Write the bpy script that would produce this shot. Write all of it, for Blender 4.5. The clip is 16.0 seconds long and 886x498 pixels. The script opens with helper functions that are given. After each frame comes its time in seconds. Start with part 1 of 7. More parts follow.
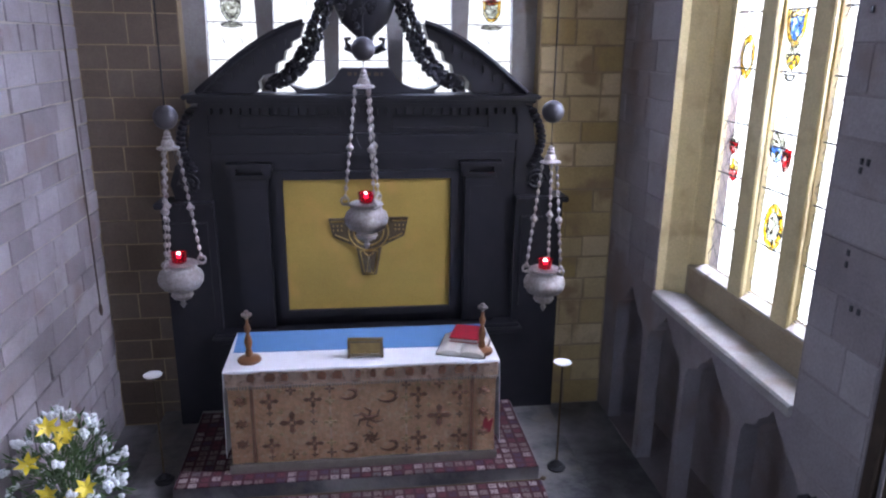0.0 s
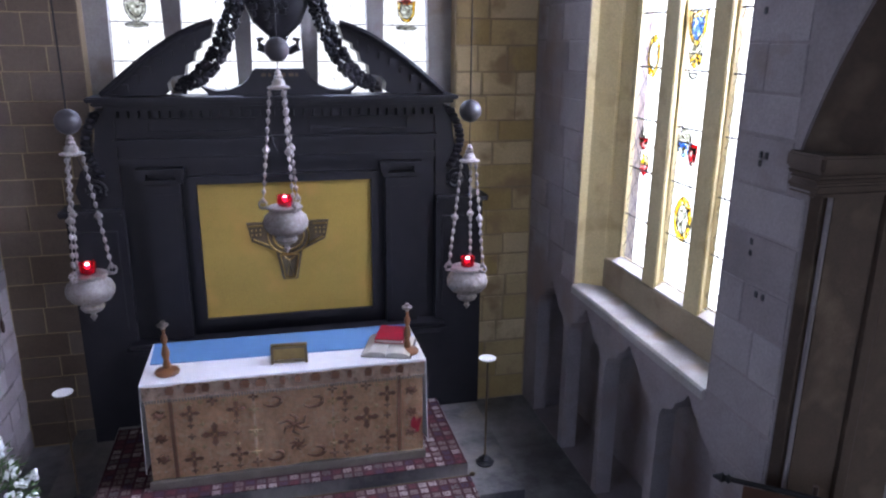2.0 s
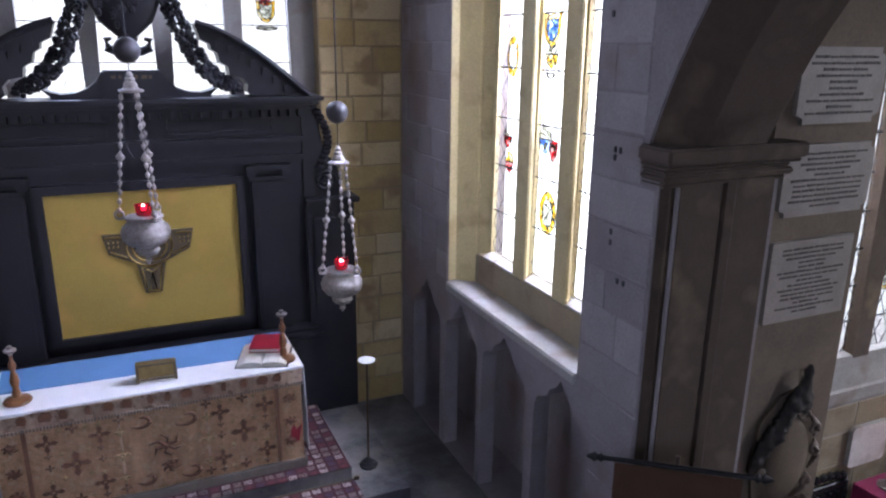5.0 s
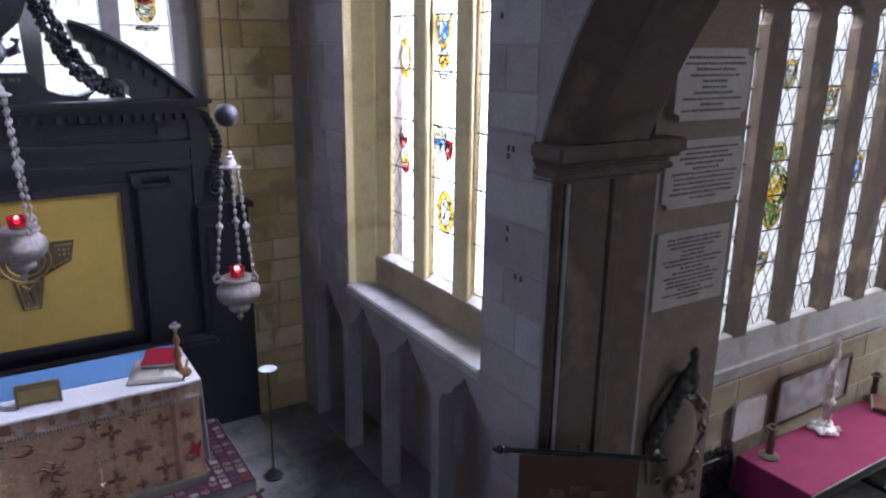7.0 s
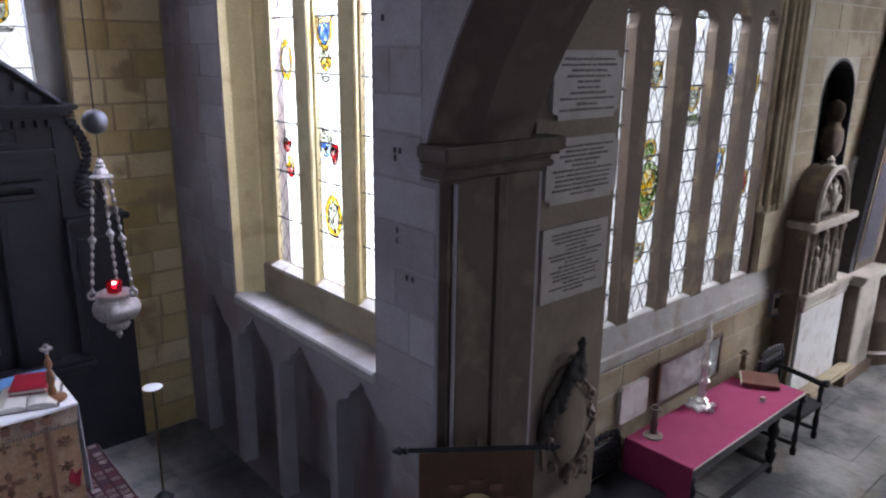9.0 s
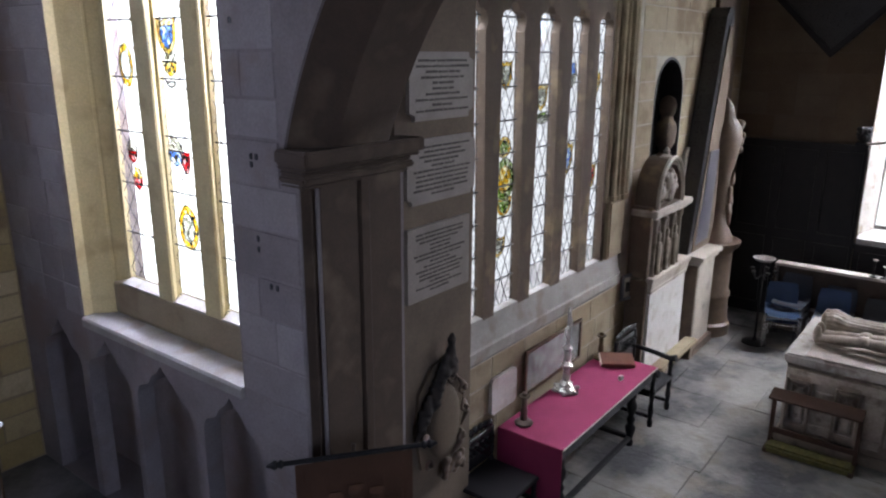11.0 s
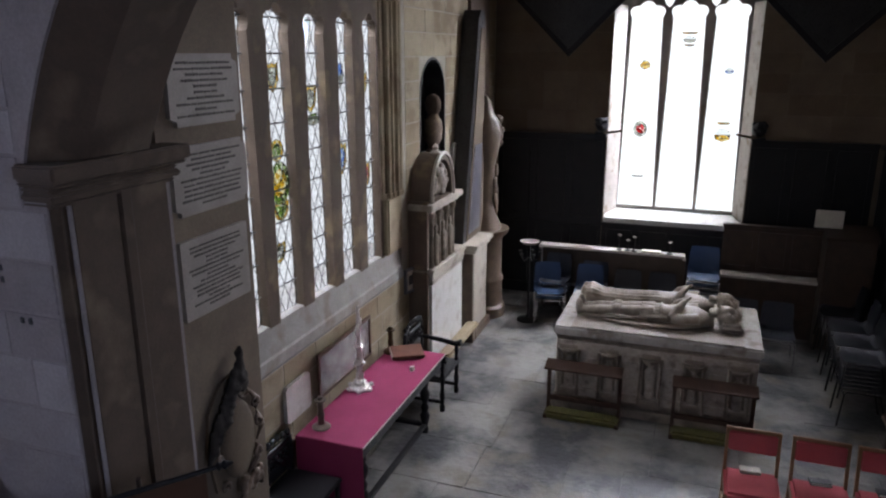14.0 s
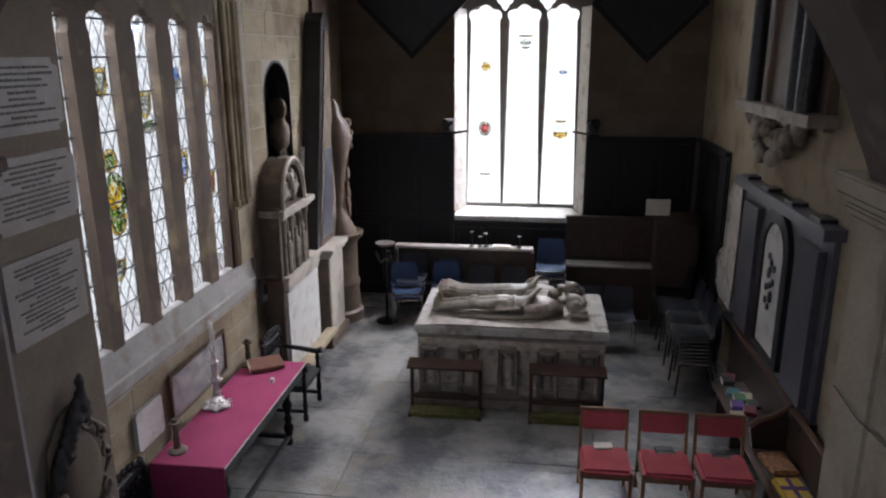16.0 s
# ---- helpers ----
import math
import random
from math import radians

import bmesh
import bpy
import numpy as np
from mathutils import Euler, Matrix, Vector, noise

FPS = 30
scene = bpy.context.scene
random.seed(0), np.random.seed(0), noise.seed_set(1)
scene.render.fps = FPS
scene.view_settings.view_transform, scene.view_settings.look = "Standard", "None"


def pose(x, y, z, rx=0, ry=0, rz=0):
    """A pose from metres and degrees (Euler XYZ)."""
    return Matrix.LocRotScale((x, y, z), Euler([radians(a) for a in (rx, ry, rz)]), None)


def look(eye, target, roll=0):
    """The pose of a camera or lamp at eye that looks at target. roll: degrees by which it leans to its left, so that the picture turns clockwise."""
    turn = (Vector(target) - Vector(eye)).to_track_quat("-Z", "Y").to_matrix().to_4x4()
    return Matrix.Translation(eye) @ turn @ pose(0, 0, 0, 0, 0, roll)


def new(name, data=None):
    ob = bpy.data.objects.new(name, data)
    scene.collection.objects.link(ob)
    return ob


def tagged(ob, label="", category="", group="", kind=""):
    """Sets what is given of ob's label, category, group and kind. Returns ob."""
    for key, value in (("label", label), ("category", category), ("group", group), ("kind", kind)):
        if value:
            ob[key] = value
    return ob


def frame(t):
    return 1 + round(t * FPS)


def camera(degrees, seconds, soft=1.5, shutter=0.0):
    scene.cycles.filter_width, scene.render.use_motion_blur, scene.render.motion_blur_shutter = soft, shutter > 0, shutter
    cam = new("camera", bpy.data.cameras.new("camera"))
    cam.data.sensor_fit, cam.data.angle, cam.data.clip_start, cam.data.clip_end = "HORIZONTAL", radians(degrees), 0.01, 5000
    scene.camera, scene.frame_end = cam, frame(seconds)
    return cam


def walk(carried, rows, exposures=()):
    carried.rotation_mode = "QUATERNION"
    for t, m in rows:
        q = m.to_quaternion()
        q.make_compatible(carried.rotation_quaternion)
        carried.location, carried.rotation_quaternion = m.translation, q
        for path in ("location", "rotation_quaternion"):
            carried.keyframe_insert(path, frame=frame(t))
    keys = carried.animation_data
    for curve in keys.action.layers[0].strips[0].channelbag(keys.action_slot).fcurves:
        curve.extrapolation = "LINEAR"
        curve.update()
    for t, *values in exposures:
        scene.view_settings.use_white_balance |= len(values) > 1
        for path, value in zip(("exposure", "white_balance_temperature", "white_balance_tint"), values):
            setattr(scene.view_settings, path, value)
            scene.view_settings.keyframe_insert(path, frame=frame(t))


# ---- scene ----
cam = camera(63.29, 16.0, soft=2.2)
EYE = (0.0, 0.0, 4.25)

PATH = [
    (0.0, pose(*EYE, 73.634, -0.556, -7.070)),
    (0.5, pose(*EYE, 73.601, -0.468, -8.909)),
    (1.0, pose(*EYE, 73.605, -0.519, -10.083)),
    (1.5, pose(*EYE, 73.646, -0.556, -12.152)),
    (2.0, pose(*EYE, 73.701, -0.506, -13.523)),
    (2.5, pose(*EYE, 73.750, -0.580, -15.179)),
    (3.0, pose(*EYE, 73.762, -0.531, -16.767)),
    (3.5, pose(*EYE, 73.780, -0.551, -18.674)),
    (4.0, pose(*EYE, 73.802, -0.592, -20.283)),
    (6.5, pose(*EYE, 74.000, -0.732, -30.206)),
    (7.0, pose(*EYE, 74.049, -0.741, -32.219)),
    (7.5, pose(*EYE, 74.105, -0.753, -34.286)),
    (8.0, pose(*EYE, 74.194, -0.777, -36.561)),
    (10.5, pose(*EYE, 74.512, -0.431, -49.362)),
    (11.0, pose(*EYE, 74.590, -0.299, -52.483)),
    (11.5, pose(*EYE, 74.594, -0.267, -55.388)),
    (12.0, pose(*EYE, 74.632, -0.198, -58.203)),
    (12.5, pose(*EYE, 74.667, -0.146, -61.051)),
    (13.0, pose(*EYE, 74.713, -0.065, -64.233)),
    (13.5, pose(*EYE, 74.715, 0.009, -67.410)),
    (14.0, pose(*EYE, 74.705, 0.020, -70.410)),
    (14.5, pose(*EYE, 74.750, 0.127, -73.406)),
    (15.0, pose(*EYE, 74.821, 0.198, -76.393)),
    (15.5, pose(*EYE, 74.850, 0.278, -79.438)),
    (16.0, pose(*EYE, 74.873, 0.231, -82.346)),
]
walk(cam, PATH, [(0.0, 0.42, 6350, 16), (4.0, 0.44, 6350, 16), (7.5, 0.2, 6350, 16), (11.0, 0.16, 6600, 14), (14.0, 0.04, 6600, 14), (16.0, 0.09, 6600, 14)])

# ---- world and light ----
scene.view_settings.exposure = 0.0
world = bpy.data.worlds.new("sky")
scene.world = world
world.use_nodes = True
_bg = world.node_tree.nodes["Background"]
_sky = world.node_tree.nodes.new("ShaderNodeTexSky")
_sky.sky_type, _sky.sun_disc = "NISHITA", False
_sky.sun_elevation, _sky.sun_rotation = radians(38), radians(150)
_bg.inputs["Strength"].default_value = 0.15
world.node_tree.links.new(_sky.outputs["Color"], _bg.inputs["Color"])


def window_light(name, place, target, width, height, radiance, colour, spread=130):
    """Daylight standing outside a window's opening, from the sky above the horizon, or the added north fill; radiance
    in W per square metre and steradian.
    """
    lamp = bpy.data.lights.new(name, "AREA")
    lamp.shape, lamp.size, lamp.size_y = "RECTANGLE", width, height
    lamp.energy = radiance * math.pi * width * height
    lamp.color, lamp.spread = colour, radians(spread)
    ob = new(name, lamp)
    ob.matrix_world = look(place, target)
    return ob


COOL, PALE, NEUTRAL = (0.56, 0.66, 1.0), (0.65, 0.71, 1.0), (0.84, 0.89, 1.0)
window_light("daylight_east", (0.13, 8.35, 5.1), (0.13, 4.0, 3.0), 4.4, 3.4, 9.0, COOL)
window_light("daylight_south", (4.0, 5.1, 4.9), (-2.0, 6.2, 0.5), 3.0, 4.0, 29.0, PALE, 112)
window_light("daylight_chapel", (6.4, 4.9, 5.0), (6.4, 2.6, 1.5), 5.0, 3.6, 17.0, NEUTRAL, 110)
window_light("daylight_chapel_south", (13.9, -0.7, 4.8), (8.5, 2.3, 0.9), 3.6, 4.8, 48.0, NEUTRAL, 105)
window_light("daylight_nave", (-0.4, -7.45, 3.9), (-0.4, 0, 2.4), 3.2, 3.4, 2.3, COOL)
# added fill from the north, out of view; no window is known there
window_light("daylight_north", (-3.25, 2.2, 4.0), (0.6, 3.4, 2.2), 3.2, 3.2, 0.65, COOL, 150)

# ---- building helpers ----
from mathutils import geometry


def FX(x):
    """Plane of a wall across x: u along y, v up, w along +x."""
    return lambda u, v, w: (x + w, u, v)


def FY(y):
    """Plane of a wall across y: u along x, v up, w along +y."""
    return lambda u, v, w: (u, y + w, v)


def FZ(z):
    return lambda u, v, w: (u, v, z + w)


def inside(p, poly):
    x, y, c = p[0], p[1], False
    for i in range(len(poly)):
        (x1, y1), (x2, y2) = poly[i - 1], poly[i]
        if (y1 > y) != (y2 > y) and x < (x2 - x1) * (y - y1) / (y2 - y1) + x1:
            c = not c
    return c


def plate(bm, outer, holes, f, w0, w1):
    """A flat plate with the outline outer and any holes, from w0 to w1 through its plane."""
    pts, edges = [], []
    for loop in (outer, *holes):
        n = len(pts)
        pts += [Vector(p) for p in loop]
        edges += [(n + i, n + (i + 1) % len(loop)) for i in range(len(loop))]
    vs, _, tris, _, _, _ = geometry.delaunay_2d_cdt(pts, edges, [], 0, 1e-5)
    keep = []
    for t in tris:
        c = (sum(vs[i][0] for i in t) / 3, sum(vs[i][1] for i in t) / 3)
        if inside(c, outer) and not any(inside(c, h) for h in holes):
            keep.append(t)
    a = [bm.verts.new(f(v[0], v[1], w0)) for v in vs]
    b = [bm.verts.new(f(v[0], v[1], w1)) for v in vs]
    count = {}
    for t in keep:
        bm.faces.new([a[i] for i in t])
        bm.faces.new([b[i] for i in reversed(t)])
        for i in range(3):
            e = (t[i], t[(i + 1) % 3])
            count[frozenset(e)] = None if frozenset(e) in count else e
    for e in count.values():
        if e:
            bm.faces.new((a[e[1]], a[e[0]], b[e[0]], b[e[1]]))
    loose = [v for v in a + b if not v.link_faces]
    bmesh.ops.delete(bm, geom=loose, context="VERTS")
    return bm


def mirror_plane(f):
    """The same wall plane, seen from its other side."""
    return lambda u, v, w: f(u, v, -w)


def rect(u0, u1, v0, v1):
    return [(u0, v0), (u1, v0), (u1, v1), (u0, v1)]


def pointed(u0, u1, v0, spring, rise, n=8):
    """Outline of an opening with a pointed head."""
    m, pts = (u0 + u1) / 2, [(u0, v0), (u1, v0)]
    for i in range(n + 1):
        a = i / n
        pts.append((u1 - (u1 - m) * (1 - math.cos(a * math.pi / 2)) , spring + rise * math.sin(a * math.pi / 2)))
    for i in range(n - 1, -1, -1):
        a = i / n
        pts.append((u0 + (m - u0) * (1 - math.cos(a * math.pi / 2)), spring + rise * math.sin(a * math.pi / 2)))
    return pts


def rounded(u0, u1, v0, spring, n=14):
    """Outline of an opening with a half-round head."""
    m, r = (u0 + u1) / 2, (u1 - u0) / 2
    return [(u0, v0), (u1, v0)] + [(m + r * math.cos(math.pi * i / n), spring + r * math.sin(math.pi * i / n)) for i in range(n + 1)]


def cusped(u0, u1, v0, spring, rise, n=30):
    """Outline of a light with a trefoil head."""
    m, h, pts = (u0 + u1) / 2, (u1 - u0) / 2, [(u0, v0), (u1, v0)]
    for i in range(n + 1):
        a = math.pi * i / n
        k = 1 - 0.2 * (1 - abs(math.sin(3 * a)))
        pts.append((m + h * k * math.cos(a), spring + rise * k * math.sin(a) ** 0.9))
    return pts


def box(bm, lo, hi, bevel=0.0, m=None):
    vs = [bm.verts.new((x, y, z)) for z in (lo[2], hi[2]) for y in (lo[1], hi[1]) for x in (lo[0], hi[0])]
    fs = [bm.faces.new([vs[i] for i in q]) for q in ((0, 2, 3, 1), (4, 5, 7, 6), (0, 1, 5, 4), (1, 3, 7, 5), (3, 2, 6, 7), (2, 0, 4, 6))]
    if m is not None:
        bmesh.ops.transform(bm, matrix=m, verts=vs)
    if bevel:
        es = list({e for f in fs for e in f.edges})
        bmesh.ops.bevel(bm, geom=es, offset=bevel, segments=2, affect="EDGES")
    return bm


def lathe(bm, profile, seg=20, at=(0, 0, 0), m=None):
    """A turned shape from (radius, height) pairs."""
    rings = []
    for r, z in profile:
        ring = []
        for i in range(seg):
            a = 2 * math.pi * i / seg
            p = Vector((r * math.cos(a), r * math.sin(a), z))
            if m is not None:
                p = m @ p
            ring.append(bm.verts.new(p + Vector(at)))
        rings.append(ring)
    for a, b in zip(rings, rings[1:]):
        for i in range(seg):
            bm.faces.new((a[i], a[(i + 1) % seg], b[(i + 1) % seg], b[i]))
    for ring in (rings[0][::-1], rings[-1]):
        bm.faces.new(ring)
    return bm


def tube(bm, pts, r, seg=8, closed=False):
    """A round bar along points; r may be one radius or one for each point."""
    pts = [Vector(p) for p in pts]
    rs = [r] * len(pts) if isinstance(r, (int, float)) else r
    rings = []
    for i, p in enumerate(pts):
        if closed:
            d = pts[(i + 1) % len(pts)] - pts[i - 1]
        else:
            d = pts[min(i + 1, len(pts) - 1)] - pts[max(i - 1, 0)]
        q = d.to_track_quat("Z", "Y").to_matrix()
        rings.append([bm.verts.new(p + q @ Vector((rs[i] * math.cos(2 * math.pi * k / seg), rs[i] * math.sin(2 * math.pi * k / seg), 0))) for k in range(seg)])
    pairs = list(zip(rings, rings[1:])) + ([(rings[-1], rings[0])] if closed else [])
    for a, b in pairs:
        for k in range(seg):
            bm.faces.new((a[k], a[(k + 1) % seg], b[(k + 1) % seg], b[k]))
    if not closed:
        bm.faces.new(rings[0][::-1])
        bm.faces.new(rings[-1])
    return bm


def loft(bm, rings, cap=True):
    """Skin closed rings that have the same number of points."""
    rs = [[bm.verts.new(p) for p in ring] for ring in rings]
    for a, b in zip(rs, rs[1:]):
        for i in range(len(a)):
            bm.faces.new((a[i], a[(i + 1) % len(a)], b[(i + 1) % len(a)], b[i]))
    if cap:
        bm.faces.new(rs[0][::-1])
        bm.faces.new(rs[-1])
    return bm


def blob(bm, at, size, seg=10, rings=7, m=None):
    """A smooth rounded lump."""
    prof = [(max(1e-3, math.sin(math.pi * i / rings)), -math.cos(math.pi * i / rings)) for i in range(rings + 1)]
    mm = Matrix.Diagonal((*size, 1))
    return lathe(bm, prof, seg, at, (m @ mm) if m is not None else mm)


def BM():
    return bmesh.new()


def part(name, bm, material, parent=None, label="", smooth=False, loc=None):
    bmesh.ops.recalc_face_normals(bm, faces=bm.faces[:])
    me = bpy.data.meshes.new(name)
    bm.to_mesh(me)
    bm.free()
    me.materials.append(material)
    if smooth:
        me.shade_smooth()
        me.set_sharp_from_angle(angle=radians(40))
    ob = new(name, me)
    if parent is not None:
        ob.parent = parent
    if loc is not None:
        ob.location = loc
    if label:
        ob["label"] = label
    return ob


def thing(name, label, category, at=(0, 0, 0), rz=0, group="", kind=""):
    ob = new(name)
    ob.empty_display_size = 0.1
    ob.matrix_basis = pose(*at, 0, 0, rz)
    return tagged(ob, label, category, group, kind)


def structure(name, bm, material, label, category, smooth=False):
    return tagged(part(name, bm, material, smooth=smooth), label, category, kind="structure")


# ---- materials ----
def material(name, c1, c2, rough=0.7, metal=0.0, scale=3.0, fine=40.0, bump=0.3, vary=0.0, spread=0.5, depth=0.01, stain=None, spec=0.5):
    """Two colours mixed by coarse clouds, fine grain over it, relief, and a shift of tone from piece to piece."""
    m = bpy.data.materials.new(name)
    m.use_nodes = True
    nt = m.node_tree
    N, L = nt.nodes, nt.links
    bsdf = N["Principled BSDF"]
    geo = N.new("ShaderNodeNewGeometry")
    n1 = N.new("ShaderNodeTexNoise")
    n1.inputs["Scale"].default_value, n1.inputs["Detail"].default_value, n1.inputs["Roughness"].default_value = scale, 5, 0.62
    n2 = N.new("ShaderNodeTexNoise")
    n2.inputs["Scale"].default_value, n2.inputs["Detail"].default_value, n2.inputs["Roughness"].default_value = fine, 4, 0.7
    L.new(geo.outputs["Position"], n1.inputs["Vector"])
    L.new(geo.outputs["Position"], n2.inputs["Vector"])
    ramp = N.new("ShaderNodeMapRange")
    ramp.inputs["From Min"].default_value, ramp.inputs["From Max"].default_value = 0.5 - spread / 2, 0.5 + spread / 2
    L.new(n1.outputs["Fac"], ramp.inputs["Value"])
    mix = N.new("ShaderNodeMix")
    mix.data_type = "RGBA"
    mix.inputs["A"].default_value, mix.inputs["B"].default_value = (*c1, 1), (*c2, 1)
    L.new(ramp.outputs["Result"], mix.inputs["Factor"])
    hsv = N.new("ShaderNodeHueSaturation")
    L.new(mix.outputs["Result"], hsv.inputs["Color"])
    grain = N.new("ShaderNodeMapRange")
    grain.inputs["From Min"].default_value, grain.inputs["From Max"].default_value = 0.25, 0.75
    grain.inputs["To Min"].default_value, grain.inputs["To Max"].default_value = 0.82, 1.16
    L.new(n2.outputs["Fac"], grain.inputs["Value"])
    value = grain.outputs["Result"]
    if vary:
        info = N.new("ShaderNodeObjectInfo")
        piece = N.new("ShaderNodeMapRange")
        piece.inputs["To Min"].default_value, piece.inputs["To Max"].default_value = 1 - vary, 1 + vary * 0.6
        L.new(info.outputs["Random"], piece.inputs["Value"])
        mul = N.new("ShaderNodeMath")
        mul.operation = "MULTIPLY"
        L.new(value, mul.inputs[0])
        L.new(piece.outputs["Result"], mul.inputs[1])
        value = mul.outputs["Value"]
        hue = N.new("ShaderNodeMapRange")
        hue.inputs["To Min"].default_value, hue.inputs["To Max"].default_value = 1.0 + vary * 0.6, 1.0 - vary * 0.6
        L.new(info.outputs["Random"], hue.inputs["Value"])
        L.new(hue.outputs["Result"], hsv.inputs["Saturation"])
    L.new(value, hsv.inputs["Value"])
    colour = hsv.outputs["Color"]
    if stain:
        n3 = N.new("ShaderNodeTexNoise")
        n3.inputs["Scale"].default_value, n3.inputs["Detail"].default_value = stain[3], 6
        L.new(geo.outputs["Position"], n3.inputs["Vector"])
        r3 = N.new("ShaderNodeMapRange")
        r3.inputs["From Min"].default_value, r3.inputs["From Max"].default_value = 0.54, 0.68
        L.new(n3.outputs["Fac"], r3.inputs["Value"])
        m3 = N.new("ShaderNodeMix")
        m3.data_type = "RGBA"
        m3.inputs["B"].default_value = (*stain[:3], 1)
        L.new(r3.outputs["Result"], m3.inputs["Factor"])
        L.new(colour, m3.inputs["A"])
        colour = m3.outputs["Result"]
    L.new(colour, bsdf.inputs["Base Color"])
    rr = N.new("ShaderNodeMapRange")
    rr.inputs["To Min"].default_value, rr.inputs["To Max"].default_value = max(0.03, rough - 0.12), min(1, rough + 0.12)
    L.new(n2.outputs["Fac"], rr.inputs["Value"])
    L.new(rr.outputs["Result"], bsdf.inputs["Roughness"])
    bsdf.inputs["Metallic"].default_value = metal
    bsdf.inputs["Specular IOR Level"].default_value = spec
    if bump:
        add = N.new("ShaderNodeMath")
        add.operation = "ADD"
        L.new(n1.outputs["Fac"], add.inputs[0])
        L.new(n2.outputs["Fac"], add.inputs[1])
        b = N.new("ShaderNodeBump")
        b.inputs["Strength"].default_value, b.inputs["Distance"].default_value = bump, depth
        L.new(add.outputs["Value"], b.inputs["Height"])
        L.new(b.outputs["Normal"], bsdf.inputs["Normal"])
    return m


def glass(name, tint, haze=0.05, wave=0.0, painted=0.0, scale=9.0):
    """Old window glass: clear, slightly tinted, with a little gloss; painted glass is broken up into small tinted, plain and dark patches."""
    m = bpy.data.materials.new(name)
    m.use_nodes = True
    N, L = m.node_tree.nodes, m.node_tree.links
    N.remove(N["Principled BSDF"])
    out = N["Material Output"]
    tr, gl, mx = N.new("ShaderNodeBsdfTransparent"), N.new("ShaderNodeBsdfGlossy"), N.new("ShaderNodeMixShader")
    gl.inputs["Roughness"].default_value = 0.15
    mx.inputs["Fac"].default_value = haze
    geo, n1, mix = N.new("ShaderNodeNewGeometry"), N.new("ShaderNodeTexNoise"), N.new("ShaderNodeMix")
    n1.inputs["Scale"].default_value, n1.inputs["Detail"].default_value = scale, 4
    L.new(geo.outputs["Position"], n1.inputs["Vector"])
    mix.data_type = "RGBA"
    mix.inputs["A"].default_value = (*tint, 1)
    mix.inputs["B"].default_value = (*[c * (1 - wave) for c in tint], 1)
    L.new(n1.outputs["Fac"], mix.inputs["Factor"])
    colour = mix.outputs["Result"]
    if painted:
        cell, lift, ramp = N.new("ShaderNodeTexVoronoi"), N.new("ShaderNodeMix"), N.new("ShaderNodeValToRGB")
        cell.inputs["Scale"].default_value = painted
        L.new(geo.outputs["Position"], cell.inputs["Vector"])
        sep = N.new("ShaderNodeSeparateColor")
        L.new(cell.outputs["Color"], sep.inputs["Color"])
        ramp.color_ramp.interpolation = "CONSTANT"
        ramp.color_ramp.elements[0].color = (*tint, 1)
        ramp.color_ramp.elements[1].position, ramp.color_ramp.elements[1].color = 0.42, (0.92, 0.92, 0.88, 1)
        for p, c in ((0.66, tuple(0.5 + 0.5 * k for k in tint)), (0.86, (0.22, 0.20, 0.17))):
            ramp.color_ramp.elements.new(p).color = (*c, 1)
        L.new(sep.outputs["Red"], ramp.inputs["Fac"])
        lift.data_type, lift.blend_type = "RGBA", "MULTIPLY"
        L.new(ramp.outputs["Color"], lift.inputs["A"])
        L.new(colour, lift.inputs["B"])
        lift.inputs["Factor"].default_value = 0.25
        colour = lift.outputs["Result"]
    L.new(colour, tr.inputs["Color"])
    L.new(tr.outputs["BSDF"], mx.inputs[1])
    L.new(gl.outputs["BSDF"], mx.inputs[2])
    L.new(mx.outputs["Shader"], out.inputs["Surface"])
    return m


STONE_YELLOW = material("yellow_sandstone", (0.60, 0.47, 0.24), (0.46, 0.345, 0.17), 0.88, scale=2.2, fine=55, bump=0.45, vary=0.24, stain=(0.34, 0.24, 0.13, 3.1))
STONE_GREY = material("grey_sandstone", (0.35, 0.315, 0.315), (0.235, 0.205, 0.205), 0.88, scale=2.0, fine=50, bump=0.6, vary=0.24, stain=(0.22, 0.17, 0.155, 1.6))
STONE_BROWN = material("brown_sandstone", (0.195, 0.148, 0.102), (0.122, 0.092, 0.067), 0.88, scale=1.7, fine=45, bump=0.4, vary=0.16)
STONE_DRESSED = material("dressed_sandstone", (0.66, 0.56, 0.31), (0.56, 0.465, 0.25), 0.85, scale=2.5, fine=60, bump=0.25, stain=(0.47, 0.37, 0.20, 4.0))
# sandstone darkened: shade on mullions, bust and monument sides is in its colour
STONE_MULLION = material("shaded_brown_sandstone", (0.15, 0.11, 0.08), (0.09, 0.066, 0.05), 0.9, scale=3, fine=50, bump=0.4, stain=(0.22, 0.16, 0.10, 3.0))
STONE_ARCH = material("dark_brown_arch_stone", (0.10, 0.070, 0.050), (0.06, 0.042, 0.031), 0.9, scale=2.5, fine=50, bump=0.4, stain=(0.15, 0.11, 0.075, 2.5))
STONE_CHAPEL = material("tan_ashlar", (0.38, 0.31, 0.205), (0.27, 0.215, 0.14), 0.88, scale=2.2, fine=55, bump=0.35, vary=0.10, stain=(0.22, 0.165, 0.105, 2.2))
STONE_PALE = material("pale_limestone", (0.55, 0.52, 0.47), (0.42, 0.39, 0.35), 0.75, scale=5, fine=60, bump=0.25, stain=(0.33, 0.27, 0.2, 6.0))
MORTAR_YELLOW = material("sandy_mortar", (0.40, 0.31, 0.18), (0.28, 0.21, 0.12), 0.95, scale=4, fine=80, bump=0.4)
SOOT = material("soot_blackened_stone", (0.05, 0.041, 0.034), (0.024, 0.02, 0.017), 0.9, scale=8, fine=50, bump=0.5)
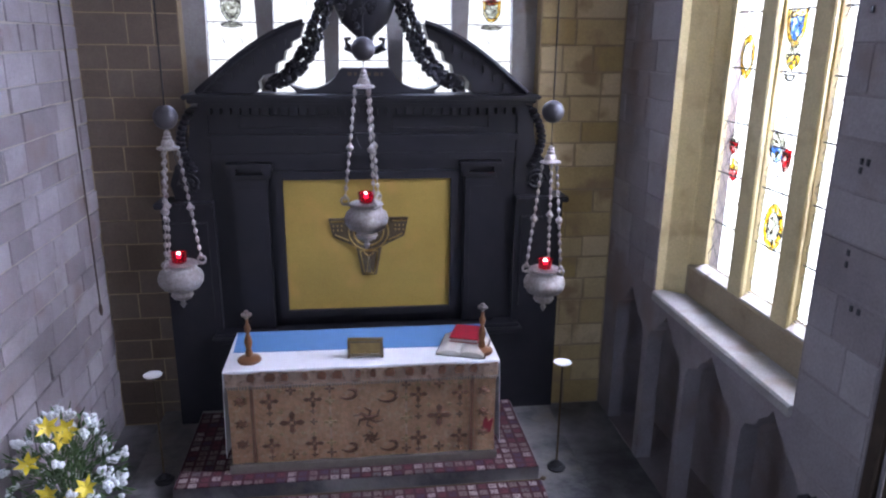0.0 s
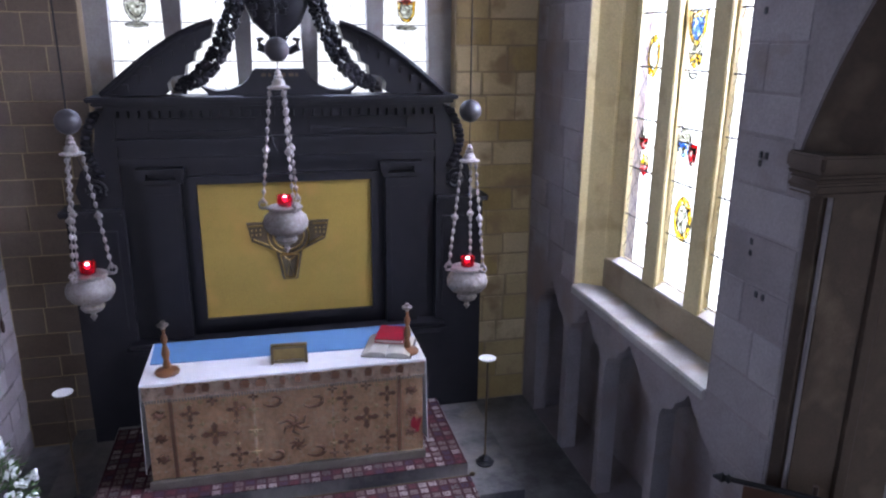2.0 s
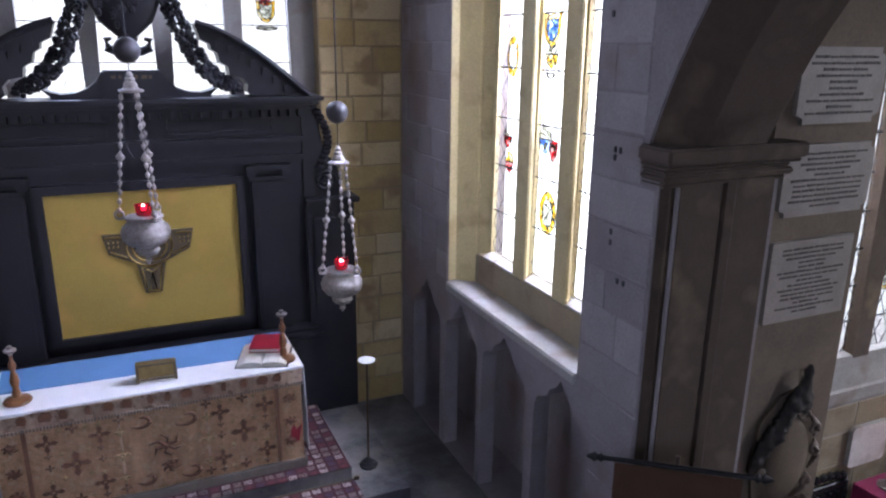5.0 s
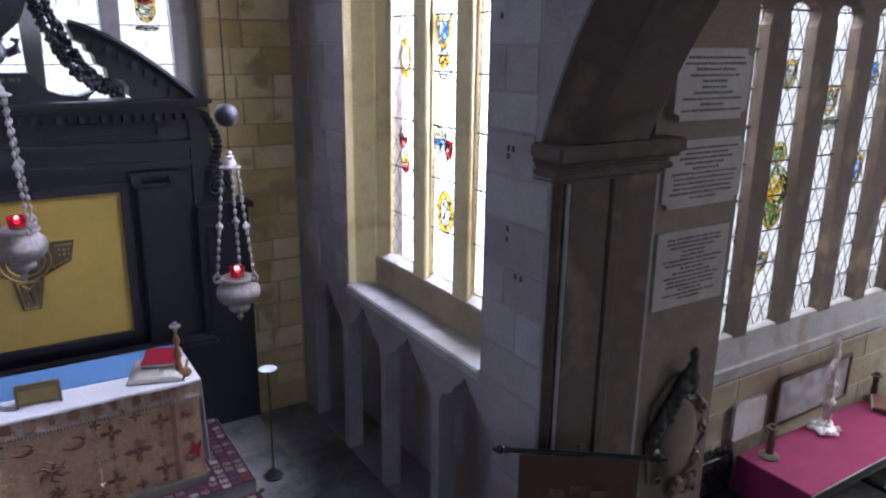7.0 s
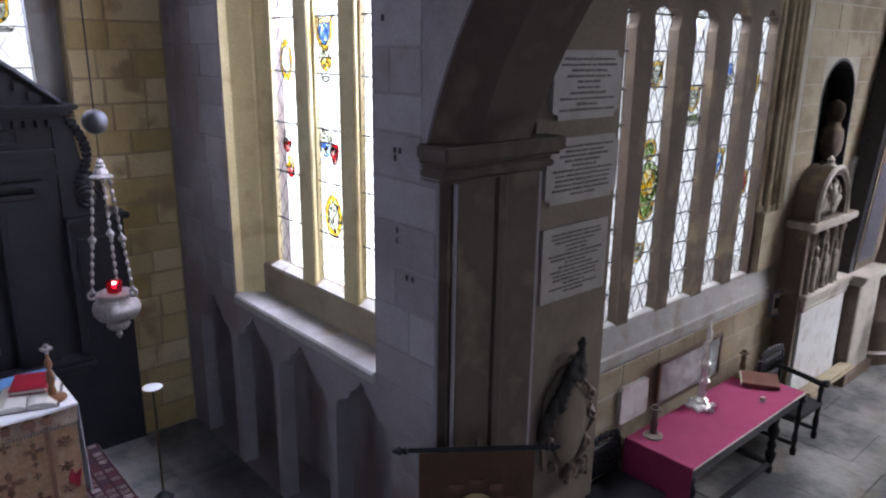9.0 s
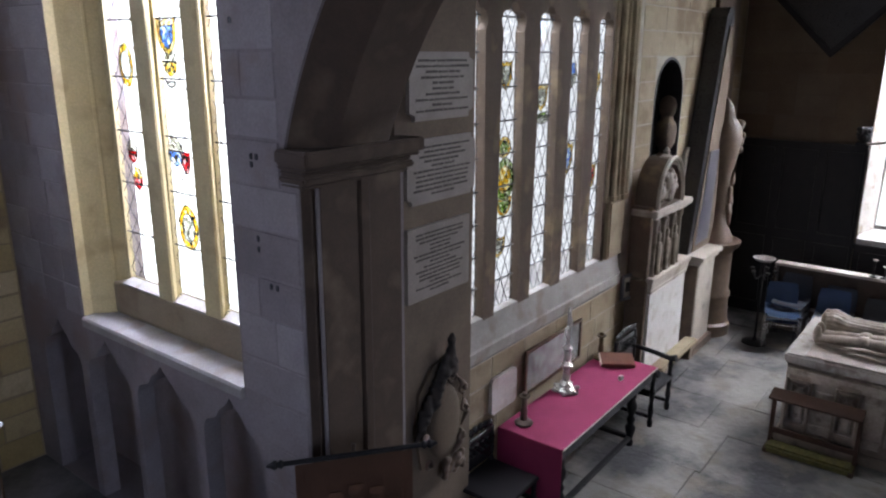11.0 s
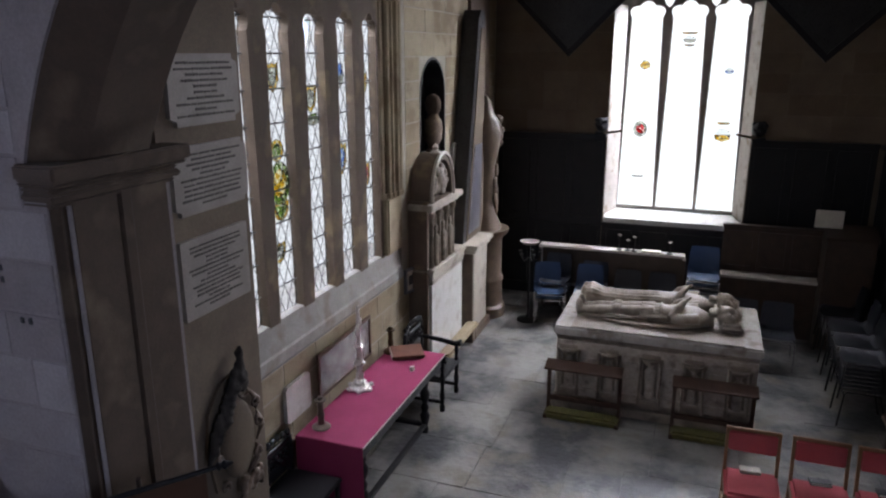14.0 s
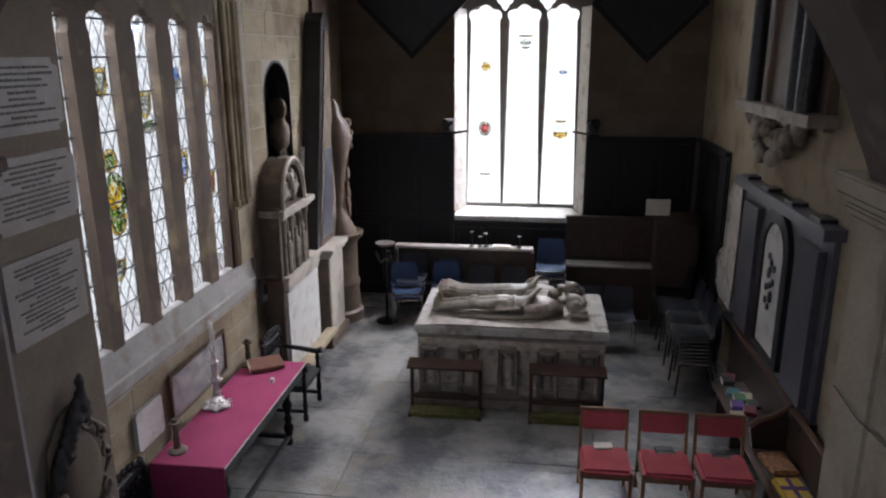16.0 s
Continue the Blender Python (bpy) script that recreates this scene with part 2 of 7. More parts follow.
MORTAR = material("lime_mortar", (0.42, 0.38, 0.31), (0.30, 0.26, 0.21), 0.95, scale=4, fine=80, bump=0.4)
# patches mix the stone's own mottling with window sheen put into the colour
FLAG = material("worn_sheen_flagstone", (0.232, 0.221, 0.202), (0.066, 0.066, 0.07), 0.40, scale=1.25, fine=5, bump=0.55, vary=0.13, spread=0.16, stain=(0.17, 0.15, 0.12, 2.3), depth=0.03)
FLAG_DARK = material("dark_chancel_flagstone", (0.20, 0.195, 0.19), (0.06, 0.057, 0.056), 0.5, scale=1.3, fine=12, bump=0.6, spread=0.24, depth=0.02)
FLAG_JOINT = material("floor_joint", (0.17, 0.165, 0.155), (0.09, 0.087, 0.083), 0.9, scale=2, fine=60)
OAK_BLACK = material("black_stained_oak", (0.017, 0.016, 0.019), (0.010, 0.0095, 0.012), 0.45, scale=5, fine=40, bump=0.2, depth=0.004, spec=0.3)
OAK_GLOSS = material("polished_black_oak", (0.03, 0.028, 0.03), (0.018, 0.016, 0.018), 0.18, scale=6, fine=45, bump=0.2, depth=0.003)
OAK_DARK = material("dark_oak", (0.07, 0.042, 0.028), (0.035, 0.022, 0.016), 0.4, scale=6, fine=45, bump=0.2, depth=0.004)
OAK_MID = material("brown_oak", (0.12, 0.06, 0.034), (0.075, 0.038, 0.022), 0.4, scale=8, fine=60, bump=0.15, depth=0.003)
BEECH = material("honey_beech", (0.27, 0.145, 0.075), (0.20, 0.10, 0.05), 0.42, scale=8, fine=60, bump=0.1, depth=0.002)
GOLD_CLOTH = material("gold_leaf_panel", (0.40, 0.275, 0.06), (0.33, 0.225, 0.048), 0.5, metal=0.3, scale=2, fine=70, bump=0.15, stain=(0.42, 0.26, 0.06, 3.0), depth=0.002)
BRASS = material("aged_brass", (0.52, 0.36, 0.12), (0.32, 0.21, 0.07), 0.32, metal=0.95, scale=8, fine=60, bump=0.15, depth=0.003)
BRONZE = material("dark_bronze", (0.16, 0.12, 0.07), (0.09, 0.07, 0.045), 0.4, metal=0.8, scale=8, fine=60, bump=0.2, depth=0.003)
COPPER = material("warm_turned_wood", (0.216, 0.096, 0.036), (0.144, 0.060, 0.024), 0.35, scale=9, fine=60, bump=0.1, depth=0.002)
SILVER = material("tarnished_silver", (0.46, 0.42, 0.39), (0.22, 0.19, 0.175), 0.36, metal=0.8, scale=34, fine=110, bump=1.0, depth=0.01)
IRON = material("dark_iron", (0.035, 0.033, 0.035), (0.02, 0.02, 0.02), 0.5, metal=0.7, scale=10, fine=60, bump=0.1)
LEAD = material("window_lead", (0.05, 0.05, 0.055), (0.03, 0.03, 0.035), 0.6, metal=0.3, scale=10, fine=60, bump=0.1)
LINEN = material("white_linen", (0.80, 0.79, 0.77), (0.72, 0.71, 0.70), 0.85, scale=9, fine=160, bump=0.25, depth=0.004)
BLUE_CLOTH = material("blue_altar_cover", (0.12, 0.27, 0.50), (0.10, 0.24, 0.45), 0.7, scale=4, fine=140, bump=0.15, depth=0.003)
CRIMSON = material("crimson_cloth", (0.31, 0.028, 0.10), (0.235, 0.02, 0.075), 0.8, scale=3, fine=150, bump=0.2, depth=0.003)
RED_LEATHER = material("red_book_leather", (0.29, 0.012, 0.024), (0.22, 0.009, 0.02), 0.45, scale=10, fine=120, bump=0.15, depth=0.002)
RED_FABRIC = material("red_chair_fabric", (0.52, 0.10, 0.115), (0.42, 0.075, 0.088), 0.9, scale=6, fine=200, bump=0.3, depth=0.002)
BLUE_PLASTIC = material("blue_moulded_plastic", (0.06, 0.105, 0.21), (0.045, 0.085, 0.17), 0.4, scale=4, fine=90, bump=0.1, depth=0.001)
STACK_PLASTIC = material("black_blue_plastic", (0.030, 0.033, 0.045), (0.022, 0.024, 0.034), 0.38, scale=4, fine=90, bump=0.1, depth=0.001)
DARK_PLASTIC = material("dark_moulded_plastic", (0.07, 0.075, 0.095), (0.05, 0.055, 0.07), 0.3, scale=4, fine=90, bump=0.1, depth=0.001)
CHROME = material("steel_tube", (0.6, 0.6, 0.62), (0.5, 0.5, 0.52), 0.25, metal=1.0, scale=10, fine=60, bump=0)
ALABASTER = material("worn_alabaster", (0.33, 0.27, 0.215), (0.17, 0.14, 0.11), 0.5, scale=7, fine=40, bump=0.6, stain=(0.13, 0.10, 0.08, 5.0), depth=0.015)
MARBLE_WHITE = material("white_marble", (0.66, 0.64, 0.61), (0.55, 0.53, 0.5), 0.4, scale=4, fine=40, bump=0.1, stain=(0.46, 0.42, 0.37, 5.0))
MARBLE_WARM = material("yellowed_marble", (0.50, 0.455, 0.39), (0.37, 0.325, 0.27), 0.45, scale=4, fine=40, bump=0.2, stain=(0.28, 0.235, 0.19, 4.0))
OAK_MATT = material("matt_brown_oak", (0.075, 0.042, 0.03), (0.045, 0.026, 0.019), 0.8, scale=8, fine=60, bump=0.15, depth=0.003, spec=0.25)
MARBLE_BLACK = material("black_marble", (0.03, 0.03, 0.035), (0.015, 0.015, 0.018), 0.3, scale=4, fine=40, bump=0.05)
MARBLE_GREY = material("blue_grey_marble", (0.20, 0.21, 0.24), (0.13, 0.135, 0.155), 0.35, scale=4, fine=40, bump=0.05)
MARBLE_DUSK = material("dusky_purple_marble", (0.11, 0.105, 0.125), (0.07, 0.066, 0.08), 0.35, scale=4, fine=40, bump=0.05)
MARBLE_BROWN = material("mottled_brown_marble", (0.18, 0.125, 0.088), (0.10, 0.07, 0.052), 0.45, scale=6, fine=40, bump=0.1)
INK = material("painted_letters", (0.11, 0.095, 0.085), (0.07, 0.06, 0.055), 0.7, fine=90, bump=0)
PAPER = material("aged_paper", (0.66, 0.63, 0.55), (0.58, 0.54, 0.46), 0.8, scale=8, fine=80, bump=0.1)
GREEN_MOSS = material("olive_hassock_wool", (0.13, 0.115, 0.03), (0.045, 0.045, 0.018), 0.95, scale=30, fine=150, bump=0.5)
PLASTER_DARK = material("dark_roof_boards", (0.10, 0.075, 0.055), (0.06, 0.045, 0.035), 0.8, scale=3, fine=30)
STONE_SILL = material("weathered_sill_stone", (0.40, 0.38, 0.355), (0.30, 0.28, 0.26), 0.8, scale=4, fine=50, bump=0.35, stain=(0.27, 0.23, 0.19, 3.5))
GLASS = glass("old_clear_glass", (0.93, 0.95, 0.95), 0.04, 0.05)
GLASS_WAVY = glass("wavy_blue_glass", (0.95, 0.98, 1.0), 0.04, 0.42, scale=26)
GLASS_YELLOW = glass("yellow_glass", (0.85, 0.68, 0.14), 0.05, 0.3, 38)
GLASS_RED = glass("ruby_glass", (0.72, 0.06, 0.09), 0.05, 0.3, 34)
GLASS_BLUE = glass("blue_glass", (0.22, 0.42, 0.75), 0.05, 0.3, 36)
GLASS_GREEN = glass("green_glass", (0.42, 0.55, 0.18), 0.05, 0.3, 30)
GLASS_PALE = glass("grey_painted_glass", (0.66, 0.67, 0.62), 0.05, 0.5, 44)
# ---- the setting ----
def slab(name, lo, hi, mat, label, category):
    return structure(name, box(BM(), lo, hi), mat, label, category)


TOP = 6.8
# floors
floor_chapel = slab("floor_chapel", (3.0, -3.3, -0.3), (13.2, 4.1, -0.009), FLAG_JOINT, "worn grey flagstone floor of the side chapel", "floor")
floor_chancel = slab("floor_chancel", (-3.2, -7.6, -0.3), (3.0, 8.0, 0.15), FLAG_DARK, "dark worn stone floor of the chancel", "floor")
step_stone = slab("step_stone", (-2.1, 5.36, 0.15), (2.1, 7.36, 0.30), FLAG, "pale stone step before the altar", "step")
step_carpeted = slab("step_carpeted", (-1.64, 5.68, 0.30), (1.64, 7.36, 0.44), FLAG, "stone altar step under a patterned carpet", "step")

# chancel walls
# the unseen hole only lets the added north fill in
bm = plate(BM(), rect(-7.6, 8.06, -0.3, TOP), [rect(0.9, 3.5, 2.4, 5.3)], FX(-2.55), 0, -0.6)
wall_north = structure("wall_north", bm, MORTAR, "pale grey ashlar wall of the chancel", "wall")
bm = plate(BM(), rect(-2.55, 2.79, -0.3, TOP), [rect(-1.6, 1.9, 3.2, 6.2)], FY(7.36), 0, 0.62)
wall_east = structure("wall_east", bm, MORTAR_YELLOW, "yellow sandstone wall behind the altar", "wall")
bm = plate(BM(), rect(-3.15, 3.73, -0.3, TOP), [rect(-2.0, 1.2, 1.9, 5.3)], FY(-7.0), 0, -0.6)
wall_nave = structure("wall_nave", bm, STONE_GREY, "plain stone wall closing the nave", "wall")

# arch between chancel and chapel: outline on the wall face
AXIS, SPRING = 0.81, 3.66


def arch_line(inset=0.0):
    """Half of a steep pointed arch from its springing to its apex, as (y, z), then its mirror; inset moves it inwards."""
    half = []
    for i in range(17):
        k = 2.52 * i / 16
        lean = 0.30 + 0.28 * k + 0.15 * k * k
        n = math.hypot(1, lean)
        half.append((3.33 - 0.30 * k - 0.14 * k * k - 0.05 * k ** 3 - inset / n, SPRING + k - inset * lean / n * min(1, k / 0.3)))
    half = [p for p in half if p[0] > AXIS + 0.02]
    half.append((AXIS, half[-1][1] + 0.05))
    return half + [(2 * AXIS - a, b) for a, b in reversed(half[:-1])]


def ogee_niche(u0, u1, v0, spring, top):
    """Outline of a blind arch: straight sides, a shouldered cusp and a drawn-out tip."""
    m, h = (u0 + u1) / 2, (u1 - u0) / 2
    side = ((1.0, 0.0), (0.98, 0.25), (0.86, 0.42), (0.62, 0.50), (0.50, 0.56), (0.40, 0.70), (0.16, 0.84), (0.0, 1.0))
    up = [(m + h * a, spring + (top - spring) * b) for a, b in side]
    return [(u0, v0), (u1, v0)] + up + [(2 * m - a, b) for a, b in reversed(up[:-1])]


arch_hole = [(-1.585, -0.31), (3.205, -0.31), (3.205, SPRING)] + arch_line() + [(-1.585, SPRING)]
NICHES = ((3.70, 4.42), (4.54, 5.34), (5.43, 6.15), (6.27, 6.99))
niches = [ogee_niche(a, b, 0.155, 1.38, 1.84) for a, b in NICHES]
south_face = rect(-7.6, 7.36, -0.3, TOP)
bm = plate(BM(), south_face, [arch_hole, rect(3.87, 6.10, 1.97, 6.1), *niches], FX(2.79), 0, 0.15)
plate(bm, south_face, [arch_hole, rect(3.87, 6.10, 1.97, 6.1), rect(3.66, 7.05, 0.155, 1.90)], FX(2.79), 0.151, 0.225)
plate(bm, south_face, [arch_hole, rect(3.92, 5.95, 2.0, 6.0), rect(3.66, 7.05, 0.155, 1.90)], FX(2.79), 0.226, 0.48)
plate(bm, south_face, [arch_hole, rect(3.92, 5.95, 2.23, 5.95)], FX(2.79), 0.481, 0.52)
plate(bm, south_face, [arch_hole, rect(4.02, 7.30, 1.6, 6.2)], FX(2.79), 0.521, 0.94)
wall_south = structure("wall_south", bm, STONE_GREY, "grey stone wall with blind arcade and window", "wall")

bm = BM()
for far, s in ((6.10, 1), (3.87, -1)):
    plan = [(2.793, 0.005), (2.87, 0.005), (2.885, 0.02), (3.005, 0.165), (3.012, 0.155), (3.03, 0.165), (3.035, 0.185), (3.115, 0.31), (3.14, 0.31), (3.14, -0.02), (2.793, -0.02)]
    if s < 0:
        plan = [(x, min(d, 0.06)) for x, d in plan]
    loft(bm, [[(x, far - s * d, z) for x, d in plan] for z in (1.99, 6.05)])
structure("window_jamb_south", bm, STONE_DRESSED, "splayed yellow stone window jamb", "window jamb")

# solid black blocks stand for the shade inside small holes
for y, z in ((3.62, 3.62), (3.57, 3.62), (3.62, 3.57), (3.60, 3.10), (3.60, 3.03), (3.50, 2.80), (3.44, 2.80), (3.74, 4.42)):
    part("socket", box(BM(), (2.775, y - 0.013, z - 0.02), (2.80, y + 0.013, z + 0.02), 0.004), MARBLE_BLACK, wall_south, "small wall hole, its dark inside put in as black")

# the arch's inner order and its responds
bm = BM()
rings = []
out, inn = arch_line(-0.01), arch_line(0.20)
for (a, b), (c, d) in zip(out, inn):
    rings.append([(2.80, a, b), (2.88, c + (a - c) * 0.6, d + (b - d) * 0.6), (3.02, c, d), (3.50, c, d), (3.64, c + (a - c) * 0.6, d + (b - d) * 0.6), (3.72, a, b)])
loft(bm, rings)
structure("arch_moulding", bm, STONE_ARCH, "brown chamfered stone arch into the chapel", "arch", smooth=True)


def respond(name, y, s, stone):
    bm = BM()
    plan = [(2.80, 0.10), (2.80, 0.03), (2.86, 0.025), (2.865, 0.015), (2.88, 0.025), (2.915, 0.03), (2.93, 0.005), (3.235, 0.0), (3.245, 0.02), (3.265, 0.02), (3.275, -0.005), (3.34, -0.01), (3.36, 0.005), (3.66, 0.0), (3.72, 0.05), (3.72, 0.10)]
    loft(bm, [[(x, y + s * v, z) for x, v in plan] for z in (0.75, 3.5)])
    # plinth blocks below
    for g, z0, z1 in ((0.02, 0.42, 0.75), (0.05, -0.05, 0.42)):
        box(bm, (2.80, min(y + s * 0.1, y - s * g), z0), (3.72, max(y + s * 0.1, y - s * g), z1), 0.02)
    for g, z0, z1 in ((0.015, 3.455, 3.49), (0.045, 3.49, 3.535), (0.03, 3.535, 3.57), (0.075, 3.57, 3.60), (0.095, 3.60, 3.69)):
        box(bm, (2.785 - g * 0.5, min(y + s * 0.19, y - s * g), z0), (3.72 + g, max(y + s * 0.19, y - s * g), z1), 0.014)
    structure(name, bm, stone, "brown stone respond with a moulded capital", "pillar")
    # paler stone on the roll paints its highlight
    structure("pillar_roll", tube(BM(), [(2.895, y - s * 0.004, 0.76), (2.895, y - s * 0.004, 3.455)], 0.014, 10), STONE_GREY, "thin roll moulding, paler for the highlight along it", "moulding", smooth=True)


# one stone in two tones: shaded east respond, lit west respond
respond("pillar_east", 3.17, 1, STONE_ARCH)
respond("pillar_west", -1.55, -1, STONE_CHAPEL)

# chapel walls
bm = plate(BM(), rect(3.73, 13.1, -0.3, TOP), [rect(4.69, 8.12, 1.55, 5.3), rounded(8.79, 9.78, 2.86, 3.70)], FY(3.45), 0, 0.30)
plate(bm, rect(3.73, 13.1, -0.3, TOP), [rect(4.5, 10.0, 1.2, 5.8)], FY(3.45), 0.301, 0.56)
plate(bm, rect(8.5, 10.05, 1.2, 5.8), [], FY(3.45), 0.302, 0.34)
wall_chapel_east = structure("wall_chapel_east", bm, MORTAR, "yellowish ashlar wall with monuments", "wall")
bm = box(BM(), (3.73, 3.28, -0.05), (4.68, 3.449, TOP))
structure("wall_buttress", bm, STONE_BROWN, "brown stone pier carrying inscribed tablets", "wall")
bm = plate(BM(), rect(-3.25, 4.0, -0.3, TOP), [rect(-0.76, 1.47, 1.50, 5.7)], FX(12.4), 0, 0.7)
wall_chapel_south = structure("wall_chapel_south", bm, STONE_BROWN, "dark brown stone wall above oak panelling", "wall")
bm = plate(BM(), rect(3.73, 12.4, -0.3, TOP), [], FY(-2.65), 0, -0.6)
wall_chapel_west = structure("wall_chapel_west", bm, STONE_CHAPEL, "dark stone wall crowded with monuments", "wall")

# ceilings
slab("ceiling_chancel", (-3.2, -7.7, TOP), (3.0, 8.1, TOP + 0.2), PLASTER_DARK, "dark boarded ceiling", "ceiling")
slab("ceiling_chapel", (3.0, -3.4, TOP), (13.2, 4.1, TOP + 0.2), PLASTER_DARK, "dark boarded ceiling", "ceiling")

# sill stones
bm = BM()
loft(bm, [[(u, y, z) for y, z in ((3.43, 1.50), (3.43, 1.60), (3.45, 1.615), (3.505, 1.865), (3.99, 1.905), (3.99, 1.45), (3.46, 1.45))] for u in (4.69, 8.12)])
structure("window_sill_chapel", bm, STONE_SILL, "sloping stone window sill", "window sill")
bm = BM()
loft(bm, [[(x, u, z) for x, z in ((2.765, 1.90), (2.762, 1.965), (2.775, 1.985), (3.02, 2.002), (3.02, 1.90))] for u in (3.875, 6.095)])
structure("window_sill_south", bm, STONE_SILL, "pale worn stone window sill", "window sill")
bm = BM()
loft(bm, [[(x, u, z) for x, z in ((3.016, 2.003), (3.010, 2.03), (3.008, 2.265), (3.02, 2.285), (3.14, 2.335), (3.14, 2.003))] for u in (3.93, 5.95)])
structure("window_sill_inner", bm, STONE_CHAPEL, "brown stone riser under the window lights", "window sill")
bm = BM()
for y0, y1 in ((3.99, 4.40), (4.60, 5.03), (5.24, 5.80)):
    loft(bm, [[(x, u, z) for x, z in ((3.014, 2.284), (3.016, 2.296), (3.105, 2.335), (3.105, 2.31))] for u in (y0, y1)])
# tops paler than the riser: daylight on the ledges is in the colour
structure("window_sill_slope", bm, STONE_PALE, "slope below each window light, pale for the daylight on it", "window sill")
bm = BM()
for y0, y1 in ((1.468, 1.30), (-0.758, -0.62)):
    loft(bm, [[(12.405, y0, z), (12.755, y1, z), (12.755, y0, z)] for z in (1.56, 5.0)])
# pale stone stands for the brightly lit reveals
structure("window_jamb_far", bm, STONE_PALE, "splayed window jamb, pale for the light on it", "window jamb")
bm = BM()
loft(bm, [[(x, u, z) for x, z in ((12.36, 1.42), (12.36, 1.50), (12.42, 1.525), (12.86, 1.62), (12.86, 1.40))] for u in (-0.75, 1.46)])
# white colour adds to the glare on the sill
structure("window_sill_far", bm, MARBLE_WHITE, "stone window sill, whitened for the daylight on it", "window sill")


# ---- windows ----
def window(name, label, f, lights, frame_rect, spring, rise, bottom, top, w0, w1, glass_mat, bar, lattice, stone, heads=cusped, extra=(), width=0.012, deep=0.55):
    """Stone mullions, panes between saddle bars, leads; all in one wall plane."""
    win = thing(name, label, "window", kind="structure")
    holes = [heads(a, b, bottom, spring, rise) for a, b in lights] + list(extra)
    part("window_frame", plate(BM(), rect(*frame_rect), holes, f, w0, w1), stone, win)
    wg = w0 + (w1 - w0) * deep
    v = bottom
    rows = []
    while v < spring + rise:
        rows.append((v, min(v + bar, spring + rise + 0.02)))
        v += bar
    for a, b in lights:
        for v0, v1 in rows:
            g = part("pane", box(BM(), f(a - 0.01, v0, wg), f(b + 0.01, v1 - 0.002, wg + 0.004)), glass_mat, win)
            g.visible_shadow = False
        bm = BM()
        for v0, v1 in rows:
            p = [f(a, v0, wg - 0.01), f(b, v0, wg - 0.01)]
            tube(bm, p, width * 0.6, 4)
            if lattice:
                k = max(1, round((b - a) / lattice))
                s = (b - a) / k
                m = max(1, round((v1 - v0) / (s * 1.5)))
                h = (v1 - v0) / m
                for i in range(k):
                    for j in range(m):
                        c = (a + s * (i + 0.5), v0 + h * (j + 0.5))
                        q = [(c[0] - s / 2, c[1]), (c[0], c[1] + h / 2), (c[0] + s / 2, c[1]), (c[0], c[1] - h / 2)]
                        tube(bm, [f(*q[0], wg - 0.004), f(*q[1], wg - 0.004), f(*q[2], wg - 0.004)], width * 0.33, 3)
                        tube(bm, [f(*q[2], wg - 0.004), f(*q[3], wg - 0.004), f(*q[0], wg - 0.004)], width * 0.33, 3)
        part("leading", bm, LEAD, win)
    return win, wg


def shield(win, f, wg, u, v, w, h, mats, kind="shield"):
    """A small painted panel of coloured glass set in the leads."""
    if kind == "oval":
        ring = [(u + w / 2 * math.cos(a * math.pi / 10), v + h / 2 * math.sin(a * math.pi / 10)) for a in range(20)]
        inner = [(u + w / 3.1 * math.cos(a * math.pi / 10), v + h / 3.1 * math.sin(a * math.pi / 10)) for a in range(20)]
        pieces = [(ring, [inner], mats[0]), (inner, [], mats[1])]
    elif kind == "arms":
        lower = [(u - w / 2, v), (u - w * 0.42, v - h * 0.3), (u, v - h / 2), (u + w * 0.42, v - h * 0.3), (u + w / 2, v)]
        crest = [(u - w / 2, v + 0.004), (u + w / 2, v + 0.004), (u + w * 0.25, v + h * 0.3), (u + w * 0.3, v + h / 2), (u - w * 0.15, v + h * 0.42), (u - w * 0.4, v + h * 0.25)]
        pieces = [(lower, [], mats[0]), (crest, [], mats[1])]
    else:
        outer = [(u - w / 2, v + h / 2), (u - w * 0.2, v + h * 0.42), (u, v + h / 2), (u + w * 0.2, v + h * 0.42), (u + w / 2, v + h / 2), (u + w * 0.46, v - h * 0.1), (u + w * 0.25, v - h * 0.38), (u, v - h / 2), (u - w * 0.25, v - h * 0.38), (u - w * 0.46, v - h * 0.1)]
        inner = [(u + (a - u) * 0.68, v + (b - v) * 0.68) for a, b in outer]
        pieces = [(outer, [inner], mats[0]), (inner, [], mats[1])]
    for outer, holes, mat in pieces:
        o = part("stained_glass", plate(BM(), outer, holes, f, wg - 0.009, wg - 0.004), mat, win, "small heraldic panel of coloured glass")
        o.visible_shadow = False
    bm = BM()
    for outer, holes, mat in pieces:
        tube(bm, [f(a, b, wg - 0.008) for a, b in outer], 0.004, 4, closed=True)
    part("leading", bm, LEAD, win)


fE, fS, fC, fF = FY(7.36), FX(2.79), FY(3.45), FX(12.4)
e_edges = [-1.47, -0.83, -0.19, 0.45, 1.11, 1.73]
e_lights = [(a + 0.055, b - 0.055) for a, b in zip(e_edges, e_edges[1:])]
win_e, wg = window("window_1", "tall stone window with five leaded lights", fE, e_lights, (-1.60, 1.90, 3.2, 6.2), 5.5, 0.4, 3.3, 6.0, 0.18, 0.30, GLASS, 0.36, 0.21, STONE_SILL, width=0.008)
shield(win_e, fE, wg, -1.15, 4.50, 0.20, 0.25, (GLASS_PALE, GLASS_PALE))
shield(win_e, fE, wg, 1.44, 4.51, 0.19, 0.22, (GLASS_YELLOW, GLASS_PALE))
shield(win_e, fE, wg, 1.44, 4.60, 0.14, 0.06, (GLASS_RED, GLASS_RED), "arms")
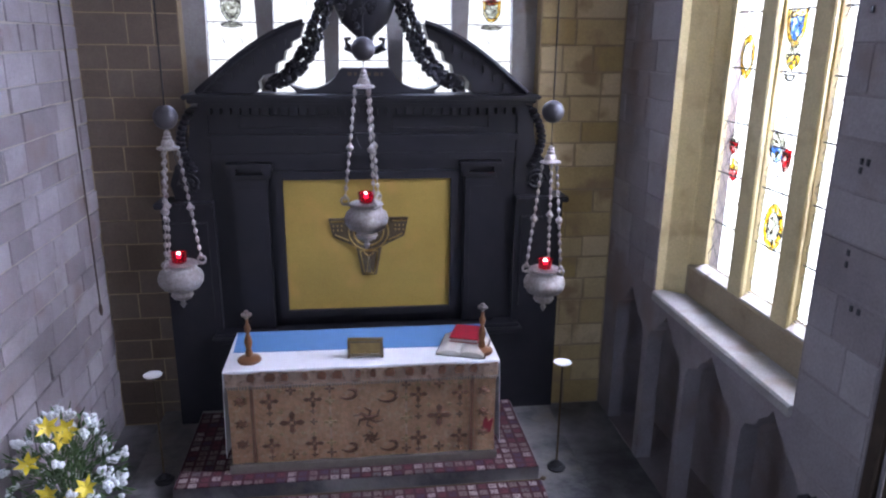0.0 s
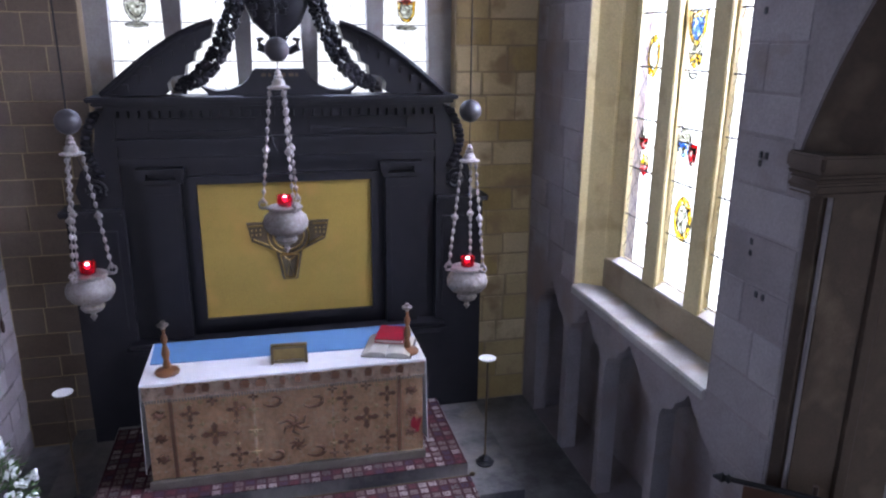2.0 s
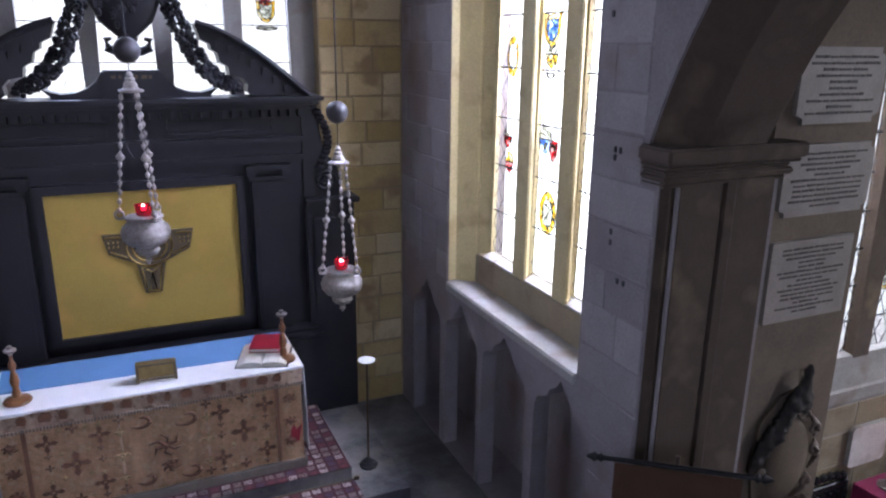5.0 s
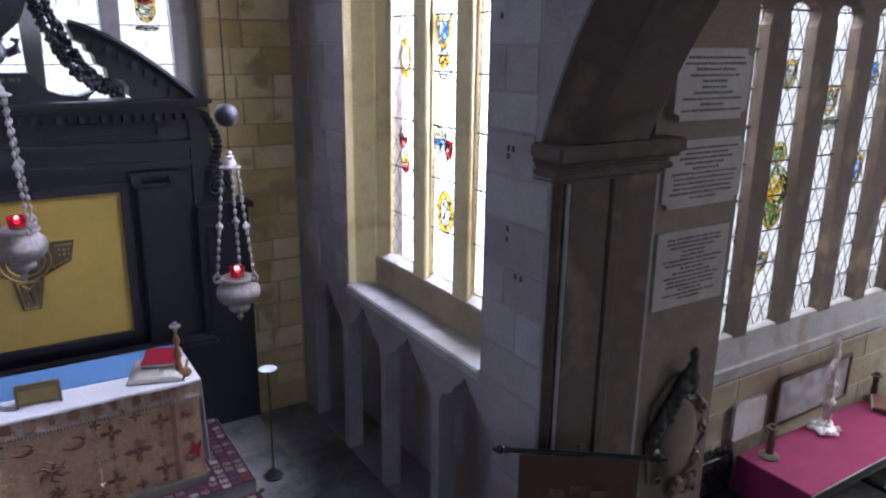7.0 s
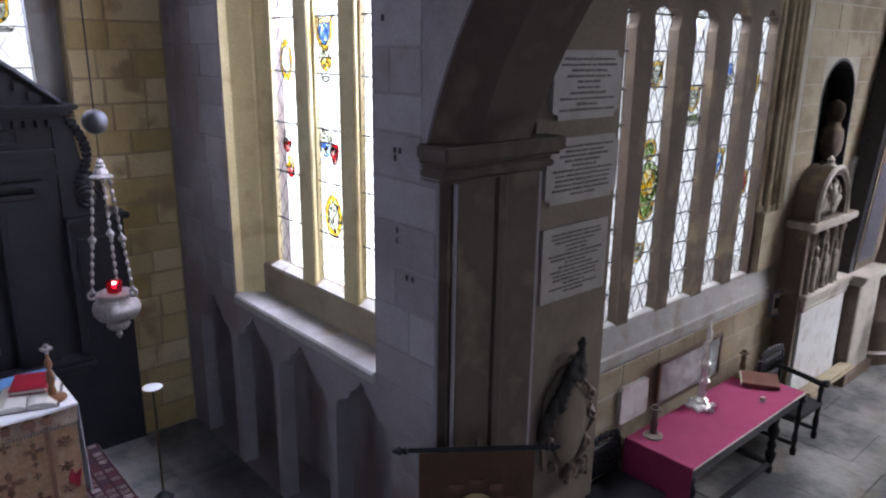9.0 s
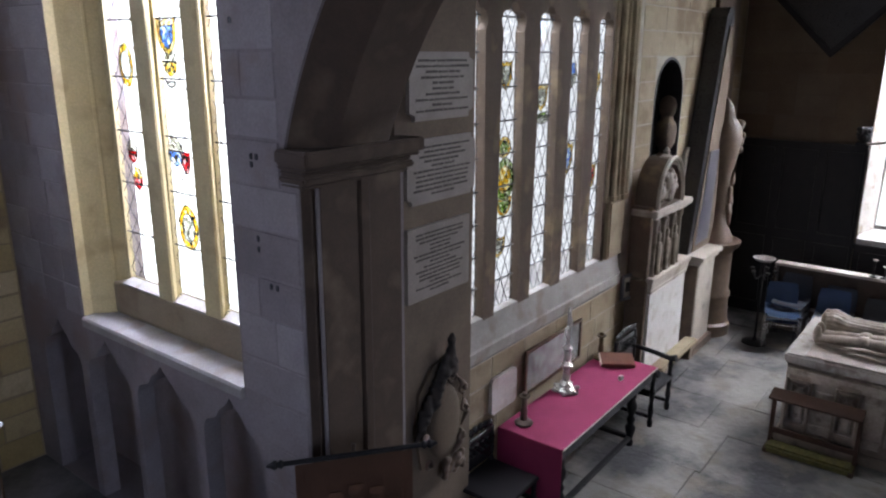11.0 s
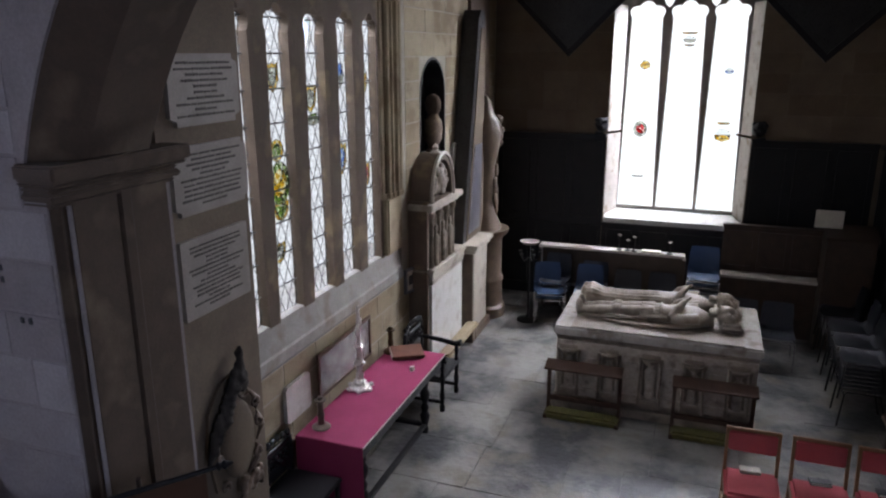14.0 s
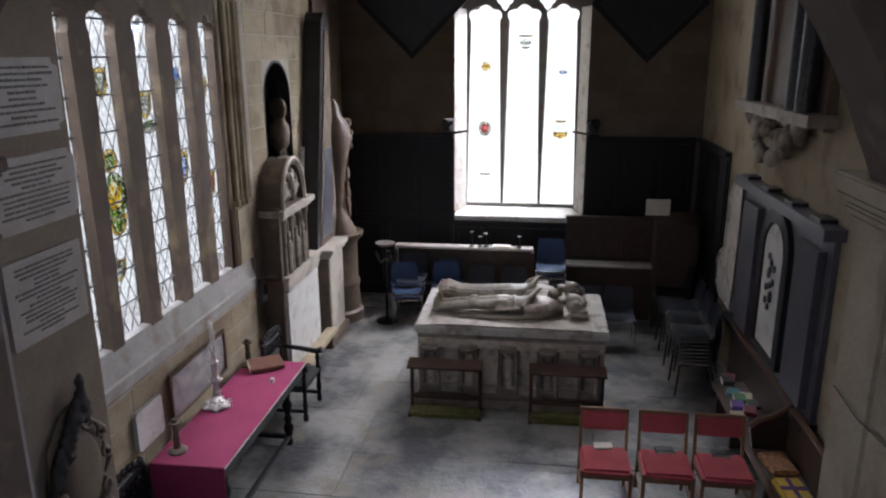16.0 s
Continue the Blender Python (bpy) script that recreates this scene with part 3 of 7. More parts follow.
for u in (-1.15, 1.44):
    shield(win_e, fE, wg, u, 4.355, 0.22, 0.05, (GLASS_PALE, GLASS_PALE), "arms")

s_lights = [(3.98, 4.455), (4.545, 5.085), (5.175, 5.79)]
win_s, wg = window("window_2", "stone window of three leaded lights with heraldic glass", fS, s_lights, (3.925, 5.945, 2.29, 5.95), 5.4, 0.4, 2.32, 5.9, 0.30, 0.345, GLASS, 0.43, 0.17, STONE_DRESSED, width=0.011, deep=0.6)
for y in (4.497, 5.132):
    plan = [(3.012, -0.095), (3.012, 0.095), (3.03, 0.10), (3.045, 0.085), (3.089, 0.047), (3.089, -0.047), (3.045, -0.085), (3.03, -0.10)]
    part("mullion", loft(BM(), [[(x, y + d, z) for x, d in plan] for z in (2.287, 5.95)]), STONE_DRESSED, win_s)
for u, v, w, h, mats, kind in ((5.53, 4.13, 0.2, 0.34, (GLASS_YELLOW, GLASS), "oval"), (5.57, 3.45, 0.15, 0.2, (GLASS_RED, GLASS_PALE), "arms"), (5.53, 3.23, 0.14, 0.2, (GLASS_RED, GLASS_YELLOW), "arms"),
                               (4.93, 4.34, 0.24, 0.26, (GLASS_YELLOW, GLASS_BLUE), "shield"), (4.92, 4.16, 0.18, 0.22, (GLASS_YELLOW, GLASS_PALE), "arms"), (4.93, 4.00, 0.13, 0.05, (GLASS_PALE, GLASS), "shield"), (4.95, 3.50, 0.2, 0.24, (GLASS_BLUE, GLASS_PALE), "arms"),
                               (4.83, 3.42, 0.12, 0.18, (GLASS_RED, GLASS_RED), "shield"), (4.87, 2.91, 0.25, 0.36, (GLASS_YELLOW, GLASS_PALE), "oval")):
    shield(win_s, fS, wg, u, v, w, h, mats, kind)

c_lights = [(4.72, 5.185), (5.365, 5.80), (6.005, 6.44), (6.645, 7.05), (7.25, 7.625)]
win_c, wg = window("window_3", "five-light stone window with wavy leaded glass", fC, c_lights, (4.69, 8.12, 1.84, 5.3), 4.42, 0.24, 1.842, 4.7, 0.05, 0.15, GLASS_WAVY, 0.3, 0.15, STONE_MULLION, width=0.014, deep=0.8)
for u, v, w, h, mats, kind in ((5.58, 4.04, 0.2, 0.26, (GLASS_YELLOW, GLASS_PALE), "shield"), (5.58, 3.40, 0.22, 0.20, (GLASS_YELLOW, GLASS_GREEN), "oval"), (5.60, 3.10, 0.34, 0.40, (GLASS_GREEN, GLASS_YELLOW), "oval"), (5.60, 2.84, 0.26, 0.18, (GLASS_YELLOW, GLASS_GREEN), "shield"), (5.52, 2.46, 0.24, 0.2, (GLASS_YELLOW, GLASS_PALE), "shield"),
                               (6.22, 3.82, 0.24, 0.26, (GLASS_YELLOW, GLASS_PALE), "shield"), (6.25, 3.62, 0.28, 0.12, (GLASS_PALE, GLASS_GREEN), "arms"), (6.19, 4.44, 0.2, 0.28, (GLASS_PALE, GLASS_BLUE), "shield"), (6.82, 3.16, 0.22, 0.34, (GLASS_YELLOW, GLASS_BLUE), "shield"), (6.83, 4.02, 0.2, 0.26, (GLASS_PALE, GLASS_BLUE), "arms"),
                               (7.39, 3.92, 0.2, 0.24, (GLASS_YELLOW, GLASS_YELLOW), "shield"), (7.41, 2.90, 0.2, 0.28, (GLASS_YELLOW, GLASS_RED), "shield")):
    shield(win_c, fC, wg, u, v, w, h, mats, kind)
bm = BM()
for x, y, r in ((7.70, 3.52, 0.05), (7.80, 3.47, 0.045), (7.90, 3.455, 0.035), (8.0, 3.44, 0.045), (8.08, 3.435, 0.035)):
    tube(bm, [(x, y, 2.62), (x, y, 5.25)], r, 8)
    tube(bm, [(x, y, 2.56), (x, y, 2.62)], r * 1.35, 8)
box(bm, (7.70, 3.43, 1.86), (8.11, 3.60, 2.56), 0.02)
structure("window_jamb", bm, STONE_CHAPEL, "moulded brown stone window jamb with thin shafts", "window jamb", smooth=True)

f_lights = [(-0.61, -0.022), (0.022, 0.638), (0.682, 1.29)]
eyes = [[(c + 0.13 * math.cos(math.pi * i / 8) * (1 + 0.18 * math.cos(4 * math.pi * i / 8)), 5.16 + 0.17 * math.sin(math.pi * i / 8) * (1 + 0.18 * math.cos(4 * math.pi * i / 8))) for i in range(16)] for c in (-0.055, 0.655)]
win_f, wg = window("window_4", "bright three-light window with cusped heads", fF, f_lights, (-0.76, 1.47, 1.55, 5.7), 4.80, 0.26, 1.66, 5.0, 0.38, 0.41, GLASS, 3.5, 0, STONE_SILL, extra=eyes, width=0.004)
for u, v, w, h, mats, kind in ((0.97, 4.05, 0.17, 0.15, (GLASS_YELLOW, GLASS_YELLOW), "arms"), (0.30, 4.55, 0.25, 0.03, (GLASS_YELLOW, GLASS_YELLOW), "shield"), (0.30, 4.36, 0.16, 0.03, (GLASS_YELLOW, GLASS_YELLOW), "shield"), (0.30, 4.45, 0.2, 0.1, (GLASS_PALE, GLASS), "arms"), (-0.35, 3.96, 0.14, 0.09, (GLASS_BLUE, GLASS), "arms"),
                               (0.98, 2.99, 0.22, 0.26, (GLASS_PALE, GLASS_RED), "oval"), (-0.34, 3.12, 0.2, 0.04, (GLASS_YELLOW, GLASS_YELLOW), "shield"), (-0.34, 2.93, 0.26, 0.22, (GLASS_YELLOW, GLASS), "arms"), (0.97, 2.18, 0.2, 0.03, (GLASS_PALE, GLASS), "shield")):
    shield(win_f, fF, wg, u, v, w, h, mats, kind)


# ---- things ----
def sky_glow(name, strength):
    """Bright overcast sky outside a window."""
    m = bpy.data.materials.new(name)
    m.use_nodes = True
    N, L = m.node_tree.nodes, m.node_tree.links
    N.remove(N["Principled BSDF"])
    em = N.new("ShaderNodeEmission")
    em.inputs["Color"].default_value, em.inputs["Strength"].default_value = (0.955, 0.97, 1.0, 1), strength
    L.new(em.outputs["Emission"], N["Material Output"].inputs["Surface"])
    return m


for lo, hi, glow in (((-4, 8.6, 1.5), (4.2, 8.62, 8), 1.4), ((4.2, 4.02, 0.5), (4.22, 10.0, 8), 3.4), ((4.3, 4.7, 0.5), (14, 4.72, 8), 1.4), ((14.0, -4, 0), (14.02, 5, 8), 1.7)):
    structure("backdrop", box(BM(), lo, hi), sky_glow("bright_overcast_sky", glow), "bright overcast sky outside the window", "sky")
# -- sanctuary --
def carpet_material():
    m = material("oriental_carpet", (0.055, 0.010, 0.014), (0.035, 0.007, 0.010), 0.95, scale=14, fine=160, bump=0.3, depth=0.003)
    N, L = m.node_tree.nodes, m.node_tree.links
    bsdf = N["Principled BSDF"]
    old = bsdf.inputs["Base Color"].links[0].from_socket
    geo, mul, flo, fra = N.new("ShaderNodeNewGeometry"), N.new("ShaderNodeVectorMath"), N.new("ShaderNodeVectorMath"), N.new("ShaderNodeVectorMath")
    mul.operation, flo.operation, fra.operation = "MULTIPLY", "FLOOR", "FRACTION"
    mul.inputs[1].default_value = (10.5, 11.5, 0.0)
    L.new(geo.outputs["Position"], mul.inputs[0])
    L.new(mul.outputs[0], flo.inputs[0])
    L.new(mul.outputs[0], fra.inputs[0])
    wn = N.new("ShaderNodeTexWhiteNoise")
    L.new(flo.outputs[0], wn.inputs["Vector"])
    ramp = N.new("ShaderNodeValToRGB")
    ramp.color_ramp.interpolation = "CONSTANT"
    e = ramp.color_ramp.elements
    e[0].position, e[0].color = 0.0, (0.15, 0.11, 0.095, 1)
    e[1].position, e[1].color = 0.34, (0.09, 0.02, 0.025, 1)
    for p, c in ((0.55, (0.05, 0.025, 0.045, 1)), (0.72, (0.30, 0.25, 0.23, 1)), (0.9, (0.10, 0.085, 0.08, 1))):
        k = e.new(p)
        k.color = c
    L.new(wn.outputs["Value"], ramp.inputs["Fac"])
    sub = N.new("ShaderNodeVectorMath")
    sub.operation = "SUBTRACT"
    sub.inputs[1].default_value = (0.5, 0.5, 0.0)
    L.new(fra.outputs[0], sub.inputs[0])
    ab = N.new("ShaderNodeVectorMath")
    ab.operation = "ABSOLUTE"
    L.new(sub.outputs[0], ab.inputs[0])
    sep = N.new("ShaderNodeSeparateXYZ")
    L.new(ab.outputs[0], sep.inputs[0])
    mx = N.new("ShaderNodeMath")
    mx.operation = "MAXIMUM"
    L.new(sep.outputs["X"], mx.inputs[0])
    L.new(sep.outputs["Y"], mx.inputs[1])
    less = N.new("ShaderNodeMath")
    less.operation = "LESS_THAN"
    less.inputs[1].default_value = 0.38
    L.new(mx.outputs[0], less.inputs[0])
    vor = N.new("ShaderNodeTexVoronoi")
    vor.inputs["Scale"].default_value = 46
    L.new(geo.outputs["Position"], vor.inputs["Vector"])
    gt = N.new("ShaderNodeMath")
    gt.operation = "GREATER_THAN"
    gt.inputs[1].default_value = 0.36
    L.new(vor.outputs["Distance"], gt.inputs[0])
    both = N.new("ShaderNodeMath")
    both.operation = "MULTIPLY"
    L.new(less.outputs[0], both.inputs[0])
    L.new(gt.outputs[0], both.inputs[1])
    mix = N.new("ShaderNodeMix")
    mix.data_type = "RGBA"
    L.new(both.outputs[0], mix.inputs["Factor"])
    L.new(old, mix.inputs["A"])
    L.new(ramp.outputs["Color"], mix.inputs["B"])
    L.new(mix.outputs["Result"], bsdf.inputs["Base Color"])
    return m


CARPET = carpet_material()
BROCADE = material("tan_brocade", (0.86, 0.56, 0.33), (0.66, 0.40, 0.22), 0.75, scale=26, fine=130, bump=0.7, depth=0.008, spread=0.25, stain=(0.84, 0.64, 0.42, 24.0))
BROCADE_PALE = material("faded_brocade", (0.85, 0.66, 0.50), (0.68, 0.46, 0.32), 0.8, scale=22, fine=120, bump=0.9, depth=0.012, spread=0.3, stain=(0.36, 0.20, 0.13, 17.0))
THREAD = material("brown_embroidery", (0.19, 0.085, 0.042), (0.10, 0.046, 0.025), 0.8, scale=30, fine=150, bump=0.4, depth=0.004)
THREAD_GOLD = material("gold_embroidery", (0.50, 0.34, 0.16), (0.38, 0.25, 0.11), 0.6, scale=30, fine=150, bump=0.4, depth=0.004)

cp = tagged(part("carpet", box(BM(), (-1.63, 5.67, 0.441), (1.63, 7.0, 0.452), 0.004), CARPET), "dark red patterned carpet on the altar step", "carpet")
bm = box(BM(), (-1.66, 5.20, 0.301), (1.66, 5.672, 0.313), 0.004)
tagged(part("carpet", bm, CARPET), "dark red patterned carpet on the lower step", "carpet")
bm = BM()
tube(bm, [(-1.68, 5.66, 0.316), (1.68, 5.66, 0.316)], 0.007, 8)
for x in (-1.68, 1.68):
    blob(bm, (x, 5.66, 0.325), (0.028, 0.02, 0.022))
tagged(part("stair_rod", bm, BRONZE, smooth=True), "dull bronze carpet rod along the altar step", "carpet rod")

# reredos
RX = 0.137
rd = thing("reredos", "tall black carved oak reredos with broken pediment", "altarpiece", (RX, 7.36, 0.30))


def rp(name, bm, mat=OAK_BLACK, label="", smooth=False, parent=None):
    return part(name, bm, mat, parent or rd, label, smooth)


rp("back_panel", box(BM(), (-1.50, -0.22, 0.0), (1.50, -0.01, 3.30)))
bm = box(BM(), (-1.55, -0.40, 0.0), (1.55, -0.221, 0.95), 0.015)
rp("base", bm)
rp("base_moulding", box(box(BM(), (-1.60, -0.44, 0.95), (1.60, -0.2, 1.01), 0.012), (-1.57, -0.41, 1.01), (1.57, -0.2, 1.05), 0.01))
for s in (-1, 1):
    bm = box(BM(), (s * 1.14 - 0.17, -0.30, 1.05), (s * 1.14 + 0.17, -0.221, 2.62), 0.012)
    pl = rp("pilaster", bm)
    rp("pilaster_field", box(BM(), (s * 1.14 - 0.11, -0.306, 1.16), (s * 1.14 + 0.11, -0.2995, 2.52), 0.003), parent=pl)
    bm = box(BM(), (s * 1.14 - 0.20, -0.33, 2.62), (s * 1.14 + 0.20, -0.22, 2.66), 0.008)
    box(bm, (s * 1.14 - 0.22, -0.35, 2.72), (s * 1.14 + 0.22, -0.22, 2.77), 0.008)
    for k in (-0.17, 0.17):
        lathe(bm, [(0.01, -0.06), (0.05, -0.055), (0.055, 0.0), (0.05, 0.055), (0.01, 0.06)], 12, (s * 1.14 + k, -0.29, 2.70), Matrix.Rotation(radians(90), 4, "X"))
    rp("capital", bm, parent=pl, smooth=True)
    # wings with scrolls
    wing = [(s * 1.50, 0.0), (s * 2.0, 0.0), (s * 2.0, 2.34), (s * 1.50, 2.34)]
    rp("wing_panel", plate(BM(), wing, [], lambda u, v, w: (u, w, v), -0.30, -0.01))
    rp("wing_moulding", box(BM(), (min(s * 1.5, s * 2.05), -0.36, 2.34), (max(s * 1.5, s * 2.05), -0.01, 2.40), 0.01))
    bm = box(BM(), (min(s * 1.56, s * 1.94), -0.325, 1.2), (max(s * 1.56, s * 1.94), -0.301, 2.2), 0.01)
    rp("wing_field", bm)
    curve = [(s * 1.50, 2.40), (s * 1.86, 2.40), (s * 1.90, 2.56), (s * 1.84, 2.74), (s * 1.72, 2.86), (s * 1.68, 3.05), (s * 1.66, 3.30), (s * 1.50, 3.30)]
    scroll = rp("scroll", plate(BM(), curve, [], lambda u, v, w: (u, w, v), -0.24, -0.03))
    bm = BM()
    tube(bm, [(s * (1.72 + 0.11 * (1 - i / 30) * math.cos(i * 0.5)), -0.26, 2.56 + 0.11 * (1 - i / 30) * math.sin(i * 0.5)) for i in range(28)], 0.02, 6)
    rp("volute", bm, parent=scroll, smooth=True)
    bm = BM()
    for i in range(12):
        blob(bm, (s * (1.66 + 0.10 * math.sin(i * 0.28)), -0.25, 3.26 - i * 0.05), (0.05, 0.05, 0.035), 8, 5)
    rp("leaf_drop", bm, smooth=True)
# panel frame, gold panel, emblem
frame_out, frame_in = rect(-0.90, 0.90, 1.17, 2.68), rect(-0.83, 0.83, 1.235, 2.60)
rp("panel_frame", plate(BM(), frame_out, [frame_in], lambda u, v, w: (u, w, v), -0.30, -0.215))
gold = rp("gold_panel", box(BM(), (-0.829, -0.262, 1.236), (0.829, -0.221, 2.599)), GOLD_CLOTH, "flat gold panel with fine scratches")
bm = plate(BM(), [(-0.40, 2.20), (0.40, 2.20), (0.36, 2.01), (0.13, 1.90), (0.075, 1.60), (-0.075, 1.60), (-0.13, 1.90), (-0.36, 2.01)], [], lambda u, v, w: (u, w, v), -0.285, -0.262)
em = rp("emblem", bm, BRONZE, "dark bronze emblem with silver lines", parent=gold)
bm = BM()
for r in (0.20, 0.15):
    tube(bm, [(r * math.cos(a * math.pi / 14), -0.29, 2.06 + r * math.sin(a * math.pi / 14) * 0.95) for a in range(28)], 0.008, 6, closed=True)
for s in (-1, 1):
    tube(bm, [(s * 0.24, -0.29, 2.17), (s * 0.38, -0.29, 2.17)], 0.008, 6)
    tube(bm, [(s * 0.20, -0.29, 1.97), (s * 0.34, -0.29, 2.035)], 0.008, 6)
    for k in range(3):
        for j in range(2):
            blob(bm, (s * (0.27 + 0.04 * k), -0.29, 2.08 + 0.045 * j), (0.008, 0.008, 0.012), 6, 4)
    tube(bm, [(s * 0.09, -0.29, 1.86), (s * 0.05, -0.29, 1.62)], 0.008, 6)
    tube(bm, [(s * 0.03, -0.29, 1.62), (0, -0.29, 1.80), (s * 0.05, -0.29, 1.84)], 0.007, 6)
tube(bm, [(-0.05, -0.29, 1.62), (0.05, -0.29, 1.62)], 0.008, 6)
tube(bm, [(-0.09, -0.29, 1.86), (0.09, -0.29, 1.86)], 0.008, 6)
rp("emblem_tracery", bm, bpy.data.materials["aged_brass"], "pale metal raised lines", smooth=True, parent=gold)
# entablature
bm = box(BM(), (-1.50, -0.26, 2.78), (1.50, -0.221, 2.86), 0.008)
box(bm, (-1.48, -0.245, 2.86), (1.48, -0.221, 2.97))
box(bm, (-1.52, -0.29, 2.97), (1.52, -0.22, 3.04), 0.008)
box(bm, (-0.13, -0.30, 2.83), (0.13, -0.22, 3.05), 0.01)
rp("frieze", bm)
for x in (-0.75, 0.75):
    rp("frieze_field", plate(BM(), rect(x - 0.50, x + 0.50, 3.07, 3.22), [rect(x - 0.46, x + 0.46, 3.10, 3.19)], lambda u, v, w: (u, w, v), -0.245, -0.221))
rp("bed_moulding", box(BM(), (-1.56, -0.36, 3.30), (1.56, -0.02, 3.35), 0.01))
rp("corona", box(BM(), (-1.64, -0.44, 3.35), (1.64, -0.02, 3.385), 0.008))
rp("cornice", box(BM(), (-1.68, -0.48, 3.385), (1.68, -0.02, 3.43), 0.012))
for i in range(34):
    x = -1.48 + i * 2.96 / 33
    rp("dentil", box(BM(), (x - 0.025, -0.335, 3.235), (x + 0.025, -0.221, 3.298)))
# pediment
for s in (-1, 1):
    outer = [(s * (1.56 - 1.0 * (i / 10)), 3.43 + 0.64 * (0.62 * math.sin(i / 10 * math.pi / 2) + 0.38 * i / 10)) for i in range(11)]
    inner = [(s * u, v) for u, v in ((0.60, 3.94), (0.68, 3.90), (0.69, 3.85), (0.74, 3.82), (0.76, 3.74), (0.83, 3.70), (0.84, 3.62), (0.95, 3.60), (1.0, 3.54), (0.99, 3.47), (1.05, 3.43), (1.55, 3.43))]
    bm = plate(BM(), outer + inner, [], lambda u, v, w: (u, w, v), -0.30, -0.05)
    ped = rp("pediment_half", bm)
    bm = BM()
    for off, r in ((-0.32, 0.035), (-0.36, 0.022)):
        tube(bm, [(u, off, v + 0.01) for u, v in outer], r, 6)
    rp("pediment_moulding", bm, parent=ped, smooth=True)
    for i in range(1, 9):
        u, v = outer[i]
        rp("pediment_block", box(BM(), (u - 0.03, -0.34, v - 0.13), (u + 0.03, -0.30, v - 0.07)), parent=ped)
    # garland of leaves and fruit
    bm = BM()
    rnd = random.Random(5)
    drop = [(0.31, 4.42), (0.35, 4.28), (0.44, 4.03), (0.56, 3.77), (0.69, 3.62), (0.87, 3.51)]
    for i in range(320):
        t = i / 319
        k = min(int(t * 5), 4)
        (x0, z0), (x1, z1) = drop[k], drop[k + 1]
        x, z = x0 + (x1 - x0) * (t * 5 - k), z0 + (z1 - z0) * (t * 5 - k)
        r = 0.055 + 0.03 * math.sin(math.pi * t)
        a = rnd.uniform(0, 6.28)
        q = Euler((rnd.uniform(0, 3), rnd.uniform(0, 3), rnd.uniform(0, 3))).to_matrix().to_4x4()
        blob(bm, (s * (x + r * math.cos(a) * 0.8), -0.30 + 0.06 * math.sin(a), z + r * math.sin(a) * 0.8), (rnd.uniform(0.02, 0.042), rnd.uniform(0.015, 0.03), rnd.uniform(0.02, 0.045)), 7, 5, q)
    rp("garland", bm, smooth=True)
    # concave side of the centre tablet, with a curled end
    side = [(s * 0.24, 3.66), (s * 0.29, 3.58), (s * 0.36, 3.52), (s * 0.46, 3.48), (s * 0.58, 3.47), (s * 0.68, 3.50), (s * 0.74, 3.53), (s * 0.66, 3.45), (s * 0.66, 3.43), (s * 0.24, 3.43)]
    rp("tablet_side", plate(BM(), side, [], lambda u, v, w: (u, w, v), -0.30, -0.10))
rp("tablet", box(BM(), (-0.24, -0.32, 3.43), (0.24, -0.10, 3.67), 0.01))
bm = BM()
for i, w in enumerate((0.05, 0.03, 0.05, 0.04, 0.06, 0.03)):
    x = -0.17 + i * 0.062
    box(bm, (x, -0.325, 3.60), (x + w * 0.8, -0.319, 3.63))
rp("faded_lettering", bm, material("dull_gilt_paint", (0.09, 0.055, 0.02), (0.06, 0.035, 0.015), 0.6), "worn gilt letters")
# cartouche
bm = lathe(BM(), [(0.02, -0.42), (0.10, -0.36), (0.22, -0.25), (0.29, -0.08), (0.31, 0.10), (0.28, 0.3), (0.3, 0.5), (0.2, 0.62), (0.02, 0.66)], 18, (0, 0, 0), Matrix.Diagonal((1, 0.35, 1, 1)))
bmesh.ops.translate(bm, verts=bm.verts[:], vec=(0, -0.28, 4.33))
for s in (-1, 1):
    tube(bm, [(s * 0.02, -0.30, 3.86), (s * 0.10, -0.31, 3.83), (s * 0.17, -0.31, 3.86), (s * 0.18, -0.31, 3.93), (s * 0.13, -0.31, 3.94)], [0.02, 0.04, 0.04, 0.03, 0.015], 8)
rnd = random.Random(9)
for i in range(70):
    a, r = rnd.uniform(0, 6.28), rnd.uniform(0.05, 0.28)
    blob(bm, (r * math.cos(a), -0.37, 4.36 + r * 1.2 * math.sin(a)), (0.03, 0.025, 0.035), 6, 4)
lathe(bm, [(0.03, 3.75), (0.06, 3.80), (0.05, 3.88), (0.09, 3.95)], 10, (0, -0.28, 0))
rp("cartouche", bm, smooth=True)

# altar
AX, AY = 0.05, 5.85
al = thing("altar", "wooden altar with a tan embroidered brocade frontal", "altar", (AX, AY, 0.452))
part("body", box(BM(), (-1.19, 0.02, 0.09), (1.19, 0.82, 0.985), 0.01), OAK_DARK, al)
part("plinth", box(BM(), (-1.22, -0.02, 0.0), (1.22, 0.84, 0.09), 0.008), material("grey_painted_plinth", (0.20, 0.17, 0.135), (0.12, 0.10, 0.08), 0.7, scale=6), al, "worn grey plinth")


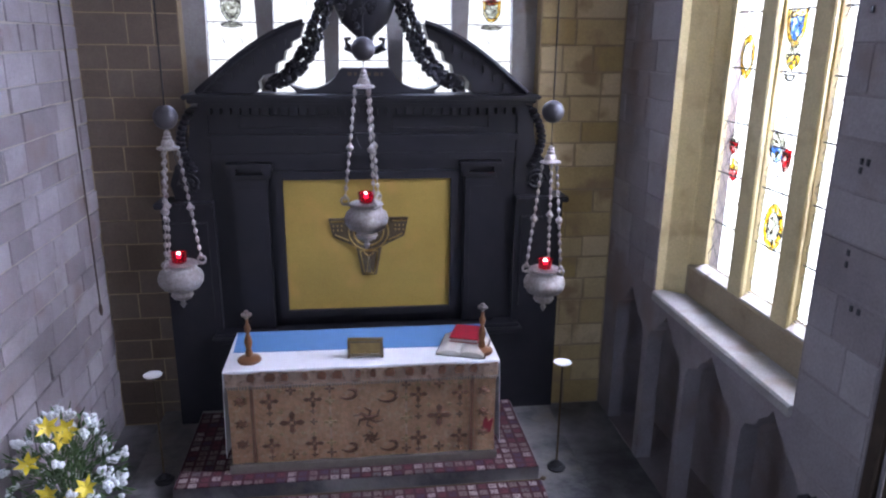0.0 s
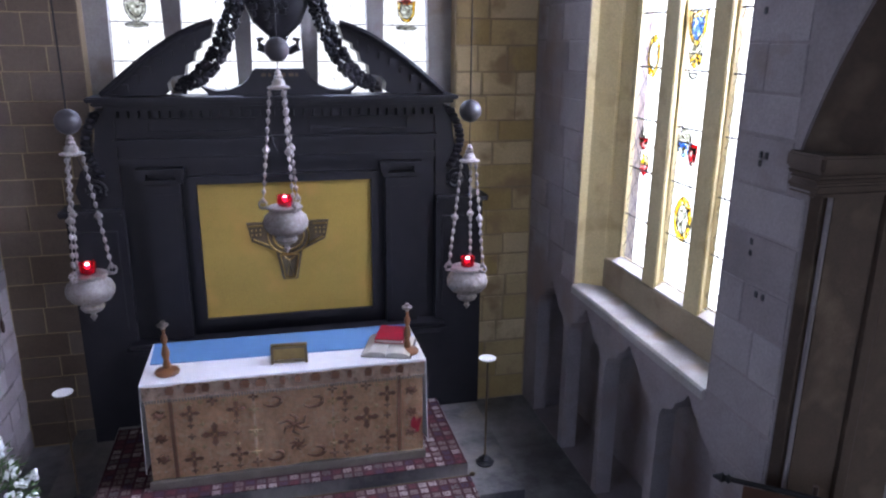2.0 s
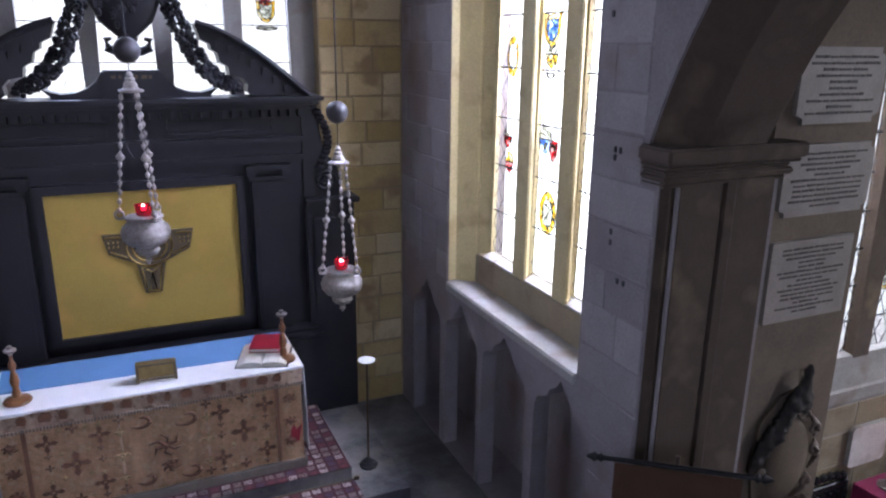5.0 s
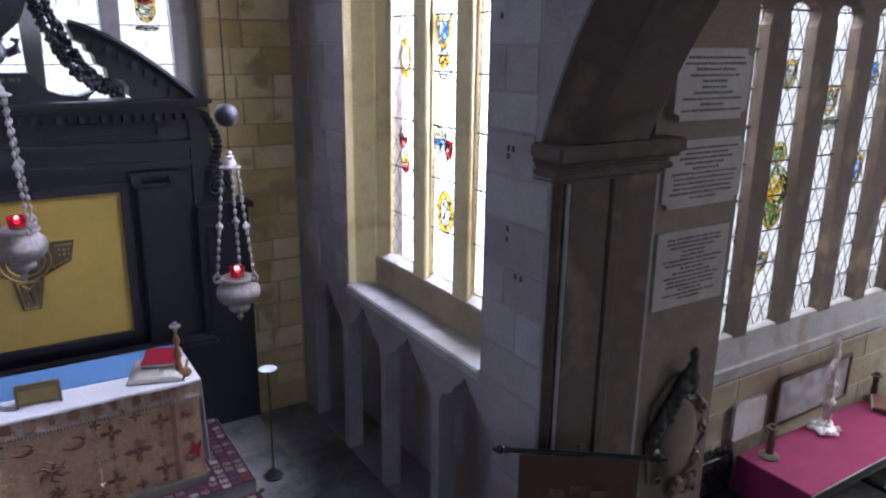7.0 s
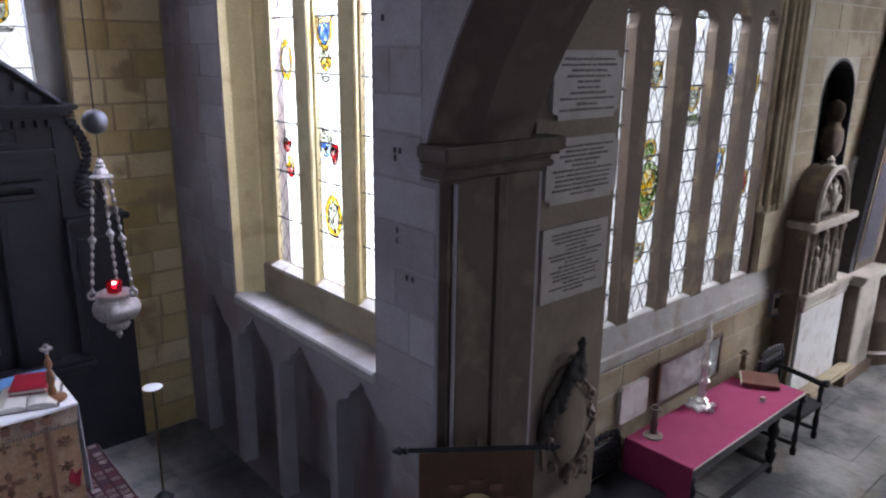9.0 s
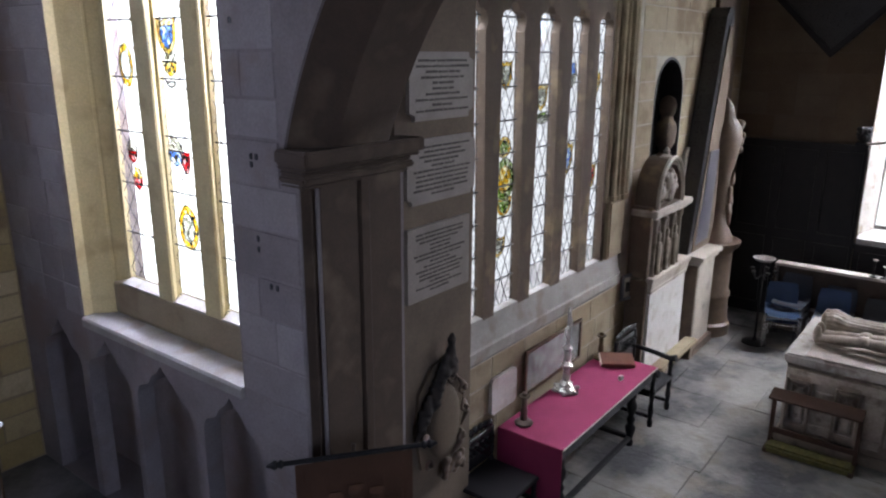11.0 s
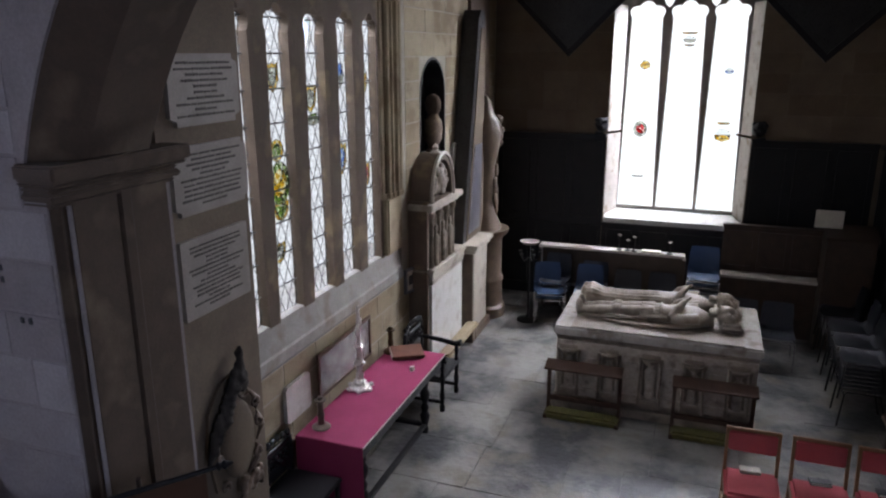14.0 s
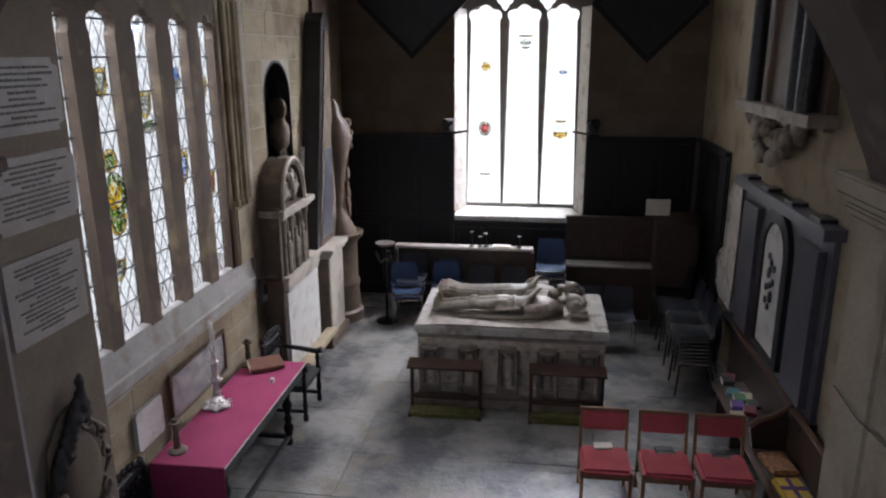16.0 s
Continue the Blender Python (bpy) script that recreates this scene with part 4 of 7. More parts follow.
def hanging(x0, x1, z0, z1, y, wave, n=60, thick=0.012):
    """A cloth front with soft folds."""
    bm = BM()
    rows = []
    for z in (z1, (z0 + z1) / 2, z0):
        k = (z1 - z) / (z1 - z0)
        rows.append([bm.verts.new((x0 + (x1 - x0) * i / n, y - wave * k * (0.5 + 0.5 * math.sin(i * 0.9 + 2 * math.sin(i * 0.23))), z + (0.006 * math.sin(i * 0.4) if k == 1 else 0))) for i in range(n + 1)])
    for a, b in zip(rows, rows[1:]):
        for i in range(n):
            bm.faces.new((a[i], a[i + 1], b[i + 1], b[i]))
    r = bmesh.ops.solidify(bm, geom=bm.faces[:], thickness=thick)
    return bm


fr = part("frontal", hanging(-1.195, 1.195, 0.095, 0.90, 0.005, 0.006), BROCADE, al, "tan brocade frontal with embroidered crosses")
for x in (-0.99, -0.31, 0.37, 0.97):
    w = 0.007 if abs(x) < 0.5 else 0.016
    part("orphrey", box(BM(), (x - w, -0.016, 0.11), (x + w, -0.006, 0.88)), BROCADE_PALE if abs(x) < 0.5 else THREAD, fr, "vertical woven braid")
bm, bg = BM(), BM()


def motif(bm, x, z, r, kind):
    F = lambda u, v, w: (x + u, -0.018 + w, z + v)
    if kind == 0:
        for k in range(4):
            a = k * math.pi / 2
            pts = [(r * q * math.cos(a + d), r * q * math.sin(a + d)) for q, d in ((0.15, -0.7), (0.75, -0.32), (1.0, 0.0), (0.75, 0.32), (0.15, 0.7))]
            plate(bm, pts, [], F, 0, 0.008)
        tube(bm, [(x + r * 0.3 * math.cos(a * 0.785), -0.018, z + r * 0.3 * math.sin(a * 0.785)) for a in range(8)], 0.006, 4, closed=True)
    elif kind == 1:
        tube(bm, [(x + r * math.cos(a * 0.3 + 3.6) * (1 - 0.04 * a), -0.014, z + 0.7 * r * math.sin(a * 0.3 + 3.6) * (1 - 0.04 * a)) for a in range(16)], [0.006 + 0.012 * math.sin(i / 15 * 3.1) for i in range(16)], 5)
    else:
        for k in range(6):
            a = k * math.pi / 3 + 0.3
            tube(bm, [(x, -0.014, z), (x + r * 0.6 * math.cos(a), -0.016, z + r * 0.5 * math.sin(a)), (x + r * math.cos(a + 0.5), -0.014, z + r * 0.8 * math.sin(a + 0.5))], [0.02, 0.014, 0.005], 5)


for cx in (-0.65, 0.67):
    motif(bm, cx, 0.49, 0.115, 0)
    for dx in (-0.19, 0.19):
        motif(bm, cx + dx, 0.49, 0.035, 0)
        for z in (0.27, 0.71):
            motif(bm, cx + dx, z, 0.085, 0)
            motif(bg, cx + dx, z + 0.095, 0.028, 0)
            motif(bm, cx + dx, z - 0.115, 0.03, 0)
    for z in (0.17, 0.81):
        motif(bm, cx, z, 0.05, 0)
    for dx in (-0.095, 0.095):
        for z in (0.17, 0.38, 0.60, 0.81):
            motif(bg, cx + dx, z, 0.024, 0)
for x, z, r, k in ((0.03, 0.50, 0.14, 2), (-0.14, 0.76, 0.10, 1), (0.21, 0.72, 0.11, 1), (-0.14, 0.22, 0.09, 1), (0.22, 0.22, 0.10, 1), (0.05, 0.30, 0.08, 2)):
    motif(bm, x, z, r, k)
for x in (-0.31, 0.37):
    motif(bg, x, 0.48, 0.06, 0)
    for z in (0.17, 0.27, 0.69, 0.81):
        motif(bm if z in (0.17, 0.81) else bg, x, z, 0.045, 0)
for x in (-1.09, 1.08):
    for z in (0.3, 0.5, 0.72):
        motif(bm, x, z, 0.06, 2)
part("embroidery", bm, THREAD, fr, "brown stitched flowers and crosses", smooth=True)
part("gold_stitching", bg, THREAD_GOLD, fr, "pale gold stitched sprigs", smooth=True)
bm = BM()
plate(bm, [(1.07, 0.30), (1.15, 0.28), (1.18, 0.44), (1.13, 0.40), (1.11, 0.46), (1.08, 0.40)], [], lambda u, v, w: (u, -0.02 + w, v), 0, 0.008)
part("red_patch", bm, RED_LEATHER, fr, "small red appliqued figure")
sf = part("superfrontal", hanging(-1.205, 1.205, 0.865, 1.012, -0.012, 0.016), BROCADE_PALE, al, "narrow brocade strip with a fringe")
bm = BM()
for i in range(14):
    x, w = -0.98 + i * 0.152 + 0.015 * math.sin(i * 2.3), 0.035 + 0.014 * math.sin(i * 1.7)
    plate(bm, [(x - w, 0.915), (x + w * 0.6, 0.905), (x + w, 0.945), (x + w * 0.7, 0.98), (x - w * 0.5, 0.985), (x - w * 1.1, 0.955)], [], lambda u, v, d: (u, -0.032 + d, v), 0, 0.012)
part("strip_embroidery", bm, THREAD, sf, smooth=True)
bm = BM()
for i in range(100):
    x = -1.2 + i * 2.4 / 99
    tube(bm, [(x, -0.022, 0.868), (x + 0.004 * math.sin(i), -0.02, 0.842)], 0.008, 4)
part("fringe", bm, material("grey_fringe", (0.30, 0.26, 0.22), (0.22, 0.19, 0.16), 0.9, scale=20), sf, "short grey fringe")

# linen over the altar with falls at both ends
bm = box(BM(), (AX - 1.215, AY - 0.010, 1.4655), (AX + 1.215, AY + 0.83, 1.4735))
for s in (-1, 1):
    n = 16
    ys = [AY - 0.012 + 0.842 * i / n for i in range(n + 1)]
    for y0, y1, i in zip(ys, ys[1:], range(n)):
        w0, w1 = 0.008 * math.sin(i * 1.3), 0.008 * math.sin((i + 1) * 1.3)
        q = [(s * 1.215, y0, 1.46), (s * 1.215, y1, 1.46), (s * (1.235 + w1), y1, 0.62), (s * (1.235 + w0), y0, 0.62)]
        a = [bm.verts.new((AX + x, y, z)) for x, y, z in q]
        b = [bm.verts.new((AX + x + s * 0.006, y, z)) for x, y, z in q]
        bm.faces.new(a)
        bm.faces.new(b[::-1])
        bm.faces.new((a[2], a[3], b[3], b[2]))
        if i in (0, n - 1):
            e = (0, 3) if i == 0 else (1, 2)
            bm.faces.new((a[e[0]], a[e[1]], b[e[1]], b[e[0]]))
bmesh.ops.remove_doubles(bm, verts=bm.verts[:], dist=0.0004)
linen = tagged(part("altar_linen", bm, LINEN), "white linen cloth falling over the altar ends", "altar cloth")
bm = BM()
for x0, x1, dip in ((-1.215, -0.9, 0.012), (-0.9, -0.2, 0.004), (-0.2, 0.7, 0.005), (0.7, 1.215, 0.008)):
    n = 12
    for i in range(n):
        xa, xb = x0 + (x1 - x0) * i / n, x0 + (x1 - x0) * (i + 1) / n
        za, zb = (1.464 - 0.006 - dip * math.sin(math.pi * i / n), 1.464 - 0.006 - dip * math.sin(math.pi * (i + 1) / n))
        v = [bm.verts.new((AX + x, AY + y, z)) for x, y, z in ((xa, -0.030, 1.474), (xb, -0.030, 1.474), (xb, -0.034, zb), (xa, -0.034, za), (xa, -0.012, 1.474), (xb, -0.012, 1.474), (xb, -0.03, zb), (xa, -0.03, za))]
        for q in ((0, 1, 2, 3), (4, 7, 6, 5), (0, 4, 5, 1), (3, 2, 6, 7)):
            bm.faces.new([v[k] for k in q])
bmesh.ops.remove_doubles(bm, verts=bm.verts[:], dist=0.0004)
part("front_hem", bm, LINEN, linen, "rumpled front hem")
bm = plate(BM(), [(-1.18, 0.36), (1.19, 0.30), (1.21, 0.815), (-1.20, 0.825)], [], lambda u, v, w: (AX + u, AY + v, 1.4745 + w), 0, 0.005)
cover = tagged(part("altar_cover", bm, BLUE_CLOTH), "plain blue cloth laid over the back of the altar", "altar cover")
part("hem", plate(BM(), [(-1.18, 0.36), (1.19, 0.30), (1.19, 0.312), (-1.18, 0.372)], [], lambda u, v, w: (AX + u, AY + v, 1.4797 + w), 0, 0.002), BLUE_CLOTH, cover)


def altar_candlestick(x, y, scale=1.0):
    c = thing("candlestick", "turned brown candlestick with silver drip cup", "candlestick", (x, y, 1.477), group="candlesticks on the altar")
    part("foot", lathe(BM(), [(0.10, 0.0), (0.105, 0.012), (0.095, 0.028), (0.05, 0.04), (0.03, 0.05)], 22), COPPER, c, smooth=True)
    part("stem", lathe(BM(), [(0.028, 0.05), (0.034, 0.08), (0.022, 0.12), (0.036, 0.18), (0.026, 0.23), (0.014, 0.26), (0.030, 0.30), (0.026, 0.33), (0.012, 0.36), (0.014, 0.40)], 16), COPPER, c, "warm brown turned stem", smooth=True)
    part("drip_cup", lathe(BM(), [(0.014, 0.40), (0.02, 0.42), (0.045, 0.43), (0.048, 0.445), (0.02, 0.45), (0.02, 0.475), (0.012, 0.476)], 16), SILVER, c, "silver drip cup", smooth=True)


altar_candlestick(-0.96, 6.02)
altar_candlestick(1.13, 6.00)
# small brass book stand
DULL_BRASS = material("dull_brass", (0.26, 0.18, 0.065), (0.17, 0.115, 0.045), 0.45, metal=0.7, scale=9, fine=60, bump=0.2, depth=0.003)
st = thing("missal_stand", "small brass book stand seen from behind", "book stand", (0.065, 5.99, 1.477), rz=-3)
part("back_plate", box(BM(), (-0.155, -0.012, 0.03), (0.155, 0.012, 0.17), 0.006, pose(0, 0, 0, -14, 0, 0)), DULL_BRASS, st)
for x in (-0.15, 0.15):
    bm = box(BM(), (x - 0.012, -0.02, 0.0), (x + 0.012, 0.16, 0.03), 0.004)
    box(bm, (x - 0.008, -0.02, 0.02), (x + 0.008, 0.012, 0.165), 0.003)
    part("side_rail", bm, BRONZE, st)
part("ledge", box(BM(), (-0.16, 0.0, 0.155), (0.16, 0.06, 0.168), 0.004), DULL_BRASS, st)
part("border", plate(BM(), rect(-0.155, 0.155, 0.03, 0.165), [rect(-0.135, 0.135, 0.048, 0.148)], lambda u, v, w: (u, -0.05 + w + (v - 0.03) * 0.24, v), 0, 0.006), BRONZE, st, "dark raised border")
# books
bk = thing("book", "thick closed red leather book lying on an open one", "book", (1.03, 6.25, 1.532), rz=-20)
part("pages", box(BM(), (-0.125, -0.16, 0.004), (0.125, 0.16, 0.034), 0.004), PAPER, bk, "cream page block")
part("cover", box(box(BM(), (-0.135, -0.17, 0.034), (0.135, 0.17, 0.042), 0.003), (-0.135, -0.17, 0), (0.135, 0.17, 0.005), 0.002), RED_LEATHER, bk)
bk = thing("altar_book", "large open service book with pale pages", "book", (0.99, 6.14, 1.480), rz=-18)
bm = BM()
for s in (-1, 1):
    loft(bm, [[(s * x, y, z) for x, z in ((0.005, 0.0), (0.21, 0.0), (0.215, 0.02), (0.15, 0.045), (0.06, 0.05), (0.005, 0.035))] for y in (-0.24, 0.2)])
part("page_block", bm, PAPER, bk)
part("cover", box(BM(), (-0.23, -0.25, -0.002), (0.23, 0.21, 0.002)), OAK_DARK, bk)


# hanging sanctuary lamps
FLAME = bpy.data.materials.new("candle_flame")
FLAME.use_nodes = True
FLAME.node_tree.nodes["Principled BSDF"].inputs["Emission Color"].default_value = (1.0, 0.75, 0.65, 1)
FLAME.node_tree.nodes["Principled BSDF"].inputs["Emission Strength"].default_value = 14.0
RUBY = material("ruby_lamp_glass", (0.62, 0.01, 0.035), (0.5, 0.005, 0.025), 0.12, fine=60, bump=0)
RUBY.node_tree.nodes["Principled BSDF"].inputs["Transmission Weight"].default_value = 0.75


def sanctuary_lamp(x, y, z, ball, turn):
    """Silver bowl on three beaded chains under a crown and a counterweight ball; z is its lowest point."""
    lp = thing("sanctuary_lamp", "hanging silver lamp with beaded chains and ruby glass", "hanging lamp", (x, y, z), rz=turn, group="silver lamps over the altar")
    bowl = [(0.006, 0.0), (0.014, 0.018), (0.026, 0.034), (0.015, 0.052), (0.030, 0.068), (0.068, 0.085), (0.086, 0.112), (0.074, 0.138), (0.088, 0.148), (0.135, 0.17), (0.165, 0.21), (0.172, 0.252), (0.158, 0.296), (0.125, 0.325), (0.12, 0.345), (0.135, 0.36), (0.13, 0.372), (0.10, 0.372), (0.05, 0.355)]
    part("bowl", lathe(BM(), bowl, 28), SILVER, lp, smooth=True)
    part("lamp_glass", lathe(BM(), [(0.04, 0.37), (0.054, 0.38), (0.060, 0.445), (0.062, 0.455), (0.056, 0.455), (0.05, 0.39), (0.03, 0.38)], 20), RUBY, lp, "ruby red lamp glass", smooth=True)
    part("flame", blob(BM(), (0.0, 0.0, 0.43), (0.016, 0.016, 0.022), 10, 7), FLAME, lp, "small lit flame", smooth=True)
    crown = 1.32
    part("crown", lathe(BM(), [(0.066, crown - 0.075), (0.084, crown - 0.068), (0.082, crown - 0.058), (0.05, crown - 0.045), (0.044, crown - 0.015), (0.03, crown), (0.034, crown + 0.018), (0.022, crown + 0.03), (0.026, crown + 0.045), (0.008, crown + 0.07)], 18), SILVER, lp, smooth=True)
    for k in range(3):
        a = radians(120 * k)
        foot, head = Vector((0.165 * math.cos(a), 0.165 * math.sin(a), 0.385)), Vector((0.065 * math.cos(a), 0.065 * math.sin(a), crown - 0.07))
        bm = BM()
        tube(bm, [foot.lerp(head, i / 10) for i in range(11)], 0.004, 5)
        n = 13
        for i in range(n):
            p = foot.lerp(head, (i + 0.5) / n)
            blob(bm, p, (0.0155, 0.0155, 0.023), 8, 6)
        p = foot.lerp(head, 0.48)
        lathe(bm, [(0.008, -0.03), (0.028, -0.01), (0.03, 0.0), (0.028, 0.01), (0.008, 0.03)], 10, p)
        part("chain", bm, SILVER, lp, smooth=True)
        bm = BM()
        d = Vector((math.cos(a), math.sin(a), 0))
        tube(bm, [d * (0.165 + 0.03 * math.cos(t * 0.7)) + Vector((0, 0, 0.385 + 0.03 * math.sin(t * 0.7))) for t in range(9)], 0.011, 6, closed=True)
        tube(bm, [d * 0.12 + Vector((0, 0, 0.355)), d * 0.165 + Vector((0, 0, 0.36))], 0.012, 6)
        part("bracket", bm, SILVER, lp, smooth=True)
    part("counterweight", blob(BM(), (0, 0, ball), (0.088, 0.088, 0.088), 20, 14), material("dull_pewter", (0.075, 0.07, 0.072), (0.045, 0.042, 0.045), 0.5, metal=0.4, scale=8) if "dull_pewter" not in bpy.data.materials else bpy.data.materials["dull_pewter"], lp, "dull grey counterweight ball", smooth=True)
    part("cord", tube(BM(), [(0, 0, crown + 0.06), (0, 0, ball - 0.08)], 0.004, 5), IRON, lp)
    part("suspension_rod", tube(BM(), [(0, 0, ball + 0.08), (0, 0, TOP - z)], 0.006, 6), IRON, lp)
    bm = BM()
    tube(bm, [(0.03 + 0.05 * math.sin(i / 9 * 3.1), -0.02, 1.24 - 0.45 * i / 9 - 0.05 * math.sin(i / 9 * 3.1)) for i in range(10)], 0.003, 4)
    part("loose_wire", bm, IRON, lp)


sanctuary_lamp(-1.35, 5.5, 2.195, 1.48, 8)
sanctuary_lamp(0.092, 5.5, 2.64, 1.526, 172)
sanctuary_lamp(1.548, 5.5, 2.06, 1.65, 186)


def candle_stand(x, y, h):
    c = thing("candle_stand", "slim floor candle stand with round white drip tray", "candle stand", (x, y, 0.30), group="candle stands beside the altar")
    part("foot", lathe(BM(), [(0.085, 0), (0.09, 0.015), (0.05, 0.035), (0.06, 0.05), (0.03, 0.07), (0.014, 0.09)], 20), IRON, c, smooth=True)
    part("pole", lathe(BM(), [(0.011, 0.09), (0.010, h - 0.05), (0.016, h - 0.03)], 10), BRONZE, c, "brown metal pole", smooth=True)
    part("tray", lathe(BM(), [(0.02, h - 0.03), (0.075, h - 0.012), (0.082, h), (0.07, h - 0.006), (0.03, h - 0.008)], 22), LINEN, c, "white round drip tray", smooth=True)


candle_stand(1.86, 5.85, 1.11)
candle_stand(-1.80, 6.03, 1.08)

# cord on the north wall
bm = BM()
tube(bm, [(-2.53, 7.02, 5.6), (-2.52, 7.02, 3.0), (-2.515, 7.02, 1.7)], 0.008, 6)
blob(bm, (-2.515, 7.02, 1.64), (0.02, 0.02, 0.07))
tagged(part("bell_rope", bm, OAK_DARK, smooth=True), "dark cord hanging down the north wall", "rope")

# flowers
LEAF = material("flower_foliage", (0.09, 0.15, 0.05), (0.045, 0.085, 0.03), 0.55, scale=20, fine=80, bump=0.1)
PETAL_Y = material("yellow_petal", (0.78, 0.63, 0.05), (0.68, 0.50, 0.03), 0.5, scale=20, fine=80, bump=0.1)
PETAL_W = material("white_petal", (0.78, 0.80, 0.78), (0.68, 0.71, 0.70), 0.6, scale=20, fine=80, bump=0.1)
fl = thing("flower_arrangement", "large arrangement of yellow lilies and white blossoms", "flowers", (-2.13, 4.88, 0.15))
rnd = random.Random(21)
part("vase", lathe(BM(), [(0.14, 0), (0.15, 0.04), (0.06, 0.1), (0.05, 0.45), (0.16, 0.58), (0.17, 0.68), (0.15, 0.68)], 20), IRON, fl, smooth=True)
CEN = Vector((0, 0, 0.90))


def spot(lo, hi):
    a, e = rnd.uniform(0, 2 * math.pi), math.asin(rnd.uniform(-0.35, 1))
    d = Vector((math.cos(a) * math.cos(e), math.sin(a) * math.cos(e), math.sin(e)))
    r = rnd.uniform(lo, hi)
    return CEN + Vector((d.x * 0.40, d.y * 0.36, d.z * 0.62)) * r, d


def petal(bm, p, q, ln, wd, curl):
    pts = [(0, 0, 0), (wd / 2, ln * 0.45, curl * 0.3), (0, ln, curl), (-wd / 2, ln * 0.45, curl * 0.3), (0, ln * 0.5, -0.15 * wd)]
    v = [bm.verts.new(p + q @ Vector(k)) for k in pts]
    for t in ((0, 1, 4), (1, 2, 4), (2, 3, 4), (3, 0, 4)):
        bm.faces.new([v[i] for i in t])


bm = BM()
for i in range(650):
    p, d = spot(0.25, 1.0)
    q = (d + Vector((rnd.uniform(-0.8, 0.8), rnd.uniform(-0.8, 0.8), rnd.uniform(-0.6, 0.8)))).to_track_quat("Y", "Z").to_matrix()
    petal(bm, p, q, rnd.uniform(0.04, 0.12), rnd.uniform(0.015, 0.04), rnd.uniform(-0.02, 0.03))
for i in range(40):
    p, d = spot(0.6, 1.0)
    tube(bm, [CEN - Vector((0, 0, 0.25)), CEN.lerp(p, 0.5) + Vector((0, 0, 0.05)), p], 0.004, 4)
part("foliage", bm, LEAF, fl, "small green leaves and stems")
toward = Vector((2.05, -4.85, 3.3)).normalized()
lily_at = ((-0.03, -0.10, 0.64), (0.10, -0.10, 0.62), (-0.16, -0.18, 0.40), (-0.02, -0.25, 0.20), (0.14, -0.24, 0.16), (0.22, -0.22, 0.22), (-0.20, -0.20, 0.02), (0.02, -0.04, 0.50))
for k in range(8):
    p = CEN + Vector(lily_at[k]) * 1.0 + Vector((0, -0.04, -0.06))
    d = (toward + Vector((rnd.uniform(-0.5, 0.5), rnd.uniform(-0.5, 0.5), rnd.uniform(-0.2, 0.5)))).normalized()
    base = d.to_track_quat("Z", "Y").to_matrix()
    bm = BM()
    for j in range(6):
        q = base @ Matrix.Rotation(radians(60 * j + 20 * k), 3, "Z") @ Matrix.Rotation(radians(32), 3, "X")
        petal(bm, p, q, rnd.uniform(0.08, 0.11), rnd.uniform(0.035, 0.05), rnd.uniform(-0.035, 0.0))
    part("lily", bm, PETAL_Y, fl, "open yellow lily")
for k in range(58):
    p, d = spot(0.88, 1.05)
    bm = BM()
    for j in range(rnd.choice((5, 7, 9))):
        blob(bm, p + Vector((rnd.uniform(-0.03, 0.03), rnd.uniform(-0.03, 0.03), rnd.uniform(-0.025, 0.025))), (rnd.uniform(0.012, 0.024),) * 3, 6, 4)
    part("blossom", bm, PETAL_W, fl, "white blossom cluster")

# banner in front of the pillar
bn = thing("banner", "brown processional banner hung from a dark pole", "banner", (2.855, 2.88, 0.0), rz=-37.2)
bm = tube(BM(), [(-0.49, 0, 1.80), (0.49, 0, 1.80)], 0.016, 10)
for s in (-1, 1):
    lathe(bm, [(0.012, -0.05), (0.03, -0.03), (0.018, -0.01), (0.032, 0.01), (0.02, 0.03), (0.008, 0.06)], 10, (s * 0.48, 0, 1.80), Matrix.Rotation(radians(90 * s), 4, "Y"))
part("cross_pole", bm, IRON, bn, smooth=True)
part("staff", tube(BM(), [(0, 0.03, 0.03), (0, 0.03, 1.86)], 0.015, 8), OAK_DARK, bn, smooth=True)
part("foot", lathe(BM(), [(0.16, 0), (0.16, 0.02), (0.05, 0.05), (0.02, 0.08)], 16, (0, 0.03, 0)), IRON, bn, smooth=True)
BANNER = material("brown_banner_silk", (0.17, 0.085, 0.05), (0.12, 0.06, 0.035), 0.7, scale=5, fine=120, bump=0.2, depth=0.003)
bm = hanging(-0.37, 0.37, 0.55, 1.79, -0.02, 0.02, 30)
cl = part("cloth", bm, BANNER, bn, "faded brown silk")
bm = BM()
for k in range(7):
    a = math.pi * k / 6
    plate(bm, [(0.26 * math.cos(a) - 0.05, 1.32 + 0.26 * math.sin(a) - 0.02), (0.26 * math.cos(a) + 0.05, 1.32 + 0.26 * math.sin(a) - 0.02), (0.26 * math.cos(a) + 0.04, 1.32 + 0.26 * math.sin(a) + 0.03), (0.26 * math.cos(a) - 0.04, 1.32 + 0.26 * math.sin(a) + 0.03)], [], lambda u, v, w: (u, -0.045 + w, v), 0, 0.004)
part("worn_motif", bm, THREAD, cl, "dark stitched marks in an arc")
part("round_motif", lathe(BM(), [(0.001, 0), (0.13, 0.0), (0.13, 0.004), (0.001, 0.004)], 24, (0, -0.045, 1.38), Matrix.Rotation(radians(90), 4, "X")), THREAD_GOLD, cl, "faded golden roundel")


